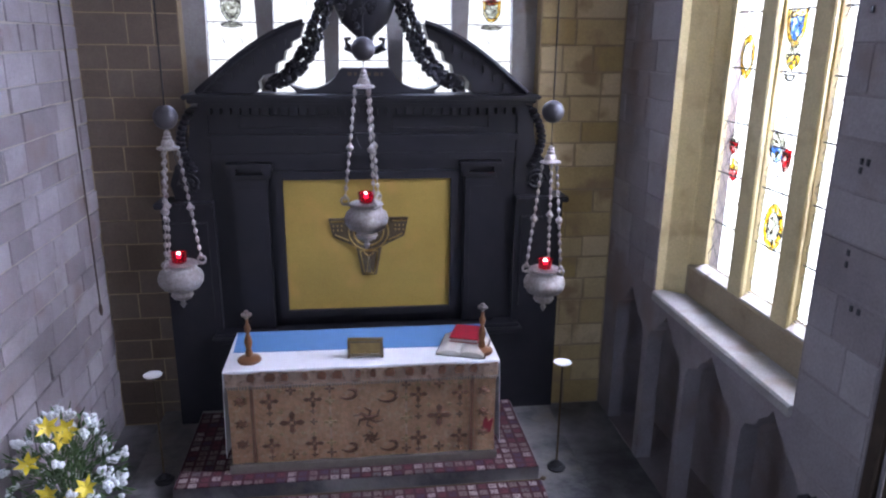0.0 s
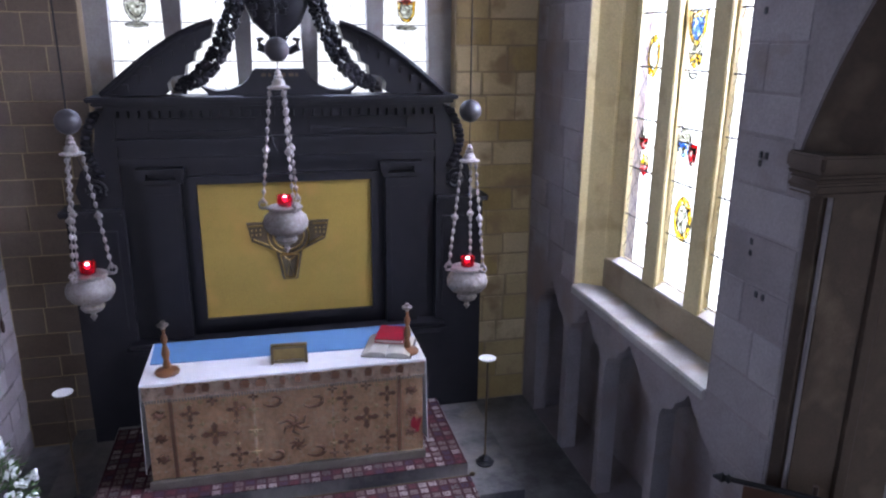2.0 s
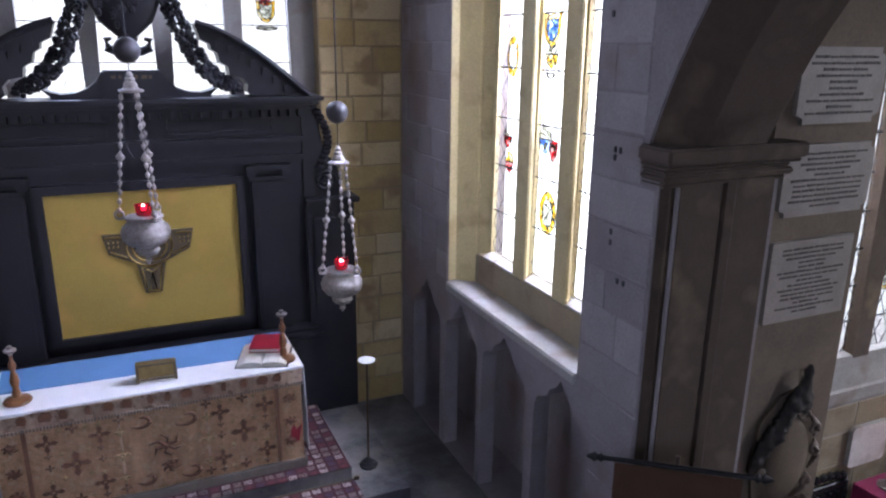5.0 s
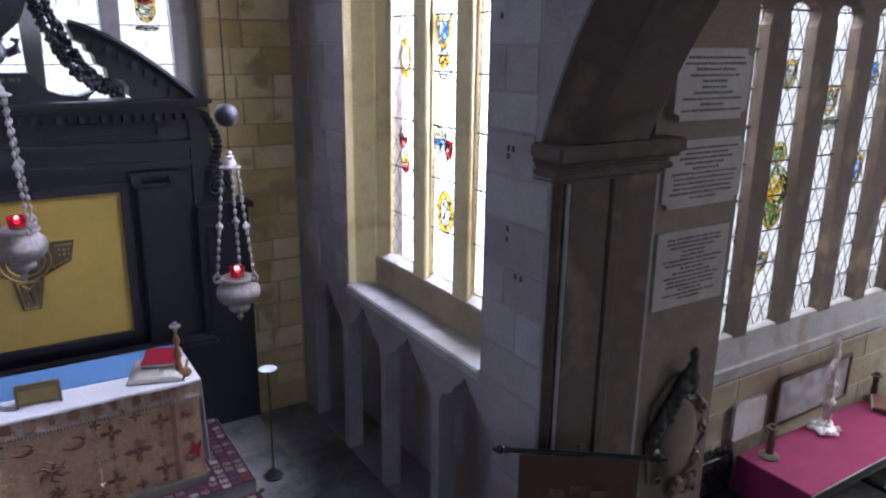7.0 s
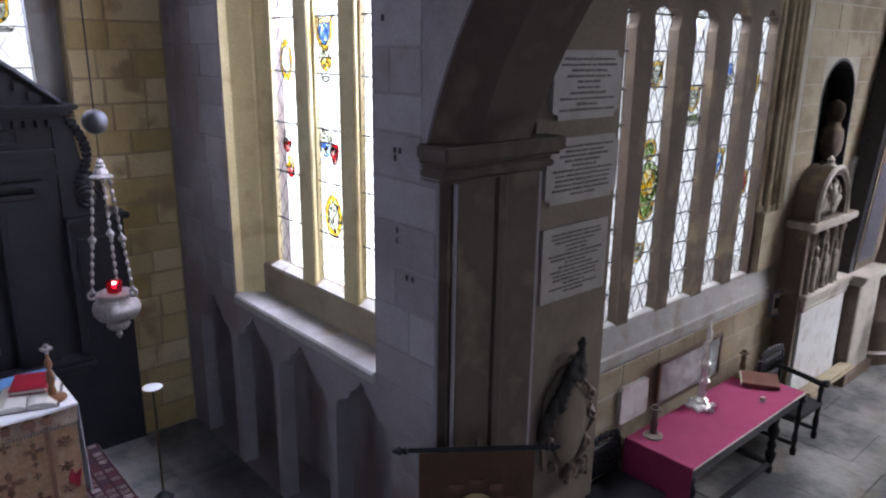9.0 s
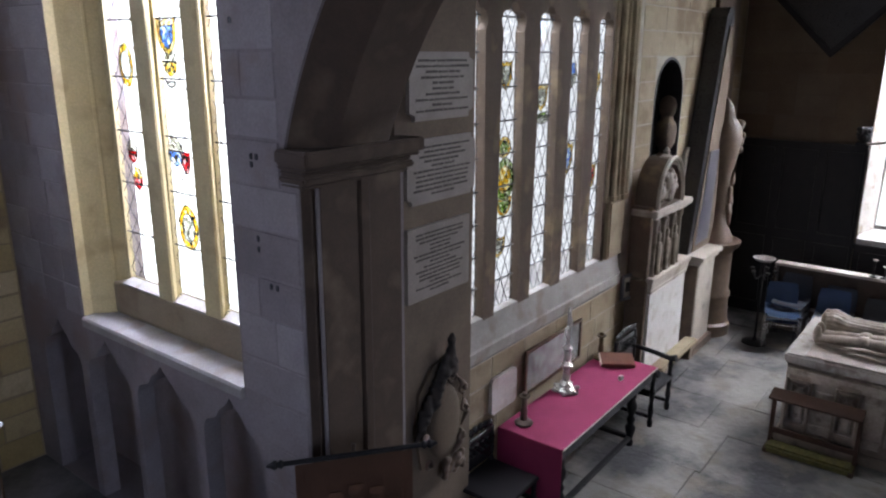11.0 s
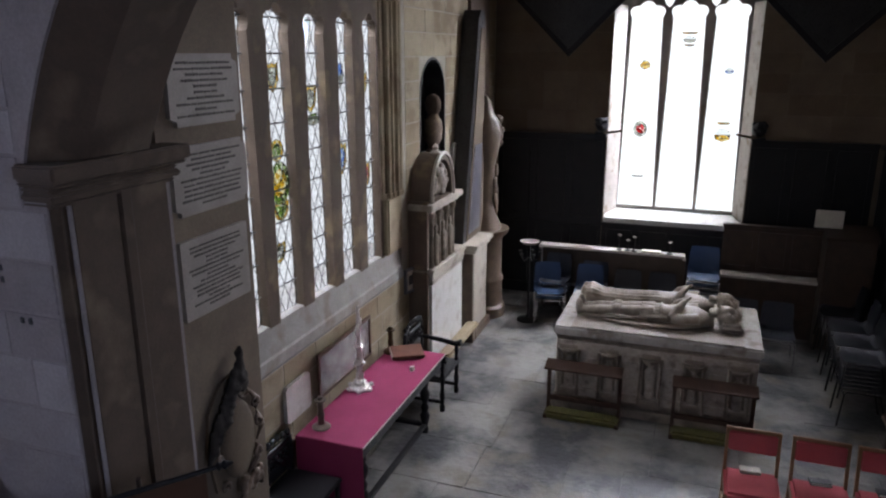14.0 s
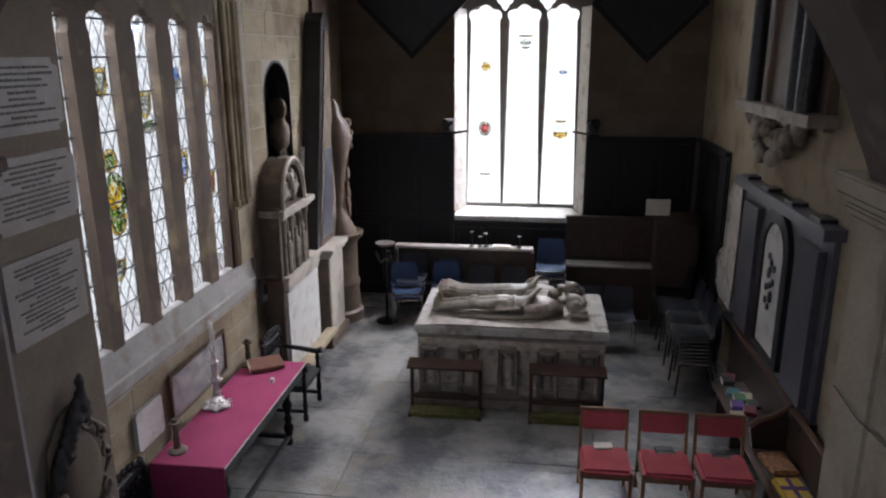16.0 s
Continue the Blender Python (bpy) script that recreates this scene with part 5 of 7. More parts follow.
# -- chapel, tablet pier --
def bars(bm, f, u0, u1, v0, v1, n, seed, gap=0.45):
    """Rows of unreadable lettering, as word-long bars."""
    rnd = random.Random(seed)
    h = (v1 - v0) / n
    for i in range(n):
        v = v1 - h * (i + 0.75)
        ind = rnd.choice((0, 0.04, 0.1, 0.18, 0.3)) * (u1 - u0)
        u = u0 + ind
        while u < u1 - ind - 0.02:
            w = rnd.uniform(0.03, 0.11)
            e = min(u + w, u1 - ind)
            plate(bm, rect(u, e, v, v + h * gap * rnd.uniform(0.8, 1.1)), [], f, -0.003, 0.002)
            u = e + rnd.uniform(0.008, 0.018)
    return bm


TABLET = material("painted_cream_board", (0.35, 0.31, 0.275), (0.27, 0.24, 0.215), 0.6, scale=5, fine=60, bump=0.1, stain=(0.27, 0.24, 0.21, 5.0))
for u0, u1, v0, v1, n, seed, c in ((3.85, 4.61, 3.77, 4.245, 10, 1, 0.06), (3.82, 4.645, 3.17, 3.64, 11, 2, 0.05), (3.82, 4.585, 2.43, 3.0, 15, 3, 0.008)):
    tb = thing("wall_tablet", "cream stone tablet with rows of dark lettering", "tablet", (0, 0, 0), group="tablets on the pier")
    out = [(u0 + c, v0), (u1 - c, v0), (u1 - c, v0 + c * 0.6), (u1, v0 + c), (u1, v1 - c), (u1 - c, v1 - c * 0.6), (u1 - c, v1), (u0 + c, v1), (u0 + c, v1 - c * 0.6), (u0, v1 - c), (u0, v0 + c), (u0 + c, v0 + c * 0.6)]
    part("slab", plate(BM(), out, [], FY(3.28), -0.035, -0.002), TABLET, tb)
    part("lettering", bars(BM(), FY(3.243), u0 + 0.07, u1 - 0.07, v0 + 0.05, v1 - 0.04, n, seed), INK, tb, "unreadable dark lettering")

# carved wall monument with a dark figure, on the pier
cm = thing("carved_monument", "weathered carved wall monument with dark draped form", "monument", (4.22, 3.28, 0.95))
bm = BM()
plate(bm, [(-0.24, 0.02), (0.16, -0.06), (0.28, 0.22), (0.30, 0.55), (0.24, 0.78), (0.12, 0.92), (-0.10, 0.88), (-0.27, 0.70), (-0.31, 0.4)], [], lambda u, v, w: (u, w, v), -0.03, -0.002)
part("back_slab", bm, STONE_BROWN, cm)
bm = BM()
blob(bm, (0.02, -0.05, 0.36), (0.21, 0.06, 0.33), 24, 14)
part("cartouche", bm, STONE_BROWN, cm, "smooth brown oval cartouche", smooth=True)
bm = BM()
rnd = random.Random(4)
for i in range(9):
    t = i / 8
    x, z = -0.30 + 0.34 * t, 0.52 + 0.42 * t
    tube(bm, [(x - 0.03, -0.04, z - 0.20), (x + 0.03 * rnd.uniform(-1, 1), -0.09 - 0.02 * rnd.random(), z - 0.07), (x + 0.02, -0.06, z + 0.06)], [0.02, 0.045, 0.022], 8)
for i in range(14):
    blob(bm, (-0.05 + 0.17 * rnd.random(), -0.07 - 0.03 * rnd.random(), 0.80 + 0.16 * rnd.random()), (rnd.uniform(0.03, 0.06), 0.035, rnd.uniform(0.03, 0.06)), 8, 6)
tube(bm, [(0.06, -0.07, 0.92), (0.09, -0.08, 1.0), (0.08, -0.08, 1.07), (0.11, -0.07, 1.12)], [0.045, 0.03, 0.04, 0.012], 9)
part("dark_drapery", bm, SOOT, cm, "blackened drapery and finial", smooth=True)
bm = BM()
rnd = random.Random(3)
for k, (cx, cz, r, turn) in enumerate(((0.10, 0.74, 0.085, 1), (0.24, 0.60, 0.06, -1), (0.27, 0.40, 0.055, 1), (0.23, 0.16, 0.065, -1), (-0.24, 0.30, 0.05, 1), (-0.20, 0.08, 0.06, -1))):
    tube(bm, [(cx + r * (1 - q / 16) * math.cos(turn * q * 0.62), -0.06 - 0.004 * q, cz + r * (1 - q / 16) * math.sin(turn * q * 0.62)) for q in range(14)], 0.017, 6)
for z0, z1, x0, x1 in ((0.70, 0.50, 0.20, 0.28), (0.48, 0.22, 0.29, 0.27), (0.20, 0.0, 0.26, 0.12)):
    tube(bm, [(x0, -0.05, z0), ((x0 + x1) / 2 + 0.03, -0.08, (z0 + z1) / 2), (x1, -0.05, z1)], [0.015, 0.03, 0.015], 7)
part("carving", bm, MARBLE_BROWN, cm, "worn carved scrollwork", smooth=True)
bm = BM()
for i in range(22):
    blob(bm, (-0.02 + 0.26 * rnd.random(), -0.07 - 0.03 * rnd.random(), -0.14 + 0.16 * rnd.random()), (rnd.uniform(0.02, 0.045), 0.035, rnd.uniform(0.02, 0.045)), 7, 5)
part("corbel", bm, MARBLE_BROWN, cm, smooth=True)

# -- the table and what stands on it --
tab = thing("side_table", "long dark oak table under a crimson cloth", "table", (6.33, 2.97, 0.0))
for x in (-0.98, 0.66):
    for y in (-0.26, 0.24):
        prof = [(0.04, 0.0), (0.045, 0.05), (0.03, 0.08), (0.05, 0.16), (0.06, 0.22), (0.035, 0.27), (0.05, 0.32), (0.03, 0.37), (0.055, 0.44), (0.06, 0.50), (0.035, 0.56), (0.045, 0.60), (0.045, 0.70)]
        part("leg", lathe(BM(), prof, 12, (x, y, 0)), OAK_BLACK, tab, smooth=True)
part("stretcher", box(box(box(BM(), (-0.98, -0.285, 0.07), (0.66, -0.235, 0.12), 0.006), (-1.005, -0.26, 0.07), (-0.955, 0.24, 0.12), 0.006), (0.635, -0.26, 0.07), (0.685, 0.24, 0.12), 0.006), OAK_BLACK, tab)
part("apron", box(BM(), (-1.06, -0.31, 0.64), (1.08, 0.31, 0.765), 0.006), OAK_BLACK, tab)
part("tabletop", box(BM(), (-1.10, -0.345, 0.765), (1.13, 0.345, 0.792), 0.006), OAK_BLACK, tab)
bm = box(BM(), (5.215, 2.628, 0.793), (7.455, 3.318, 0.80), 0.003)
box(bm, (5.205, 2.628, 0.22), (5.216, 3.318, 0.80), 0.003)
tagged(part("table_cloth", bm, CRIMSON), "crimson cloth covering the table and hanging over its end", "tablecloth")
part("cloth_edge", box(BM(), (5.215, 2.620, 0.783), (7.455, 2.629, 0.797), 0.002), material("pale_braid", (0.55, 0.50, 0.46), (0.45, 0.40, 0.36), 0.8, fine=120), bpy.data.objects["table_cloth"], "pale braid along the edge")

POLISHED = material("polished_silver", (0.78, 0.76, 0.73), (0.55, 0.52, 0.49), 0.28, metal=1.0, scale=30, fine=110, bump=0.5, depth=0.006)
cr = thing("altar_cross", "ornate silver standing cross", "cross", (6.28, 3.17, 0.802), rz=20)
cr.scale = (1.12, 1.12, 1.24)
part("foot", lathe(BM(), [(0.10, 0), (0.105, 0.02), (0.06, 0.05), (0.07, 0.07), (0.03, 0.10), (0.045, 0.13), (0.022, 0.16)], 6), POLISHED, cr, smooth=True)
bm = BM()
for k in range(6):
    a = k * math.pi / 3
    blob(bm, (0.11 * math.cos(a), 0.11 * math.sin(a), 0.02), (0.03, 0.03, 0.02), 8, 5)
part("foot_lobe", bm, POLISHED, cr, smooth=True)
part("stem", lathe(BM(), [(0.03, 0.16), (0.028, 0.2), (0.06, 0.24), (0.028, 0.28), (0.034, 0.32), (0.024, 0.36), (0.05, 0.39), (0.024, 0.42)], 12), POLISHED, cr, smooth=True)
bm = box(BM(), (-0.026, -0.014, 0.42), (0.026, 0.014, 0.70), 0.005)
box(bm, (-0.13, -0.014, 0.548), (0.13, 0.014, 0.598), 0.005)
for p in ((-0.14, 0.572), (0.14, 0.572), (0, 0.715)):
    for dx, dz in ((0, 0.02), (0.02, 0), (-0.02, 0), (0, -0.02)):
        blob(bm, (p[0] + dx, 0, p[1] + dz), (0.024, 0.018, 0.024), 8, 6)
part("cross_arms", bm, POLISHED, cr, smooth=True)


def table_candlestick(x, y, mat, label):
    c = thing("candlestick", label, "candlestick", (x, y, 0.802), group="candlesticks on the table")
    part("foot", lathe(BM(), [(0.085, 0), (0.09, 0.015), (0.07, 0.03), (0.035, 0.04)], 20), mat, c, smooth=True)
    part("stem", lathe(BM(), [(0.035, 0.04), (0.03, 0.1), (0.036, 0.13), (0.026, 0.18), (0.03, 0.24), (0.022, 0.26)], 14), mat, c, smooth=True)
    part("drip_cup", lathe(BM(), [(0.022, 0.26), (0.05, 0.275), (0.055, 0.29), (0.028, 0.292), (0.026, 0.32), (0.016, 0.322)], 16), mat, c, smooth=True)


PEWTER = material("worn_pewter", (0.20, 0.16, 0.13), (0.11, 0.09, 0.075), 0.4, metal=0.7, scale=10, fine=60, bump=0.2)
table_candlestick(5.42, 3.16, PEWTER, "dull pewter candlestick on the crimson cloth")
table_candlestick(7.28, 3.25, BRONZE, "dark bronze candlestick on the crimson cloth")

# framed picture leaning behind the cross
pf = thing("framed_picture", "framed glazed picture hanging behind the table", "picture", (6.43, 3.435, 0.855))
FP = lambda u, v, w: (u, w - 0.02, v)
part("picture_frame", plate(BM(), rect(-0.61, 0.61, 0.0, 0.48), [rect(-0.58, 0.58, 0.03, 0.45)], FP, -0.025, 0.0), OAK_MID, pf, "thin brown frame")
# pale mottling and the grey glazing stand for reflections on the glass
PRINT = material("reflection_toned_print", (0.66, 0.68, 0.62), (0.20, 0.22, 0.18), 0.6, scale=5, fine=30, bump=0, spread=0.2)
part("print", plate(BM(), rect(-0.579, 0.579, 0.031, 0.449), [], FP, -0.006, -0.003), PRINT, pf, "grey-green print, paled by reflections put into its colour")
GLAZE = material("picture_glazing", (0.5, 0.5, 0.5), (0.5, 0.5, 0.5), 0.06, bump=0, fine=20)
GLAZE.node_tree.nodes["Principled BSDF"].inputs["Alpha"].default_value = 0.4
part("glazing", plate(BM(), rect(-0.579, 0.579, 0.031, 0.449), [], FP, -0.012, -0.009), GLAZE, pf, "glass with a grey reflection in its colour")
# brown book on a low rest
bk = thing("book_rest", "brown leather book lying on a low wooden rest", "book", (7.24, 3.03, 0.802), rz=-58)
part("rest", box(BM(), (-0.16, -0.11, 0.0), (0.16, 0.11, 0.03), 0.004), OAK_DARK, bk)
tl = pose(0, 0, 0.03, 9, 0, 0)
part("cover", box(BM(), (-0.19, -0.13, 0.0), (0.19, 0.13, 0.045), 0.008, tl), material("brown_leather", (0.17, 0.07, 0.04), (0.11, 0.045, 0.03), 0.5, scale=9, fine=90, bump=0.2, depth=0.002), bk)
part("pages", box(BM(), (-0.195, -0.122, 0.008), (-0.16, 0.122, 0.038), 0.003, tl), PAPER, bk, "cream page edges")
tagged(part("card", box(BM(), (6.86, 2.80, 0.802), (6.91, 2.84, 0.85), 0.003), PAPER), "small white card holder on the crimson cloth", "card holder")

# plaque below the window and framed photograph on the wall
pq = thing("wall_plaque", "small pale stone plaque with chamfered corners", "plaque", (5.44, 3.45, 0.87))
part("slab", plate(BM(), [(-0.21, 0.03), (-0.18, 0), (0.20, 0), (0.23, 0.03), (0.23, 0.34), (0.20, 0.37), (-0.18, 0.37), (-0.21, 0.34)], [], lambda u, v, w: (u, w, v), -0.045, -0.006), MARBLE_WHITE, pq)
ph = thing("framed_photograph", "small black framed photograph on the wall", "picture", (8.31, 3.415, 1.22), rz=-14)
ph.scale = (1.3, 1.0, 1.0)
part("picture_frame", plate(BM(), rect(-0.11, 0.11, 0, 0.33), [rect(-0.085, 0.085, 0.03, 0.30)], lambda u, v, w: (u, w, v), -0.04, -0.006), MARBLE_GREY, ph)
part("mount", plate(BM(), rect(-0.084, 0.084, 0.031, 0.299), [], lambda u, v, w: (u, w, v), -0.02, -0.012), PAPER, ph, "pale mount")
part("photograph", plate(BM(), rect(-0.045, 0.045, 0.10, 0.23), [], lambda u, v, w: (u, w, v), -0.024, -0.0205), MARBLE_BLACK, ph, "dark photograph")


# carved chairs at both ends of the table
def carved_chair(x, y, rz, label, arms=True, top=0.86):
    c = thing("carved_armchair", label, "chair", (x, y, 0), rz, group="carved chairs by the table")
    for sx in (-0.27, 0.27):
        for sy in (-0.24, 0.24):
            h = top if sy < 0 else (0.66 if arms else 0.42)
            prof = [(0.03, 0), (0.035, 0.06), (0.022, 0.1), (0.035, 0.2), (0.022, 0.3), (0.032, 0.4), (0.03, 0.46), (0.02, 0.52), (0.03, 0.6), (0.022, h)] if h > 0.6 else [(0.03, 0), (0.035, 0.06), (0.022, 0.1), (0.035, 0.2), (0.022, 0.3), (0.03, h)]
            part("leg", lathe(BM(), prof, 10, (sx, sy, 0)), OAK_BLACK, c, smooth=True)
    part("seat", box(BM(), (-0.30, -0.27, 0.42), (0.30, 0.28, 0.46), 0.01), OAK_BLACK, c)
    for sx in (-0.28, 0.28) if arms else ():
        bm = BM()
        tube(bm, [(sx, -0.25, 0.72), (sx, 0.0, 0.70), (sx, 0.22, 0.67), (sx, 0.30, 0.69)], [0.026, 0.03, 0.034, 0.045], 8)
        part("armrest", bm, OAK_BLACK, c, smooth=True)
    for sx in (-0.265, 0.265):
        part("stretcher", box(BM(), (sx - 0.015, -0.255, 0.10), (sx + 0.015, 0.255, 0.14)), OAK_BLACK, c)
    bm = box(BM(), (-0.27, -0.27, 0.50), (0.27, -0.23, top), 0.01)
    for i in range(7):
        blob(bm, (-0.24 + i * 0.08, -0.245, top + 0.04 + 0.03 * math.sin(i * math.pi / 6)), (0.042, 0.03, 0.04), 8, 6)
        tube(bm, [(-0.24 + i * 0.08 + 0.03 * math.cos(k), -0.215, top - 0.12 + 0.05 * math.sin(k)) for k in range(6)], 0.012, 5, closed=True)
    part("carved_back", bm, OAK_GLOSS, c, "pierced and carved back", smooth=True)


carved_chair(7.80, 2.93, 180, "black carved armchair at the end of the table", top=0.94)
carved_chair(4.90, 3.12, 180, "black carved chair between pier and table", arms=False, top=0.82)


# -- wall monuments of the east wall --
m1 = thing("alabaster_monument", "pale alabaster wall monument with carved lunette", "monument", (8.90, 3.45, 0.0))
W = 0.55
part("base_block", box(BM(), (-W + 0.05, -0.30, 0.0), (W + 0.25, -0.006, 1.30), 0.015), MARBLE_WHITE, m1, "plain white base block")
# thin dark plate puts the shade on the monument's left side
part("base_side", box(BM(), (-W - 0.02, -0.27, 0.0), (-W + 0.049, -0.007, 2.42), 0.006), STONE_MULLION, m1, "brown plate for the shaded side of the base")
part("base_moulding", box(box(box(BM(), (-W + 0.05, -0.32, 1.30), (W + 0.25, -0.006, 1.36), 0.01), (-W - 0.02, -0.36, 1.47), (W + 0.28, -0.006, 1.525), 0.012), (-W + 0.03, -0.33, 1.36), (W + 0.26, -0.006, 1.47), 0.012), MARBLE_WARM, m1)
# darker stone paints the shaded sides behind the relief
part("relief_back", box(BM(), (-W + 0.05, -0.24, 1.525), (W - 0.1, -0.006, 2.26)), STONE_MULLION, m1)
bm = BM()
rnd = random.Random(8)
for k in range(4):
    x = -0.44 + k * 0.28
    lathe(bm, [(0.035, 1.50), (0.045, 1.53), (0.03, 1.56), (0.03, 2.16), (0.045, 2.2), (0.05, 2.26)], 10, (x, -0.28, 0))
for k in range(3):
    x = -0.30 + k * 0.28
    loft(bm, [[(x + r * math.cos(a * 0.785), -0.29 + 0.6 * r * math.sin(a * 0.785), z) for a in range(8)] for z, r in ((1.51, 0.07), (1.62, 0.06), (1.78, 0.07), (1.9, 0.075), (1.97, 0.03), (2.0, 0.045), (2.06, 0.04), (2.09, 0.01))])
part("relief", bm, ALABASTER, m1, "carved columns and plain upright forms", smooth=True)
part("cornice", box(box(BM(), (-W + 0.02, -0.31, 2.26), (W + 0.05, -0.006, 2.30), 0.01), (-W - 0.04, -0.35, 2.30), (W + 0.12, -0.006, 2.385), 0.012), MARBLE_WARM, m1)
lun = [(-0.06 + 0.42 * math.cos(math.pi * i / 18), 2.29 + 0.60 * math.sin(math.pi * i / 18) ** 0.85) for i in range(19)]
lun = [(u, v + 0.095) for u, v in lun]
# lunette's outer curve is dark stone in place of shadow
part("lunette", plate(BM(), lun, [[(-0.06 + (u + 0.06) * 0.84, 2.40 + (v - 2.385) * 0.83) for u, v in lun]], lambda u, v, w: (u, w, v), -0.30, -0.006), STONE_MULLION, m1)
part("lunette_edge", tube(BM(), [(u, -0.305, v) for u, v in lun], 0.028, 8), MARBLE_WARM, m1, "pale moulded rim", smooth=True)
part("lunette_back", plate(BM(), [(-0.06 + (u + 0.06) * 0.86, 2.39 + (v - 2.385) * 0.85) for u, v in lun], [], lambda u, v, w: (u, w, v), -0.22, -0.01), MARBLE_BROWN, m1)
bm = BM()
for i in range(46):
    a, r = rnd.uniform(0.15, 3.0), rnd.uniform(0.05, 0.31)
    blob(bm, (-0.06 + r * math.cos(a), -0.24, 2.43 + 1.3 * r * math.sin(a)), (rnd.uniform(0.03, 0.06), 0.05, rnd.uniform(0.03, 0.07)), 8, 6)
blob(bm, (-0.06, -0.26, 2.62), (0.10, 0.07, 0.18), 12, 8)
part("lunette_carving", bm, ALABASTER, m1, smooth=True)
bm = lathe(BM(), [(0.06, 2.96), (0.08, 2.99), (0.03, 3.02), (0.045, 3.06), (0.02, 3.09), (0.005, 3.11)], 10, (-0.06, -0.2, 0))
part("finial", bm, MARBLE_WARM, m1, smooth=True)

# bust in its niche; black sheets stand for the shade inside
bm = BM()
plate(bm, rounded(8.80, 9.77, 2.862, 3.705), [rounded(8.825, 9.745, 2.875, 3.70)], FY(3.45), -0.004, 0.298)
plate(bm, rounded(8.80, 9.77, 2.862, 3.705), [], FY(3.45), 0.2985, 0.545)
structure("niche_lining", bm, OAK_BLACK, "shade inside a round-headed niche, put in as black", "niche")
bm = BM()
loft(bm, [[(9.50 + 0.75 * rx * math.cos(a * math.pi / 8), 3.53 + ry * math.sin(a * math.pi / 8), z) for a in range(16)] for z, rx, ry in ((2.876, 0.12, 0.10), (2.92, 0.13, 0.11), (2.95, 0.08, 0.07), (3.0, 0.10, 0.08), (3.08, 0.22, 0.12), (3.22, 0.27, 0.13), (3.33, 0.22, 0.12), (3.38, 0.10, 0.09), (3.43, 0.075, 0.08), (3.48, 0.10, 0.11), (3.58, 0.105, 0.12), (3.66, 0.08, 0.09), (3.70, 0.02, 0.02))])
tagged(part("bust", bm, STONE_MULLION, smooth=True), "weathered stone bust standing in the niche", "bust")
# small tablet beside the lunette
tagged(part("wall_slab", plate(BM(), [(10.0, 1.9), (10.55, 1.9), (10.55, 2.88), (10.47, 2.96), (10.08, 2.96), (10.0, 2.88)], [], FY(3.45), -0.05, -0.006), MARBLE_WHITE), "small white marble slab on the wall", "tablet")

# tall monument with obelisk and round column
m2 = thing("obelisk_monument", "tall marble monument with dark obelisk and round column", "monument", (10.5, 3.45, 0.0))
part("pedestal", box(BM(), (-0.62, -0.42, 0.0), (0.10, -0.006, 1.36), 0.015), MARBLE_WARM, m2)
# darker sheet for the pedestal's shaded side
part("pedestal_side", box(BM(), (-0.64, -0.41, 0.06), (-0.615, -0.01, 1.34)), MARBLE_BROWN, m2)
part("pedestal_moulding", box(box(BM(), (-0.66, -0.46, 1.36), (0.14, -0.006, 1.42), 0.01), (-0.70, -0.50, 1.42), (0.18, -0.006, 1.49), 0.012), MARBLE_WARM, m2)
part("pedestal_foot", box(BM(), (-0.68, -0.48, 0.0), (0.14, -0.006, 0.14), 0.012), MARBLE_BROWN, m2)
bm = BM()
loft(bm, [[(x0, -0.26, z), (x1, -0.26, z), (x1, -0.006, z), (x0, -0.006, z)] for x0, x1, z in ((-0.66, 0.35, 1.49), (-0.62, 0.35, 1.75), (0.02, 0.34, 4.72), (0.14, 0.32, 4.85))])
part("obelisk", bm, MARBLE_BLACK, m2, "black marble obelisk edge")
bm = BM()
loft(bm, [[(x0, -0.275, z), (x1, -0.275, z), (x1, -0.262, z), (x0, -0.262, z)] for x0, x1, z in ((-0.52, 0.34, 1.50), (-0.48, 0.34, 1.75), (0.13, 0.32, 4.60))])
part("obelisk_face", bm, STONE_BROWN, m2, "dull brown stone face")
part("obelisk_panel", loft(BM(), [[(x0, -0.285, z), (x1, -0.285, z), (x1, -0.2755, z), (x0, -0.2755, z)] for x0, x1, z in ((-0.45, 0.1, 1.6), (-0.16, 0.22, 2.9))]), MARBLE_DUSK, m2, "blue-grey marble panel")
part("column", lathe(BM(), [(0.40, 0.0), (0.40, 0.16), (0.36, 0.20), (0.34, 0.55), (0.36, 0.60), (0.36, 0.66), (0.33, 0.70), (0.33, 1.30), (0.37, 1.36), (0.43, 1.42), (0.44, 1.48), (0.30, 1.50)], 24, (0.55, -0.20, 0)), MARBLE_BROWN, m2, "mottled round column", smooth=True)
part("urn", lathe(BM(), [(0.30, 1.48), (0.28, 1.55), (0.18, 1.75), (0.14, 1.95), (0.16, 2.2), (0.17, 2.5), (0.22, 2.75), (0.26, 3.0), (0.24, 3.2), (0.13, 3.35), (0.1, 3.5), (0.02, 3.6)], 20, (0.50, -0.24, 0)), MARBLE_BROWN, m2, "tall brown marble urn", smooth=True)
bm = BM()
for i in range(34):
    blob(bm, (0.62 + rnd.uniform(-0.10, 0.14), -0.40 + rnd.uniform(-0.05, 0.05), rnd.uniform(2.75, 3.25)), (rnd.uniform(0.04, 0.07), 0.05, rnd.uniform(0.04, 0.08)), 8, 6)
for i in range(14):
    blob(bm, (0.50 + rnd.uniform(-0.08, 0.14), -0.42, rnd.uniform(1.6, 2.7)), (0.05, 0.035, 0.08), 8, 5)
part("garland", bm, MARBLE_BROWN, m2, "brown carved swag", smooth=True)
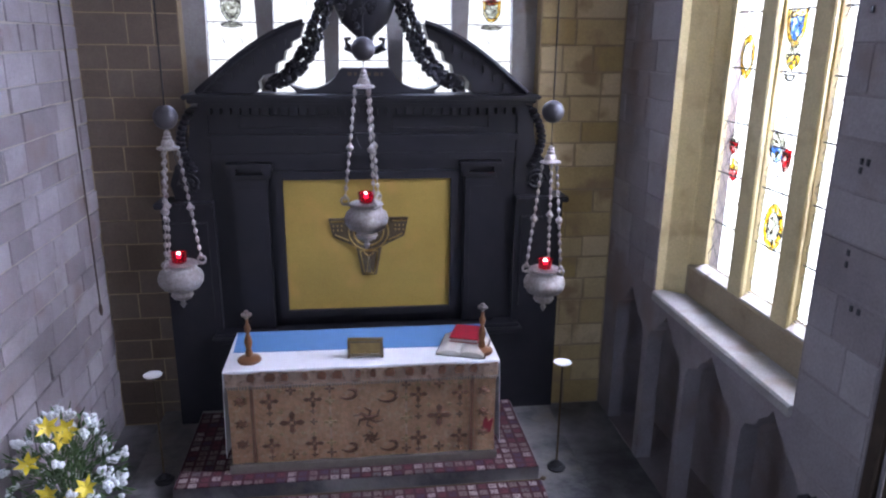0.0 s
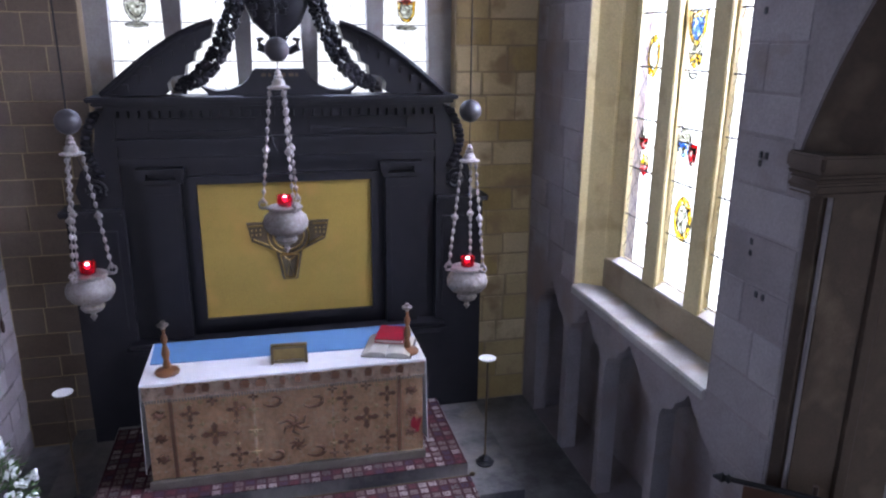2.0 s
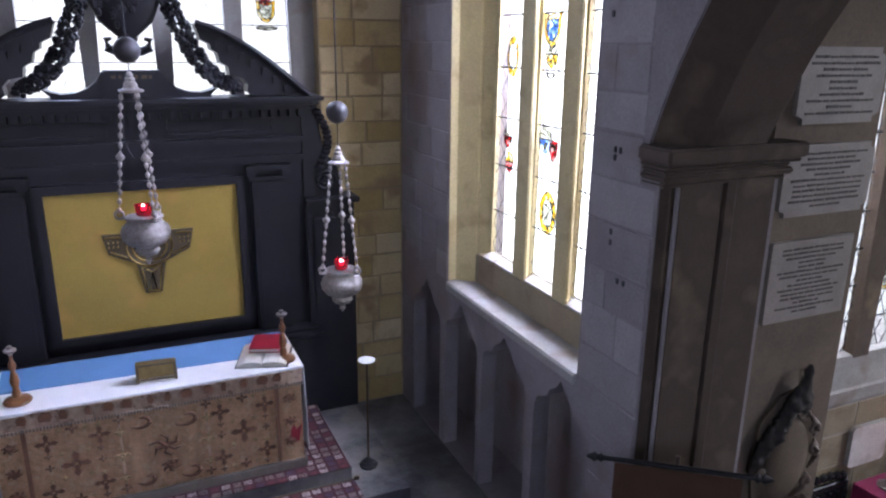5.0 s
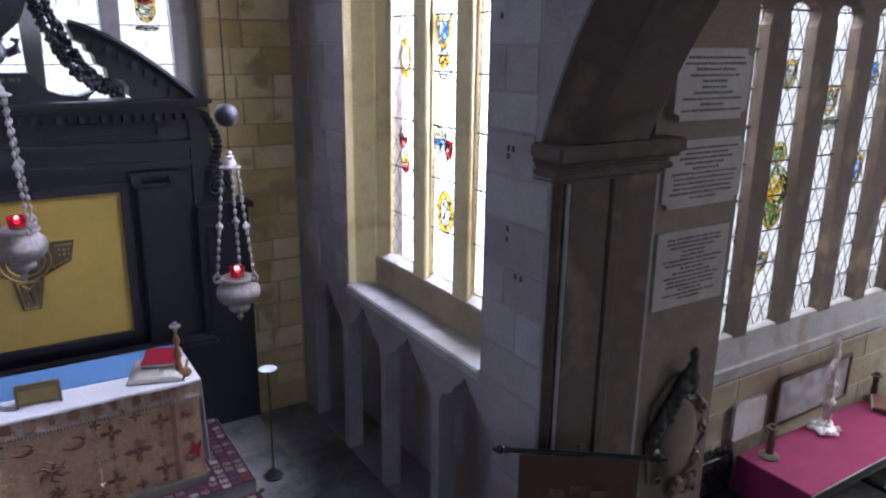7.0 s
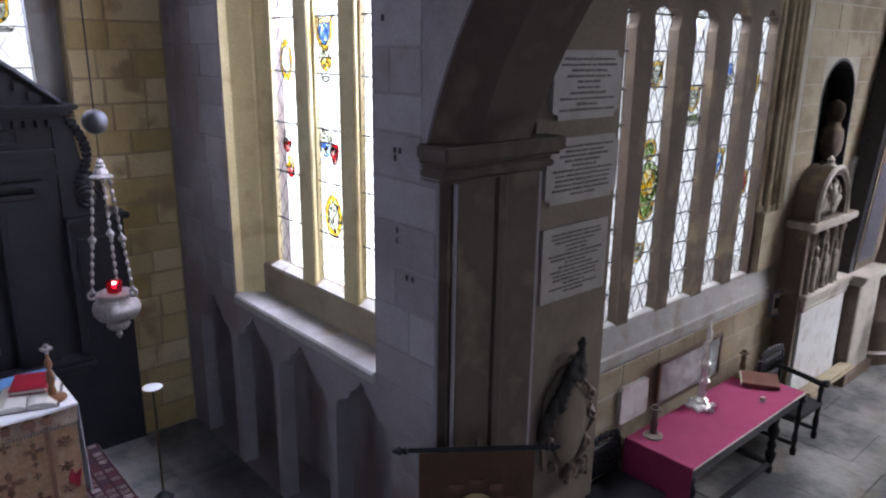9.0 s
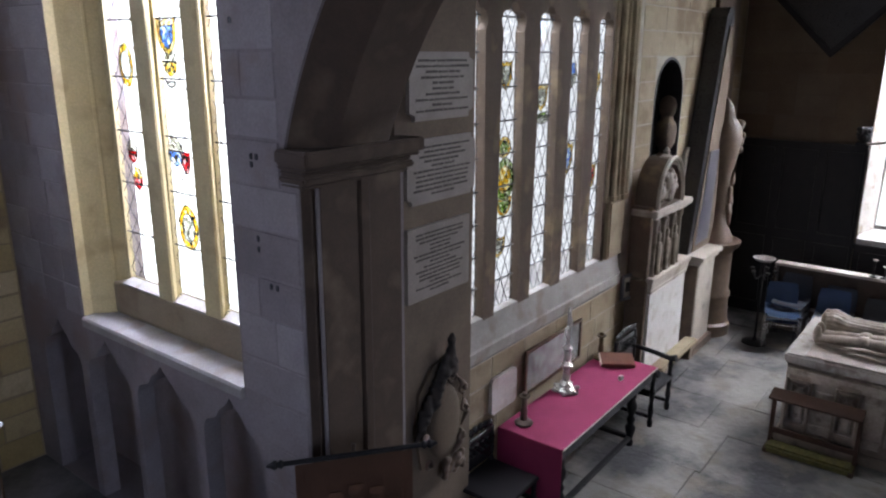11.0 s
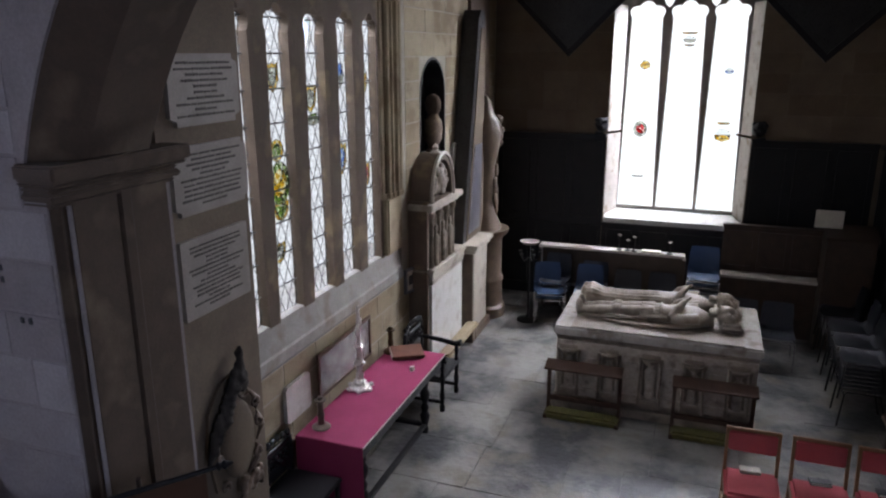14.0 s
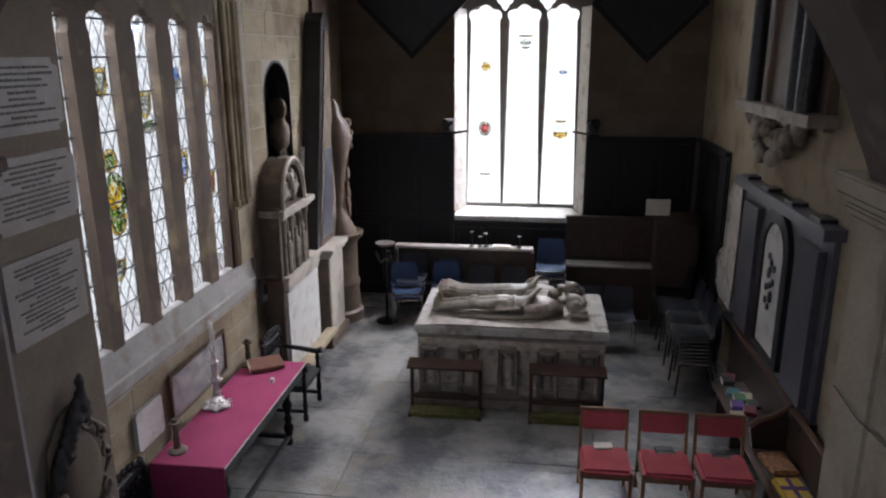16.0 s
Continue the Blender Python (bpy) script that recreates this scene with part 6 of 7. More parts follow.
part("back_slab", box(BM(), (0.28, -0.06, 1.45), (1.30, -0.006, 5.5), 0.01), MARBLE_BROWN, m2, "reddish brown backing")
# low stone ledge along the wall
bn2 = thing("stone_bench", "low worn stone ledge along the wall", "bench", (9.25, 3.04, 0))
part("seat", box(BM(), (-0.72, -0.10, 0.21), (0.66, 0.09, 0.28), 0.02), STONE_CHAPEL, bn2)
for x in (-0.5, 0.5):
    part("support", box(BM(), (x - 0.08, -0.07, 0.0), (x + 0.08, 0.08, 0.21), 0.01), MARBLE_BROWN, bn2)


# -- tomb chest with two recumbent effigies --
tm = thing("tomb_chest", "carved pale stone tomb chest on a plinth", "tomb", (8.84, 0.29, 0.0))
HX, HY = 0.72, 1.16
# front stone lightened in place of light reaching the tomb's front
STONE_TOMB = material("lit_tomb_panel", (0.52, 0.45, 0.38), (0.31, 0.26, 0.215), 0.5, scale=9, fine=40, bump=0.5, stain=(0.20, 0.16, 0.13, 7.0), depth=0.015)
part("plinth", box(box(BM(), (-HX - 0.02, -HY - 0.02, 0.0), (HX + 0.02, HY + 0.02, 0.12), 0.015), (-HX + 0.02, -HY + 0.02, 0.12), (HX - 0.02, HY - 0.02, 0.20), 0.02), ALABASTER, tm)
part("chest", box(BM(), (-HX + 0.08, -HY + 0.08, 0.20), (HX - 0.08, HY - 0.08, 0.92)), ALABASTER, tm)
part("moulding", box(BM(), (-HX + 0.02, -HY + 0.02, 0.88), (HX - 0.02, HY - 0.02, 0.955), 0.02), ALABASTER, tm)
# slab colour raised for the window's reflection at its ends
part("top_slab", box(BM(), (-HX - 0.01, -HY - 0.01, 0.955), (HX + 0.01, HY + 0.01, 1.07), 0.02), material("worn_slab_with_sheen", (0.54, 0.505, 0.455), (0.38, 0.35, 0.31), 0.24, scale=5, fine=50, bump=0.2, stain=(0.26, 0.22, 0.19, 5.0)), tm)
part("relief_slab", box(BM(), (-HX + 0.005, -0.97, 1.071), (HX - 0.02, 0.97, 1.085), 0.006), ALABASTER, tm, "darker carved slab under the effigies")
ys = [-0.95, -0.46, 0.02, 0.50, 0.98]
fT = lambda u, v, w: (-HX + w, u, v)
recess = [rounded(y - 0.085, y + 0.085, 0.28, 0.72) for y in ys] + [rect(a + 0.13, b - 0.13, 0.30, 0.80) for a, b in zip(ys, ys[1:])]
part("front_face", plate(BM(), rect(-HY + 0.03, HY - 0.03, 0.20, 0.90), recess, fT, 0.0, 0.079), STONE_TOMB, tm)
for i, y in enumerate(ys):
    bm = BM()
    loft(bm, [[(-HX + 0.05 + 0.6 * r * math.cos(a * 0.785), y + r * math.sin(a * 0.785), z) for a in range(8)] for z, r in ((0.28, 0.06), (0.40, 0.05), (0.52, 0.06), (0.62, 0.062), (0.66, 0.026), (0.69, 0.038), (0.74, 0.032), (0.76, 0.008))])
    part("weeper", bm, STONE_TOMB, tm, "small worn standing stone form", smooth=True)
    bm = box(BM(), (-HX - 0.035, y - 0.11, 0.80), (-HX + 0.0, y + 0.11, 0.85), 0.01)
    lathe(bm, [(0.075, 0.74), (0.11, 0.78), (0.11, 0.80)], 8, (-HX, y, 0))
    part("canopy", bm, ALABASTER, tm)
    part("pedestal", box(BM(), (-HX - 0.035, y - 0.10, 0.20), (-HX - 0.001, y + 0.10, 0.28), 0.012), ALABASTER, tm)
    for k in (-0.115, 0.115):
        part("colonnette", lathe(BM(), [(0.022, 0.20), (0.024, 0.26), (0.014, 0.30), (0.014, 0.72), (0.022, 0.76), (0.024, 0.80)], 8, (-HX - 0.012, y + k, 0)), ALABASTER, tm, smooth=True)
for a, b in zip(ys, ys[1:]):
    m = (a + b) / 2
    part("panel", plate(BM(), rect(a + 0.132, b - 0.132, 0.302, 0.798), [], fT, 0.03, 0.0785), STONE_TOMB, tm, "paler recessed panel")
    part("shield", plate(BM(), [(m - 0.085, 0.70), (m + 0.085, 0.70), (m + 0.08, 0.54), (m, 0.40), (m - 0.08, 0.54)], [], fT, 0.012, 0.0298), STONE_TOMB, tm, "blank pale stone shield")
for s in (-1, 1):
    for x in (-0.45, 0.0, 0.45):
        part("end_panel", plate(BM(), rect(x - 0.19, x + 0.19, 0.24, 0.86), [pointed(x - 0.15, x + 0.15, 0.28, 0.62, 0.18)], lambda u, v, w: (u, s * (HY - 0.08 + w), v), 0.0, 0.03), ALABASTER, tm)


EFFIGY_STONE = material("polished_worn_alabaster", (0.42, 0.355, 0.29), (0.24, 0.20, 0.16), 0.34, scale=7, fine=40, bump=0.45, stain=(0.17, 0.135, 0.105, 5.0), depth=0.012)


def effigy(x, gown):
    """A worn recumbent stone form lying along y, its head towards -y."""
    bm = BM()
    if gown:
        st = [(0.94, 0.15, 0.20), (0.88, 0.17, 0.23), (0.70, 0.15, 0.17), (0.45, 0.155, 0.17), (0.20, 0.165, 0.19), (0.0, 0.165, 0.21), (-0.18, 0.155, 0.22), (-0.35, 0.19, 0.22), (-0.50, 0.18, 0.19), (-0.58, 0.08, 0.16), (-0.64, 0.065, 0.15)]
    else:
        st = [(0.12, 0.15, 0.17), (0.02, 0.17, 0.20), (-0.12, 0.155, 0.21), (-0.30, 0.19, 0.23), (-0.45, 0.20, 0.21), (-0.53, 0.15, 0.18), (-0.58, 0.075, 0.16), (-0.64, 0.065, 0.15)]
    rings = []
    for i, (y, w, h) in enumerate(st):
        ring = []
        for k in range(24):
            a = 2 * math.pi * k / 24
            r = 1 + (0.05 * math.cos(8 * a) if gown and y > -0.1 else 0.0)
            ring.append((x + w * r * math.cos(a), y, 0.01 + h * 0.5 * (1 + r * math.sin(a))))
        rings.append(ring)
    loft(bm, rings)
    if gown:
        # long folds of the robe, spreading at the hem
        for k in range(7):
            a = radians(25 + k * 22)
            pts = [(x + w * 1.0 * math.cos(a), y, 0.01 + h * 0.5 * (1 + 1.02 * math.sin(a))) for y, w, h in st[0:6]]
            tube(bm, pts, [0.030, 0.024, 0.018, 0.016, 0.014, 0.008], 7)
        for s in (-1, 1):
            blob(bm, (x + s * 0.07, 0.96, 0.15), (0.05, 0.05, 0.09), 10, 7)
    else:
        for s in (-1, 1):
            tube(bm, [(x + s * 0.075, 0.93, 0.075), (x + s * 0.075, 0.72, 0.10), (x + s * 0.075, 0.50, 0.125), (x + s * 0.08, 0.25, 0.13), (x + s * 0.085, 0.05, 0.14)], [0.042, 0.062, 0.055, 0.075, 0.085], 12)
            blob(bm, (x + s * 0.08, 0.95, 0.12), (0.042, 0.05, 0.11), 10, 7)
            blob(bm, (x + s * 0.077, 0.50, 0.15), (0.062, 0.06, 0.055), 10, 7)
            tube(bm, [(x + s * 0.075 + 0.075 * math.cos(q), 0.46, 0.125 + 0.075 * math.sin(q)) for q in (0, 0.8, 1.6, 2.4, 3.1)], 0.012, 5)
        # pleated skirt and belt
        for k in range(9):
            a = radians(8 + k * 20.5)
            tube(bm, [(x + 0.165 * math.cos(a), -0.02, 0.11 + 0.10 * math.sin(a)), (x + 0.19 * math.cos(a), 0.20, 0.10 + 0.105 * math.sin(a))], [0.014, 0.026], 6)
        tube(bm, [(x + 0.175 * math.cos(q * 0.35), -0.03, 0.11 + 0.112 * math.sin(q * 0.35)) for q in range(10)], 0.018, 6)
        # sword along the thigh
        tube(bm, [(x - 0.19, -0.10, 0.13), (x - 0.20, 0.30, 0.09), (x - 0.17, 0.80, 0.05)], [0.022, 0.018, 0.012], 6)
    for s in (-1, 1):
        # bent arms with joined palms
        tube(bm, [(x + s * 0.19, -0.46, 0.16), (x + s * 0.215, -0.30, 0.14), (x + s * 0.20, -0.16, 0.13)], [0.065, 0.06, 0.052], 10)
        tube(bm, [(x + s * 0.20, -0.16, 0.14), (x + s * 0.11, -0.22, 0.24), (x + s * 0.025, -0.29, 0.30)], [0.052, 0.046, 0.034], 10)
        tube(bm, [(x + s * 0.018, -0.28, 0.29), (x + s * 0.014, -0.36, 0.36)], [0.026, 0.012], 8)
    blob(bm, (x, -0.76, 0.20), (0.082, 0.115, 0.09), 14, 10)
    blob(bm, (x, -0.70, 0.275), (0.022, 0.03, 0.022), 8, 6)
    for i in range(14):
        a = i * 0.45
        blob(bm, (x + 0.092 * math.cos(a), -0.79 + 0.10 * math.sin(a), 0.16 + 0.02 * math.sin(i * 2.1)), (0.036, 0.045, 0.055), 8, 6)
    blob(bm, (x, -0.615, 0.205), (0.085, 0.05, 0.04), 12, 7)
    box(bm, (x - 0.20, -0.98, 0.012), (x + 0.20, -0.68, 0.115), 0.045)
    # mantle folds spread on the slab
    for i in range(6):
        u = -0.18 - 0.012 * i
        tube(bm, [(x + u + 0.05, -0.52 + 0.04 * i, 0.07), (x + u - 0.02, -0.32 + 0.05 * i, 0.035), (x + u - 0.03, -0.05 + 0.06 * i, 0.03), (x + u + 0.02, 0.22 + 0.09 * i, 0.03)], [0.03, 0.022, 0.02, 0.012], 7)
    return bm


for x, gown, lab in ((-0.20, False, "worn stone effigy lying on the tomb"), (0.30, True, "worn stone effigy in a long robe on the tomb")):
    ob = tagged(part("effigy", effigy(x, gown), EFFIGY_STONE, smooth=True), lab, "statue")
    ob.location = (8.84, 0.29, 1.078)
    rm = ob.modifiers.new("smooth_stone", "REMESH")
    rm.mode, rm.voxel_size, rm.use_smooth_shade = "VOXEL", 0.011, True
    sm = ob.modifiers.new("worn", "SMOOTH")
    sm.factor, sm.iterations = 0.4, 2


def kneeler(y):
    k = thing("prayer_desk", "low brown wooden prayer desk before the tomb", "kneeler", (7.99, y, 0), group="prayer desks at the tomb")
    part("top_board", box(BM(), (-0.10, -0.45, 0.66), (0.12, 0.45, 0.69), 0.006, pose(0, 0, 0, 0, -10, 0)), OAK_MATT, k)
    part("front_rail", box(BM(), (-0.03, -0.44, 0.58), (0.0, 0.44, 0.66), 0.005), OAK_MATT, k)
    for s in (-1, 1):
        part("leg", box(BM(), (-0.03, s * 0.42 - 0.02, 0.0), (0.02, s * 0.42 + 0.02, 0.66), 0.004), OAK_MATT, k)
        part("foot", box(BM(), (-0.22, s * 0.42 - 0.025, 0.0), (0.08, s * 0.42 + 0.025, 0.05), 0.005), OAK_MATT, k)
    part("stretcher", box(BM(), (-0.02, -0.42, 0.16), (0.01, 0.42, 0.22), 0.004), OAK_MATT, k)
    h = thing("hassock", "long olive woollen kneeling cushion on the floor", "cushion", (7.87, y, 0), group="cushions at the tomb")
    part("cushion", box(BM(), (-0.10, -0.43, 0.0), (0.10, 0.43, 0.09), 0.025), GREEN_MOSS, h)


kneeler(1.05)
kneeler(-0.40)


# -- red upholstered chairs --
def red_chair(x, y, rz):
    c = thing("upholstered_chair", "beech chair with red upholstered seat and back", "chair", (x, y, 0), rz, group="row of red chairs")
    for sy in (-0.225, 0.225):
        part("back_leg", loft(BM(), [[(a + dx, sy + dy, z) for dx, dy in ((-0.016, -0.014), (0.016, -0.014), (0.016, 0.014), (-0.016, 0.014))] for a, z in ((-0.27, 0.0), (-0.21, 0.42), (-0.28, 0.86))]), BEECH, c)
        part("front_leg", box(BM(), (0.19, sy - 0.016, 0.0), (0.225, sy + 0.016, 0.44), 0.005), BEECH, c)
        part("side_rail", box(box(BM(), (-0.20, sy - 0.012, 0.36), (0.19, sy + 0.012, 0.41), 0.004), (-0.23, sy - 0.01, 0.16), (0.19, sy + 0.01, 0.19), 0.003), BEECH, c)
    part("seat", box(BM(), (-0.22, -0.235, 0.41), (0.25, 0.235, 0.475), 0.028), RED_FABRIC, c, "red fabric seat", smooth=True)
    part("front_rail", box(BM(), (0.195, -0.21, 0.36), (0.22, 0.21, 0.41), 0.004), BEECH, c)
    tl = pose(-0.245, 0, 0.64, 0, -9, 0)
    part("backrest", box(BM(), (-0.018, -0.212, 0.0), (0.022, 0.212, 0.19), 0.014, tl), RED_FABRIC, c, "red fabric back pad", smooth=True)
    part("top_rail", box(BM(), (-0.018, -0.24, 0.19), (0.02, 0.24, 0.225), 0.008, tl), BEECH, c)
    return c


for y in (-0.715, -1.285, -1.82):
    red_chair(6.36, y, 180)
for y, mat, lab in ((-0.71, PAPER, "pale service booklet lying on a chair seat"), (-1.30, MARBLE_BLACK, "black hymn book lying on a chair seat"), (-1.84, MARBLE_BLACK, "black hymn book lying on a chair seat")):
    b = thing("hymn_book", lab, "book", (6.54, y, 0.476), rz=4, group="books on the red chairs")
    part("cover", box(BM(), (-0.05, -0.09, 0.0), (0.05, 0.09, 0.028), 0.004), mat, b)
    part("pages", box(BM(), (-0.053, -0.083, 0.005), (0.045, 0.083, 0.023)), PAPER, b)


# -- moulded plastic chairs --
def shell_chair(x, y, rz, z=0.0, mat=None, legs=True, label="blue moulded plastic stacking chair", group="plastic chairs", steel=None):
    c = thing("stacking_chair", label, "chair", (x, y, z), rz, group=group)
    n = 9
    prof = [(0.24, 0.435), (0.20, 0.45), (0.0, 0.435), (-0.16, 0.43), (-0.21, 0.47), (-0.235, 0.56), (-0.26, 0.70), (-0.285, 0.82)]
    rows = []
    bm = BM()
    for i, (px, pz) in enumerate(prof):
        half = 0.225 if i < 5 else 0.215 - 0.02 * (i == 7)
        rows.append([bm.verts.new((px + (0.03 * abs(j / (n - 1) * 2 - 1) ** 2 if i > 4 else 0), half * (j / (n - 1) * 2 - 1), pz + (0.03 * abs(j / (n - 1) * 2 - 1) ** 3 if i < 5 else 0))) for j in range(n)])
    for a, b in zip(rows, rows[1:]):
        for j in range(n - 1):
            bm.faces.new((a[j], a[j + 1], b[j + 1], b[j]))
    bmesh.ops.solidify(bm, geom=bm.faces[:], thickness=0.008)
    part("shell", bm, mat or BLUE_PLASTIC, c, smooth=True)
    if legs:
        for s in (-1, 1):
            bm = tube(BM(), [(0.27, s * 0.232, 0.0), (0.236, s * 0.226, 0.405), (0.20, s * 0.21, 0.424), (-0.14, s * 0.20, 0.415), (-0.25, s * 0.232, 0.0)], 0.011, 7)
            if s > 0:
                tube(bm, [(0.243, -0.226, 0.404), (0.243, 0.226, 0.404)], 0.011, 7)
            part("leg_frame", bm, steel or CHROME, c, "steel tube legs", smooth=True)
    return c


for x, y, rz in ((11.08, 2.12, 196), (11.16, 1.48, 184)):
    for k in range(2):
        shell_chair(x, y, rz, 0.09 * k)
for y, rz, n in ((2.06, 178, 3), (1.46, 176, 2)):
    for k in range(n):
        shell_chair(11.36, y, rz, 0.088 * k, DARK_PLASTIC, label="dark moulded plastic stacking chair against the pew")
for y in (0.91, 0.37):
    shell_chair(11.36, y, 180, 0.0, DARK_PLASTIC, label="dark moulded plastic chair behind the tomb")
for k in range(8):
    shell_chair(10.88, -0.22, 180, 0.088 * k, DARK_PLASTIC if k < 6 else BLUE_PLASTIC, label="blue plastic chair on top of a stack")
for x, y in ((10.45, -1.25), (10.45, -0.78)):
    shell_chair(x, y, 178, 0.0, DARK_PLASTIC, label="dark moulded plastic chair behind the tomb")
# tall stacks by the west wall
for x, y, n in ((8.98, -2.08, 8), (9.48, -2.09, 8), (10.0, -2.10, 8), (10.9, -2.12, 6)):
    for k in range(n):
        c = shell_chair(x + 0.005 * k, y + 0.004 * k, 90, 0.048 * k, STACK_PLASTIC, legs=k in (0, n - 1), label="dark plastic chair in a stack by the wall", group="stacked chairs by the wall", steel=IRON)
        # chrome tubes added to give the seat lips their glint
        for s in (-1, 1):
            part("side_rail", tube(BM(), [(0.262, s * 0.15, 0.434), (0.262, s * 0.205, 0.438), (0.225, s * 0.236, 0.452), (-0.12, s * 0.236, 0.452)], 0.0085, 6), CHROME, c, "added bright rail for the glint on the seat edge", smooth=True)

# -- pews, shelf and desk under the far window --
pw = thing("pew", "long dark oak pew, its top edge pale with window sheen", "pew", (11.78, 1.0, 0))
part("back", box(BM(), (-0.03, -0.92, 0.0), (0.03, 1.40, 1.07), 0.008), OAK_DARK, pw)
# pale colour carries the far window's sheen on the oak
part("top_rail", box(BM(), (-0.13, -0.94, 1.07), (0.09, 1.42, 1.11), 0.01), material("pale_sheen_oak", (0.55, 0.52, 0.48), (0.42, 0.38, 0.34), 0.2, scale=6, fine=50, bump=0.1), pw, "polished top edge, pale for the window's reflection")
part("seat", box(BM(), (-0.20, -0.92, 0.42), (-0.031, 1.40, 0.46), 0.008), OAK_DARK, pw)
for y in (-0.93, 1.39):
    part("end_panel", box(BM(), (-0.20, y - 0.025, 0.0), (0.06, y + 0.025, 1.069), 0.015), OAK_DARK, pw)
pw = thing("pew", "dark oak pew with high panelled back", "pew", (11.55, -1.5, 0))
part("back", box(BM(), (0.30, -0.95, 0.0), (0.36, 1.02, 1.62), 0.008), OAK_DARK, pw)
part("cap_rail", box(BM(), (0.27, -0.97, 1.62), (0.39, 1.04, 1.66), 0.008), OAK_DARK, pw)
for k in range(4):
    y = -0.90 + k * 0.48
    part("back_panel", plate(BM(), rect(y, y + 0.44, 0.95, 1.56), [rect(y + 0.05, y + 0.39, 1.0, 1.51)], lambda u, v, w: (0.30 + w, u, v), -0.015, -0.001), OAK_DARK, pw)
# same pale oak: the bright reflection is in its colour
part("book_shelf", box(BM(), (-0.12, -0.95, 0.90), (0.18, 1.02, 0.94), 0.008), bpy.data.materials["pale_sheen_oak"], pw, "pale worn book shelf")
part("front", box(BM(), (-0.06, -0.95, 0.0), (-0.02, 1.02, 0.90), 0.006), OAK_DARK, pw)
part("seat", box(BM(), (-0.02, -0.95, 0.42), (0.299, 1.02, 0.46), 0.006), OAK_DARK, pw)
ds = thing("reading_desk", "dark oak reading desk with a paper on its slope", "desk", (11.35, -2.18, 0))
part("body", box(BM(), (-0.18, -0.30, 0.0), (0.25, 0.34, 1.68), 0.01), OAK_DARK, ds)
part("slope", box(BM(), (-0.25, -0.33, 0.0), (0.25, 0.37, 0.03), 0.006, pose(0, 0, 1.74, 0, -14, 0)), OAK_DARK, ds)
tagged(part("notice", box(BM(), (11.42, -2.05, 1.79), (11.43, -1.68, 2.05), 0.002, None), PAPER), "white paper notice standing on the desk", "paper")
# silver dish on a stand and small things by the window
bs = thing("bowl_stand", "dark iron stand with a silver dish", "stand", (10.95, 2.42, 0))
part("foot", lathe(BM(), [(0.18, 0), (0.18, 0.02), (0.04, 0.05), (0.02, 0.1)], 16), IRON, bs, smooth=True)
part("pole", tube(BM(), [(0, 0, 0.08), (0, 0, 1.30)], 0.018, 8), IRON, bs, smooth=True)
part("dish", lathe(BM(), [(0.03, 1.28), (0.12, 1.30), (0.16, 1.34), (0.15, 1.335), (0.10, 1.31), (0.02, 1.305)], 22), SILVER, bs, "silver dish", smooth=True)
bm = BM()
for k in range(5):
    a = k * 1.257
    tube(bm, [(0, 0, 1.08), (0.12 * math.cos(a), 0.12 * math.sin(a), 1.02), (0.17 * math.cos(a), 0.17 * math.sin(a), 1.12)], 0.012, 6)
    lathe(bm, [(0.01, 1.12), (0.035, 1.14), (0.03, 1.16)], 10, (0.17 * math.cos(a), 0.17 * math.sin(a), 0))
part("branch", bm, IRON, bs, smooth=True)
for y, h in ((1.10, 0.24), (0.96, 0.16), (0.86, 0.22), (0.30, 0.18)):
    c = thing("candlestick", "small dark metal candlestick on the pew ledge", "candlestick", (11.74, y, 1.11), group="candlesticks on the pew")
    part("foot", lathe(BM(), [(0.05, 0), (0.05, 0.012), (0.015, 0.03), (0.012, h)], 12), IRON, c, smooth=True)
    part("cup", lathe(BM(), [(0.012, h), (0.035, h + 0.01), (0.035, h + 0.02), (0.01, h + 0.025)], 12), SILVER, c, smooth=True)
tagged(part("paper_pile", box(BM(), (11.68, 0.44, 1.112), (11.82, 0.74, 1.14), 0.004), PAPER), "pile of white papers on the pew ledge", "papers")


# -- dark panelling --
def panelling(name, f, u0, u1, v1, step):
    p = thing(name, "dark oak wall panelling with a moulded cap", "panelling", kind="structure")
    part("backing", plate(BM(), rect(u0, u1, 0.0, v1 - 0.06), [], f, -0.03, -0.006), OAK_BLACK, p)
    n = max(1, round((u1 - u0) / step))
    s = (u1 - u0) / n
    rows = [(0.16, v1 * 0.46), (v1 * 0.50, v1 - 0.12)] if v1 > 2 else [(0.16, v1 - 0.12)]
    for i in range(n):
        for a, b in rows:
            x0, x1 = u0 + s * i + 0.05, u0 + s * (i + 1) - 0.05
            part("panel", plate(BM(), rect(x0, x1, a, b), [rect(x0 + 0.04, x1 - 0.04, a + 0.04, b - 0.04)], f, -0.05, -0.031), OAK_BLACK, p)
    part("cap", plate(BM(), rect(u0, u1, v1 - 0.06, v1), [], f, -0.09, -0.006), OAK_BLACK, p)
    return p


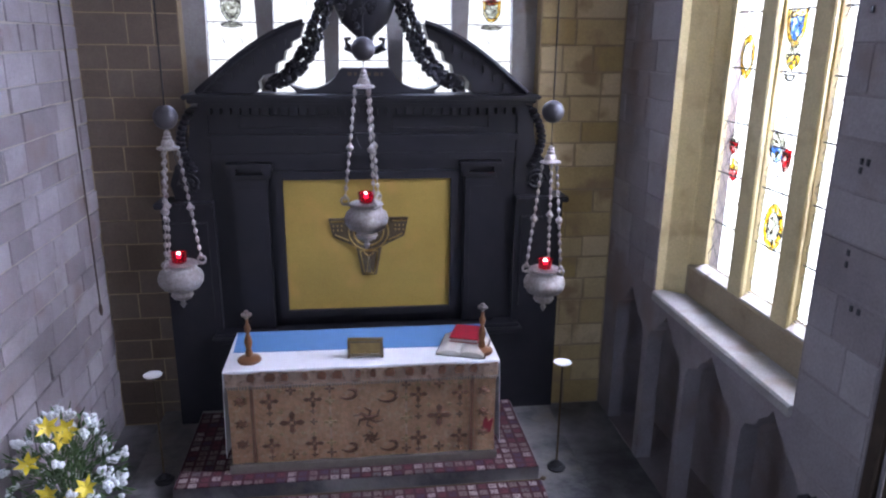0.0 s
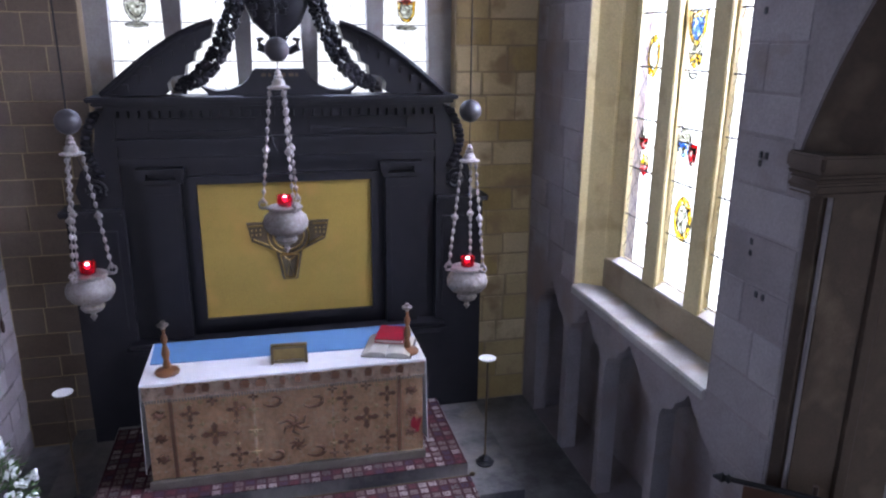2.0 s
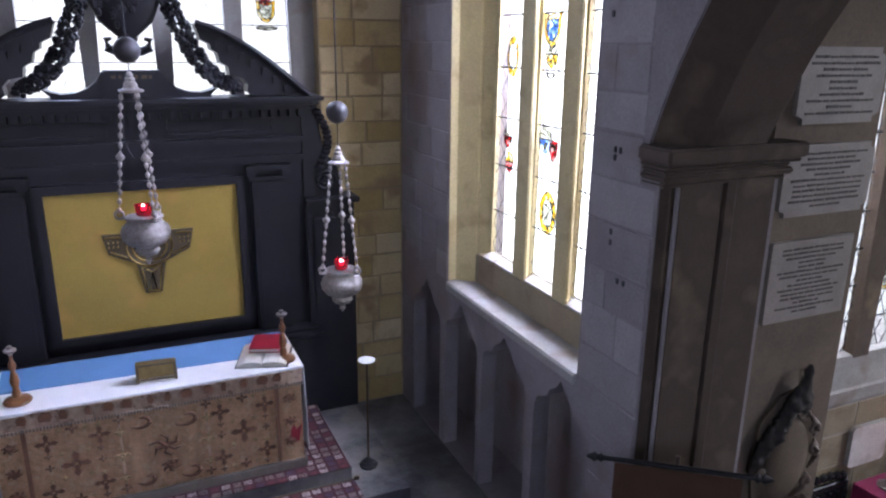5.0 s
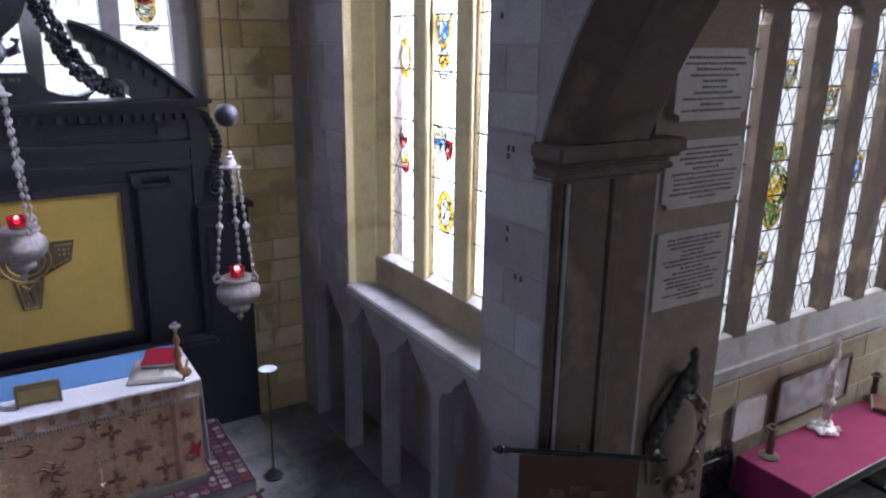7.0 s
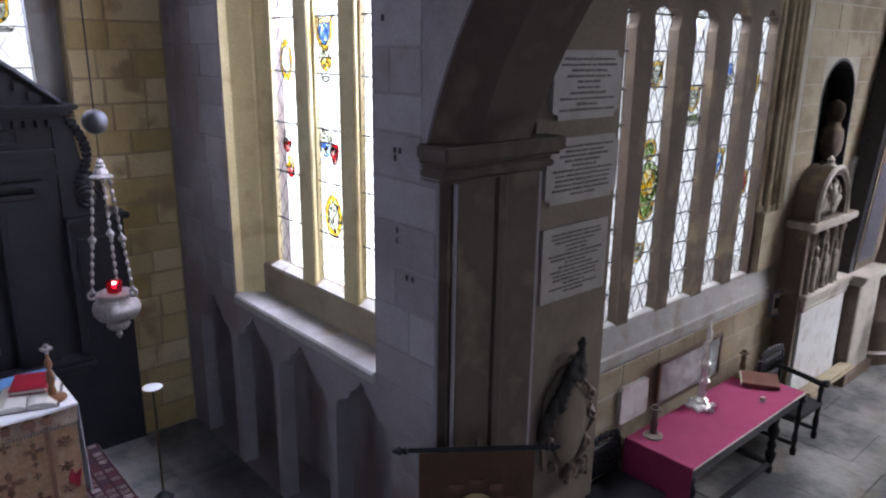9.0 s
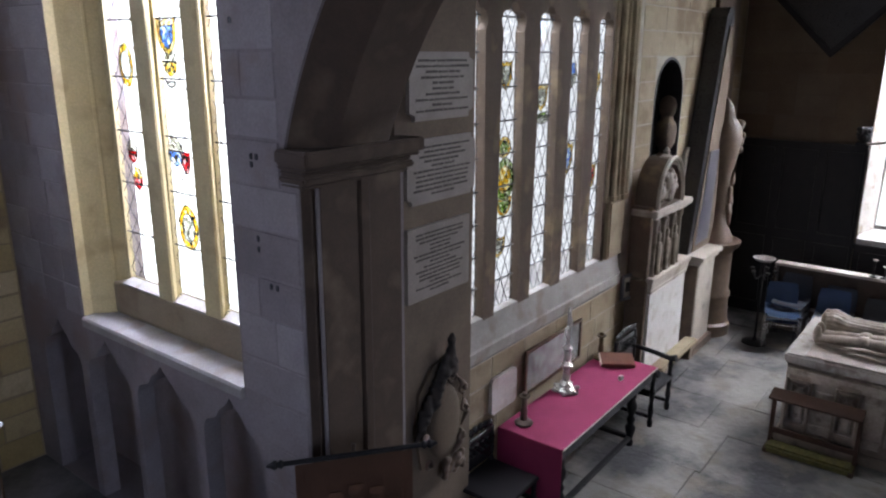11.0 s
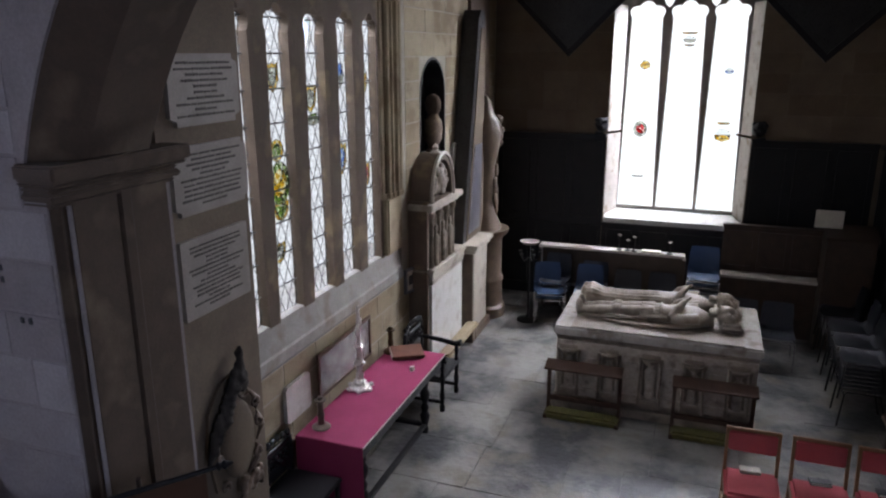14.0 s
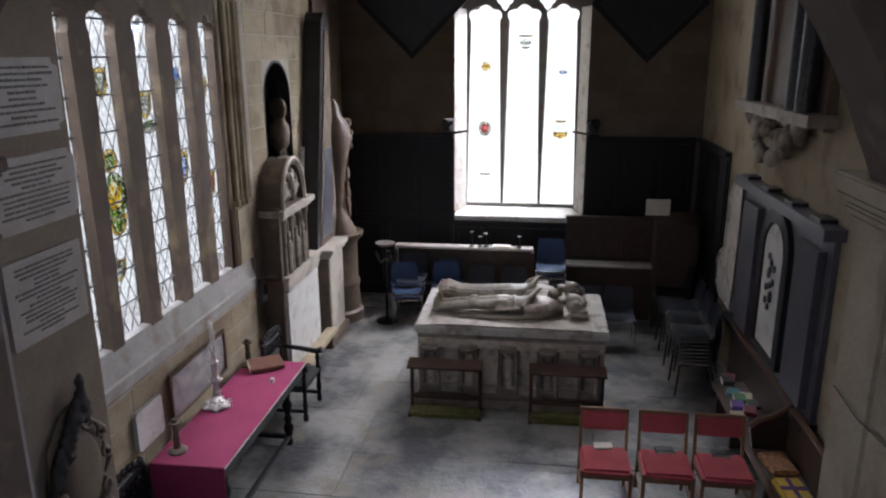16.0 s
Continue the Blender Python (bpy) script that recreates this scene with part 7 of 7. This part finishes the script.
panelling("panelling_1", FX(12.4), 1.49, 3.35, 2.92, 0.6)
panelling("panelling_2", FX(12.4), -2.55, -0.78, 2.92, 0.6)
panelling("panelling_3", FX(12.4), -0.77, 1.48, 1.42, 0.55)
panelling("panelling_4", mirror_plane(FY(-2.65)), 10.42, 12.3, 2.92, 0.6)
for y, s in ((1.56, 1), (-0.86, -1)):
    lb = thing("wall_sconce", "dark carved bracket beside the window", "bracket", (12.30, y, 2.92), group="brackets beside the window")
    bm = box(BM(), (-0.10, -0.10, 0.0), (0.09, 0.10, 0.05), 0.01)
    part("ledge", bm, OAK_BLACK, lb)
    bm = BM()
    blob(bm, (-0.02, 0, 0.17), (0.10, 0.11, 0.12), 12, 9)
    for i in range(10):
        blob(bm, (-0.06 + 0.08 * math.cos(i), 0.08 * math.sin(i * 1.7), 0.20 + 0.06 * math.sin(i * 2.3)), (0.04, 0.04, 0.04), 7, 5)
    part("carved_knob", bm, OAK_BLACK, lb, smooth=True)
    part("arm", tube(BM(), [(-0.05, 0.0, 0.03), (-0.12, -s * 0.12, 0.05), (-0.10, -s * 0.34, 0.09)], 0.02, 7), PEWTER, lb, "pale metal arm", smooth=True)

# -- diamond-shaped painted boards --
for y, z in ((2.18, 5.10), (-1.66, 5.02)):
    hb = thing("hatchment", "dark diamond-shaped painted board hung on the wall", "board", (12.39, y, z), group="diamond boards on the wall")
    part("board_frame", plate(BM(), [(0, -0.92), (0.92, 0), (0, 0.92), (-0.92, 0)], [[(0, -0.80), (0.80, 0), (0, 0.80), (-0.80, 0)]], lambda u, v, w: (w, u, v), -0.07, -0.006), OAK_BLACK, hb)
    part("painting", plate(BM(), [(0, -0.81), (0.81, 0), (0, 0.81), (-0.81, 0)], [], lambda u, v, w: (w, u, v), -0.04, -0.01), MARBLE_BLACK, hb, "darkened painted field")

# -- west wall: bench, books, monument --
bw = thing("wall_bench", "long dark oak bench with a plank back", "bench", (7.2, -2.35, 0))
part("seat", box(BM(), (-2.3, -0.16, 0.41), (1.1, 0.20, 0.45), 0.008), OAK_DARK, bw)
# lighter oak paints the highlight along the seat's edge
part("seat_edge", box(BM(), (-2.3, 0.19, 0.39), (1.1, 0.215, 0.445), 0.008), OAK_MID, bw, "front edge, lighter for the highlight on it")
part("back", box(BM(), (-2.3, -0.19, 0.0), (1.85, -0.15, 0.88), 0.006), OAK_DARK, bw)
# lighter oak again, for the long highlight on the rail
part("back_rail", box(BM(), (-2.3, -0.205, 0.88), (1.85, -0.135, 0.91), 0.008), OAK_MID, bw, "top edge, lighter for the highlight on it")
for x in (-2.2, -0.9, 0.35, 1.02):
    part("support", box(BM(), (x - 0.03, -0.15, 0.0), (x + 0.03, 0.16, 0.41), 0.005), OAK_DARK, bw)
part("divider", plate(BM(), [(-0.18, 0.44), (0.16, 0.44), (0.20, 0.66), (0.12, 0.74), (-0.02, 0.80), (-0.18, 0.92)], [], lambda u, v, w: (-0.42 + w, u, v), -0.025, 0.025), OAK_DARK, bw, "shaped arm between the seats")
part("divider_cap", tube(BM(), [(-0.42, 0.20, 0.68), (-0.42, 0.12, 0.755), (-0.42, -0.02, 0.81), (-0.42, -0.18, 0.93)], 0.022, 7), OAK_MID, bw, "paler arm edge", smooth=True)
rnd = random.Random(31)
cols = [material("book_" + n, c, tuple(k * 0.8 for k in c), 0.5, scale=9, fine=90, bump=0.1) for n, c in (("teal", (0.06, 0.22, 0.26)), ("green", (0.07, 0.20, 0.09)), ("cream", (0.5, 0.45, 0.3)), ("violet", (0.12, 0.06, 0.3)), ("maroon", (0.2, 0.03, 0.05)), ("black", (0.03, 0.03, 0.03)))]
names = ("teal", "green", "cream", "violet", "maroon", "black")
spots = [(7.98, -2.30, 0), (7.80, -2.33, 1), (7.88, -2.42, 2), (7.62, -2.26, 3), (7.50, -2.36, 4), (7.40, -2.22, 2), (7.68, -2.44, 5), (8.25, -2.30, 5), (8.40, -2.36, 4)]
for x, y, ci in spots:
    b = thing("book", names[ci] + " covered book lying on the oak bench", "book", (x, y, 0.451), rz=rnd.uniform(-20, 20), group="books on the bench")
    h = rnd.uniform(0.025, 0.06)
    part("cover", box(BM(), (-0.09, -0.065, 0.0), (0.09, 0.065, h), 0.004), cols[ci], b)
    part("pages", box(BM(), (-0.085, 0.05, 0.005), (0.085, 0.068, h - 0.005)), PAPER, b)
ORANGE = material("patterned_tan_wool", (0.36, 0.19, 0.09), (0.22, 0.10, 0.05), 0.95, scale=22, fine=120, bump=0.5, spread=0.2)
VIOLET = material("violet_wool", (0.10, 0.05, 0.14), (0.07, 0.035, 0.10), 0.95, scale=22, fine=120, bump=0.5)
YELLOW = material("yellow_wool", (0.55, 0.36, 0.05), (0.45, 0.28, 0.04), 0.95, scale=22, fine=120, bump=0.5)
k1 = thing("hassock", "tan patterned woollen kneeler on the oak bench", "cushion", (6.42, -2.33, 0.451), rz=8)
part("cushion", box(BM(), (-0.19, -0.13, 0), (0.19, 0.13, 0.07), 0.025), ORANGE, k1)
k2 = thing("hassock", "yellow and violet woollen kneeler on the oak bench", "cushion", (5.96, -2.32, 0.451), rz=4)
part("cushion", box(BM(), (-0.19, -0.13, 0), (0.19, 0.13, 0.075), 0.025), YELLOW, k2)
part("cross_motif", box(box(BM(), (-0.15, -0.02, 0.0755), (0.15, 0.02, 0.079)), (-0.03, -0.11, 0.0755), (0.03, 0.11, 0.078)), VIOLET, k2, "violet stitched cross")

fw = mirror_plane(FY(-2.65))
mw = thing("marble_monument", "grey and white marble wall monument with arched panel", "monument", (0, 0, 0))
part("back_slab", plate(BM(), rect(6.50, 9.30, 0.90, 2.67), [], fw, -0.06, -0.006), MARBLE_DUSK, mw)
part("white_panel", plate(BM(), rounded(7.59, 8.25, 1.05, 2.15), [], fw, -0.10, -0.061), MARBLE_WHITE, mw, "white arched marble panel")
part("panel_frame", plate(BM(), rounded(7.42, 8.42, 0.98, 2.15), [rounded(7.58, 8.26, 1.04, 2.15)], fw, -0.12, -0.0605), MARBLE_BLACK, mw)
for x in (6.93, 8.82):
    part("pilaster", plate(BM(), rect(x - 0.30, x + 0.27, 0.97, 2.52), [], fw, -0.14, -0.061), MARBLE_DUSK, mw)
part("cornice", plate(BM(), rect(6.40, 9.38, 2.67, 2.78), [], fw, -0.20, -0.0065), MARBLE_DUSK, mw)
part("shelf", plate(BM(), rect(6.45, 9.55, 0.82, 0.90), [], fw, -0.16, -0.0065), MARBLE_BLACK, mw)
bm = BM()
for i in range(12):
    blob(bm, (7.92 + 0.1 * math.sin(i * 1.9), -2.535, 1.55 + 0.05 * i), (0.05, 0.02, 0.05), 8, 5)
part("carving", bm, MARBLE_DUSK, mw, smooth=True)
for x in (9.1, 8.3, 7.5, 6.75):
    part("small_block", plate(BM(), rect(x - 0.12, x + 0.12, 2.781, 2.82), [], fw, -0.16, -0.007), MARBLE_BLACK, mw)
# upper marble monument with dark columns
um = thing("column_monument", "dusky marble wall monument with dark columns", "monument", (0, 0, 0))
part("back_slab", plate(BM(), rect(7.0, 9.3, 3.55, 5.4), [], fw, -0.10, -0.006), MARBLE_BROWN, um)
for x in (7.2, 7.48, 8.9):
    part("column", tube(BM(), [(x, -2.43, 3.72), (x, -2.43, 5.3)], 0.09, 12), MARBLE_BLACK, um, smooth=True)
part("ledge", plate(BM(), rect(6.85, 9.5, 3.60, 3.71), [], fw, -0.30, -0.0065), ALABASTER, um)
bm = BM()
for i in range(50):
    t = rnd.random()
    blob(bm, (7.3 + 1.8 * t, -2.55 + 0.12 * rnd.random(), 3.60 - 0.5 * math.sin(math.pi * t) * rnd.random()), (rnd.uniform(0.05, 0.12), 0.07, rnd.uniform(0.05, 0.12)), 8, 6)
part("carved_apron", bm, ALABASTER, um, "pale carved apron", smooth=True)
# scroll-edged tablet next to the panelling
sc = thing("scrolled_tablet", "pale scroll-edged stone tablet on the wall", "tablet", (0, 0, 0))
out = [(9.42, 0.95), (10.05, 0.98), (10.28, 1.12), (10.36, 1.38), (10.22, 1.56), (10.02, 1.66), (10.0, 1.95), (9.92, 2.15), (9.98, 2.35), (9.85, 2.55), (9.62, 2.70), (9.42, 2.62)]
part("slab", plate(BM(), out, [], fw, -0.08, -0.006), STONE_PALE, sc)
part("border", tube(BM(), [fw(u, v, -0.08) for u, v in out], 0.025, 6, closed=True), STONE_PALE, sc, smooth=True)
# cable round the west pillar
tagged(part("cable", tube(BM(), [(2.80, -1.59, 2.62), (2.95, -1.535, 2.60), (3.30, -1.525, 2.58), (3.62, -1.535, 2.60)], 0.004, 6), IRON, smooth=True), "thin dark cable tied round the stone pillar", "cable")

# carving and stitching too fine to pick apart
FINE = ("garland", "embroidery", "gold_stitching", "strip_embroidery", "fringe", "emblem_tracery", "carving", "corbel", "relief", "lunette_carving", "carved_apron", "dark_drapery", "leaf_drop", "leading", "lettering", "faded_lettering", "foliage", "cartouche", "foot_lobe", "worn_motif")
for ob in list(scene.objects):
    if ob.parent and ob.name.split(".")[0] in FINE:
        ob["kind"] = "stuff"

# worn carving runs together
for ob in list(scene.objects):
    if ob.parent and ob.name.split(".")[0] in ("dark_drapery", "carving", "corbel", "relief", "lunette_carving", "carved_apron") and ob.type == "MESH":
        rm = ob.modifiers.new("smooth_stone", "REMESH")
        rm.mode, rm.voxel_size, rm.use_smooth_shade = "VOXEL", 0.012, True
        sm = ob.modifiers.new("worn", "SMOOTH")
        sm.factor, sm.iterations = 0.5, 2


# ---- stones of the walls and floors ----
def courses(wall, f, u0, u1, v0, v1, holes, heights, lengths, mat, seed, proud=0.007, joint=0.010):
    """Ashlar laid in courses over a wall face, cut at the openings (u0, u1, v0, v1)."""
    rnd = random.Random(seed)
    lines = [v0]
    marks = sorted({h for o in holes for h in o[2:] if v0 < h < v1} | {v1})
    for mk in marks:
        n = max(1, round((mk - lines[-1]) / ((heights[0] + heights[1]) / 2)))
        base, step = lines[-1], (mk - lines[-1]) / n
        lines += [base + step * i + (rnd.uniform(-0.12, 0.12) * step if i < n else 0) for i in range(1, n + 1)]
    for a, b in zip(lines, lines[1:]):
        mid = (a + b) / 2
        spans = [(u0, u1)]
        for o in holes:
            if o[2] < mid < o[3]:
                spans = [s for p, q in spans for s in ((p, min(q, o[0])), (max(p, o[1]), q)) if s[1] - s[0] > 0.03]
        for p, q in spans:
            u = p
            while u < q - 0.01:
                l = rnd.uniform(*lengths)
                e = q if q - (u + l) < lengths[0] * 0.6 else u + l
                out, c, j = -proud * rnd.uniform(0.5, 1.5), 0.006, joint / 2
                w = rnd.uniform(-0.4, 0.4) * proud
                sw = [(rnd.uniform(-1, 1) * joint * 0.45, rnd.uniform(-1, 1) * joint * 0.45) for _ in range(4)]
                k = [(u + j, a + j), (e - j, a + j), (e - j, b - j), (u + j, b - j)]
                i = [(u + j + c, a + j + c), (e - j - c, a + j + c), (e - j - c, b - j - c), (u + j + c, b - j - c)]
                k, i = [[(x + dx, y + dy) for (x, y), (dx, dy) in zip(q4, sway)] for q4, sway in ((k, sw), (i, sw))]
                vs = [f(x, y, 0.004) for x, y in k] + [f(x, y, out + (w if n in (1, 2) else 0)) for n, (x, y) in enumerate(i)]
                me = bpy.data.meshes.new("stone")
                me.from_pydata(vs, [], [(4, 5, 6, 7), (0, 1, 5, 4), (1, 2, 6, 5), (2, 3, 7, 6), (3, 0, 4, 7)])
                me.materials.append(mat)
                ob = new("stone", me)
                ob.parent = wall
                u = e


courses(wall_north, mirror_plane(FX(-2.55)), 3.6, 7.355, 0.16, 5.4, [], (0.16, 0.28), (0.25, 0.7), STONE_GREY, 1, 0.016)
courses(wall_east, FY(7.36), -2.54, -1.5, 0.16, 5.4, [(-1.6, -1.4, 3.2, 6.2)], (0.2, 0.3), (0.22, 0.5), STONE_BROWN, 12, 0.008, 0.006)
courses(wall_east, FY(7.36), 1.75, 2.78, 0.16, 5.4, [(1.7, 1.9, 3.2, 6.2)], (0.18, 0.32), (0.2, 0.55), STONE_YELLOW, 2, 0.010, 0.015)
courses(wall_south, FX(2.79), 3.215, 7.35, 1.98, 5.4, [(3.86, 6.11, 1.98, 6.1), (2.9, 3.36, 3.44, 6)], (0.22, 0.36), (0.25, 0.6), STONE_GREY, 3, 0.006)
courses(wall_south, FX(2.79), 3.215, 3.67, 0.16, 1.97, [], (0.28, 0.36), (0.3, 0.6), STONE_GREY, 4, 0.005)
courses(wall_chapel_east, FY(3.45), 4.69, 12.35, 0.02, 5.4, [(4.69, 8.30, 1.46, 5.5), (8.78, 9.79, 2.84, 4.2)], (0.24, 0.36), (0.35, 0.9), STONE_CHAPEL, 5, 0.003, 0.006)
courses(wall_chapel_south, FX(12.4), -2.64, 3.44, 2.95, 5.6, [(-0.76, 1.47, 1.5, 5.7)], (0.28, 0.38), (0.4, 0.9), STONE_BROWN, 6, 0.004, 0.007)


def flags(floor, x0, x1, y0, y1, z, seed):
    """Worn paving slabs of uneven size."""
    rnd = random.Random(seed)
    x = x0
    while x < x1:
        dx = rnd.uniform(0.6, 1.0)
        y = y0 - rnd.uniform(0, 0.8)
        while y < y1:
            dy = rnd.uniform(0.55, 1.35)
            a, b, c, d, h = x + 0.0015, min(x + dx, x1) - 0.0015, max(y, y0) + 0.0015, min(y + dy, y1) - 0.0015, rnd.uniform(-0.004, 0.004)
            if b - a > 0.05 and d - c > 0.05:
                t = [h + rnd.uniform(-0.003, 0.003) for _ in range(4)]
                e = 0.003
                vs = [(a, c, z - 0.03), (b, c, z - 0.03), (b, d, z - 0.03), (a, d, z - 0.03), (a + e, c + e, z + t[0]), (b - e, c + e, z + t[1]), (b - e, d - e, z + t[2]), (a + e, d - e, z + t[3])]
                me = bpy.data.meshes.new("flagstone")
                me.from_pydata(vs, [], [(4, 5, 6, 7), (0, 1, 5, 4), (1, 2, 6, 5), (2, 3, 7, 6), (3, 0, 4, 7)])
                me.materials.append(FLAG)
                new("flagstone", me).parent = floor
            y += dy
        x += dx


flags(floor_chapel, 3.75, 12.38, -2.64, 3.44, 0.0, 11)
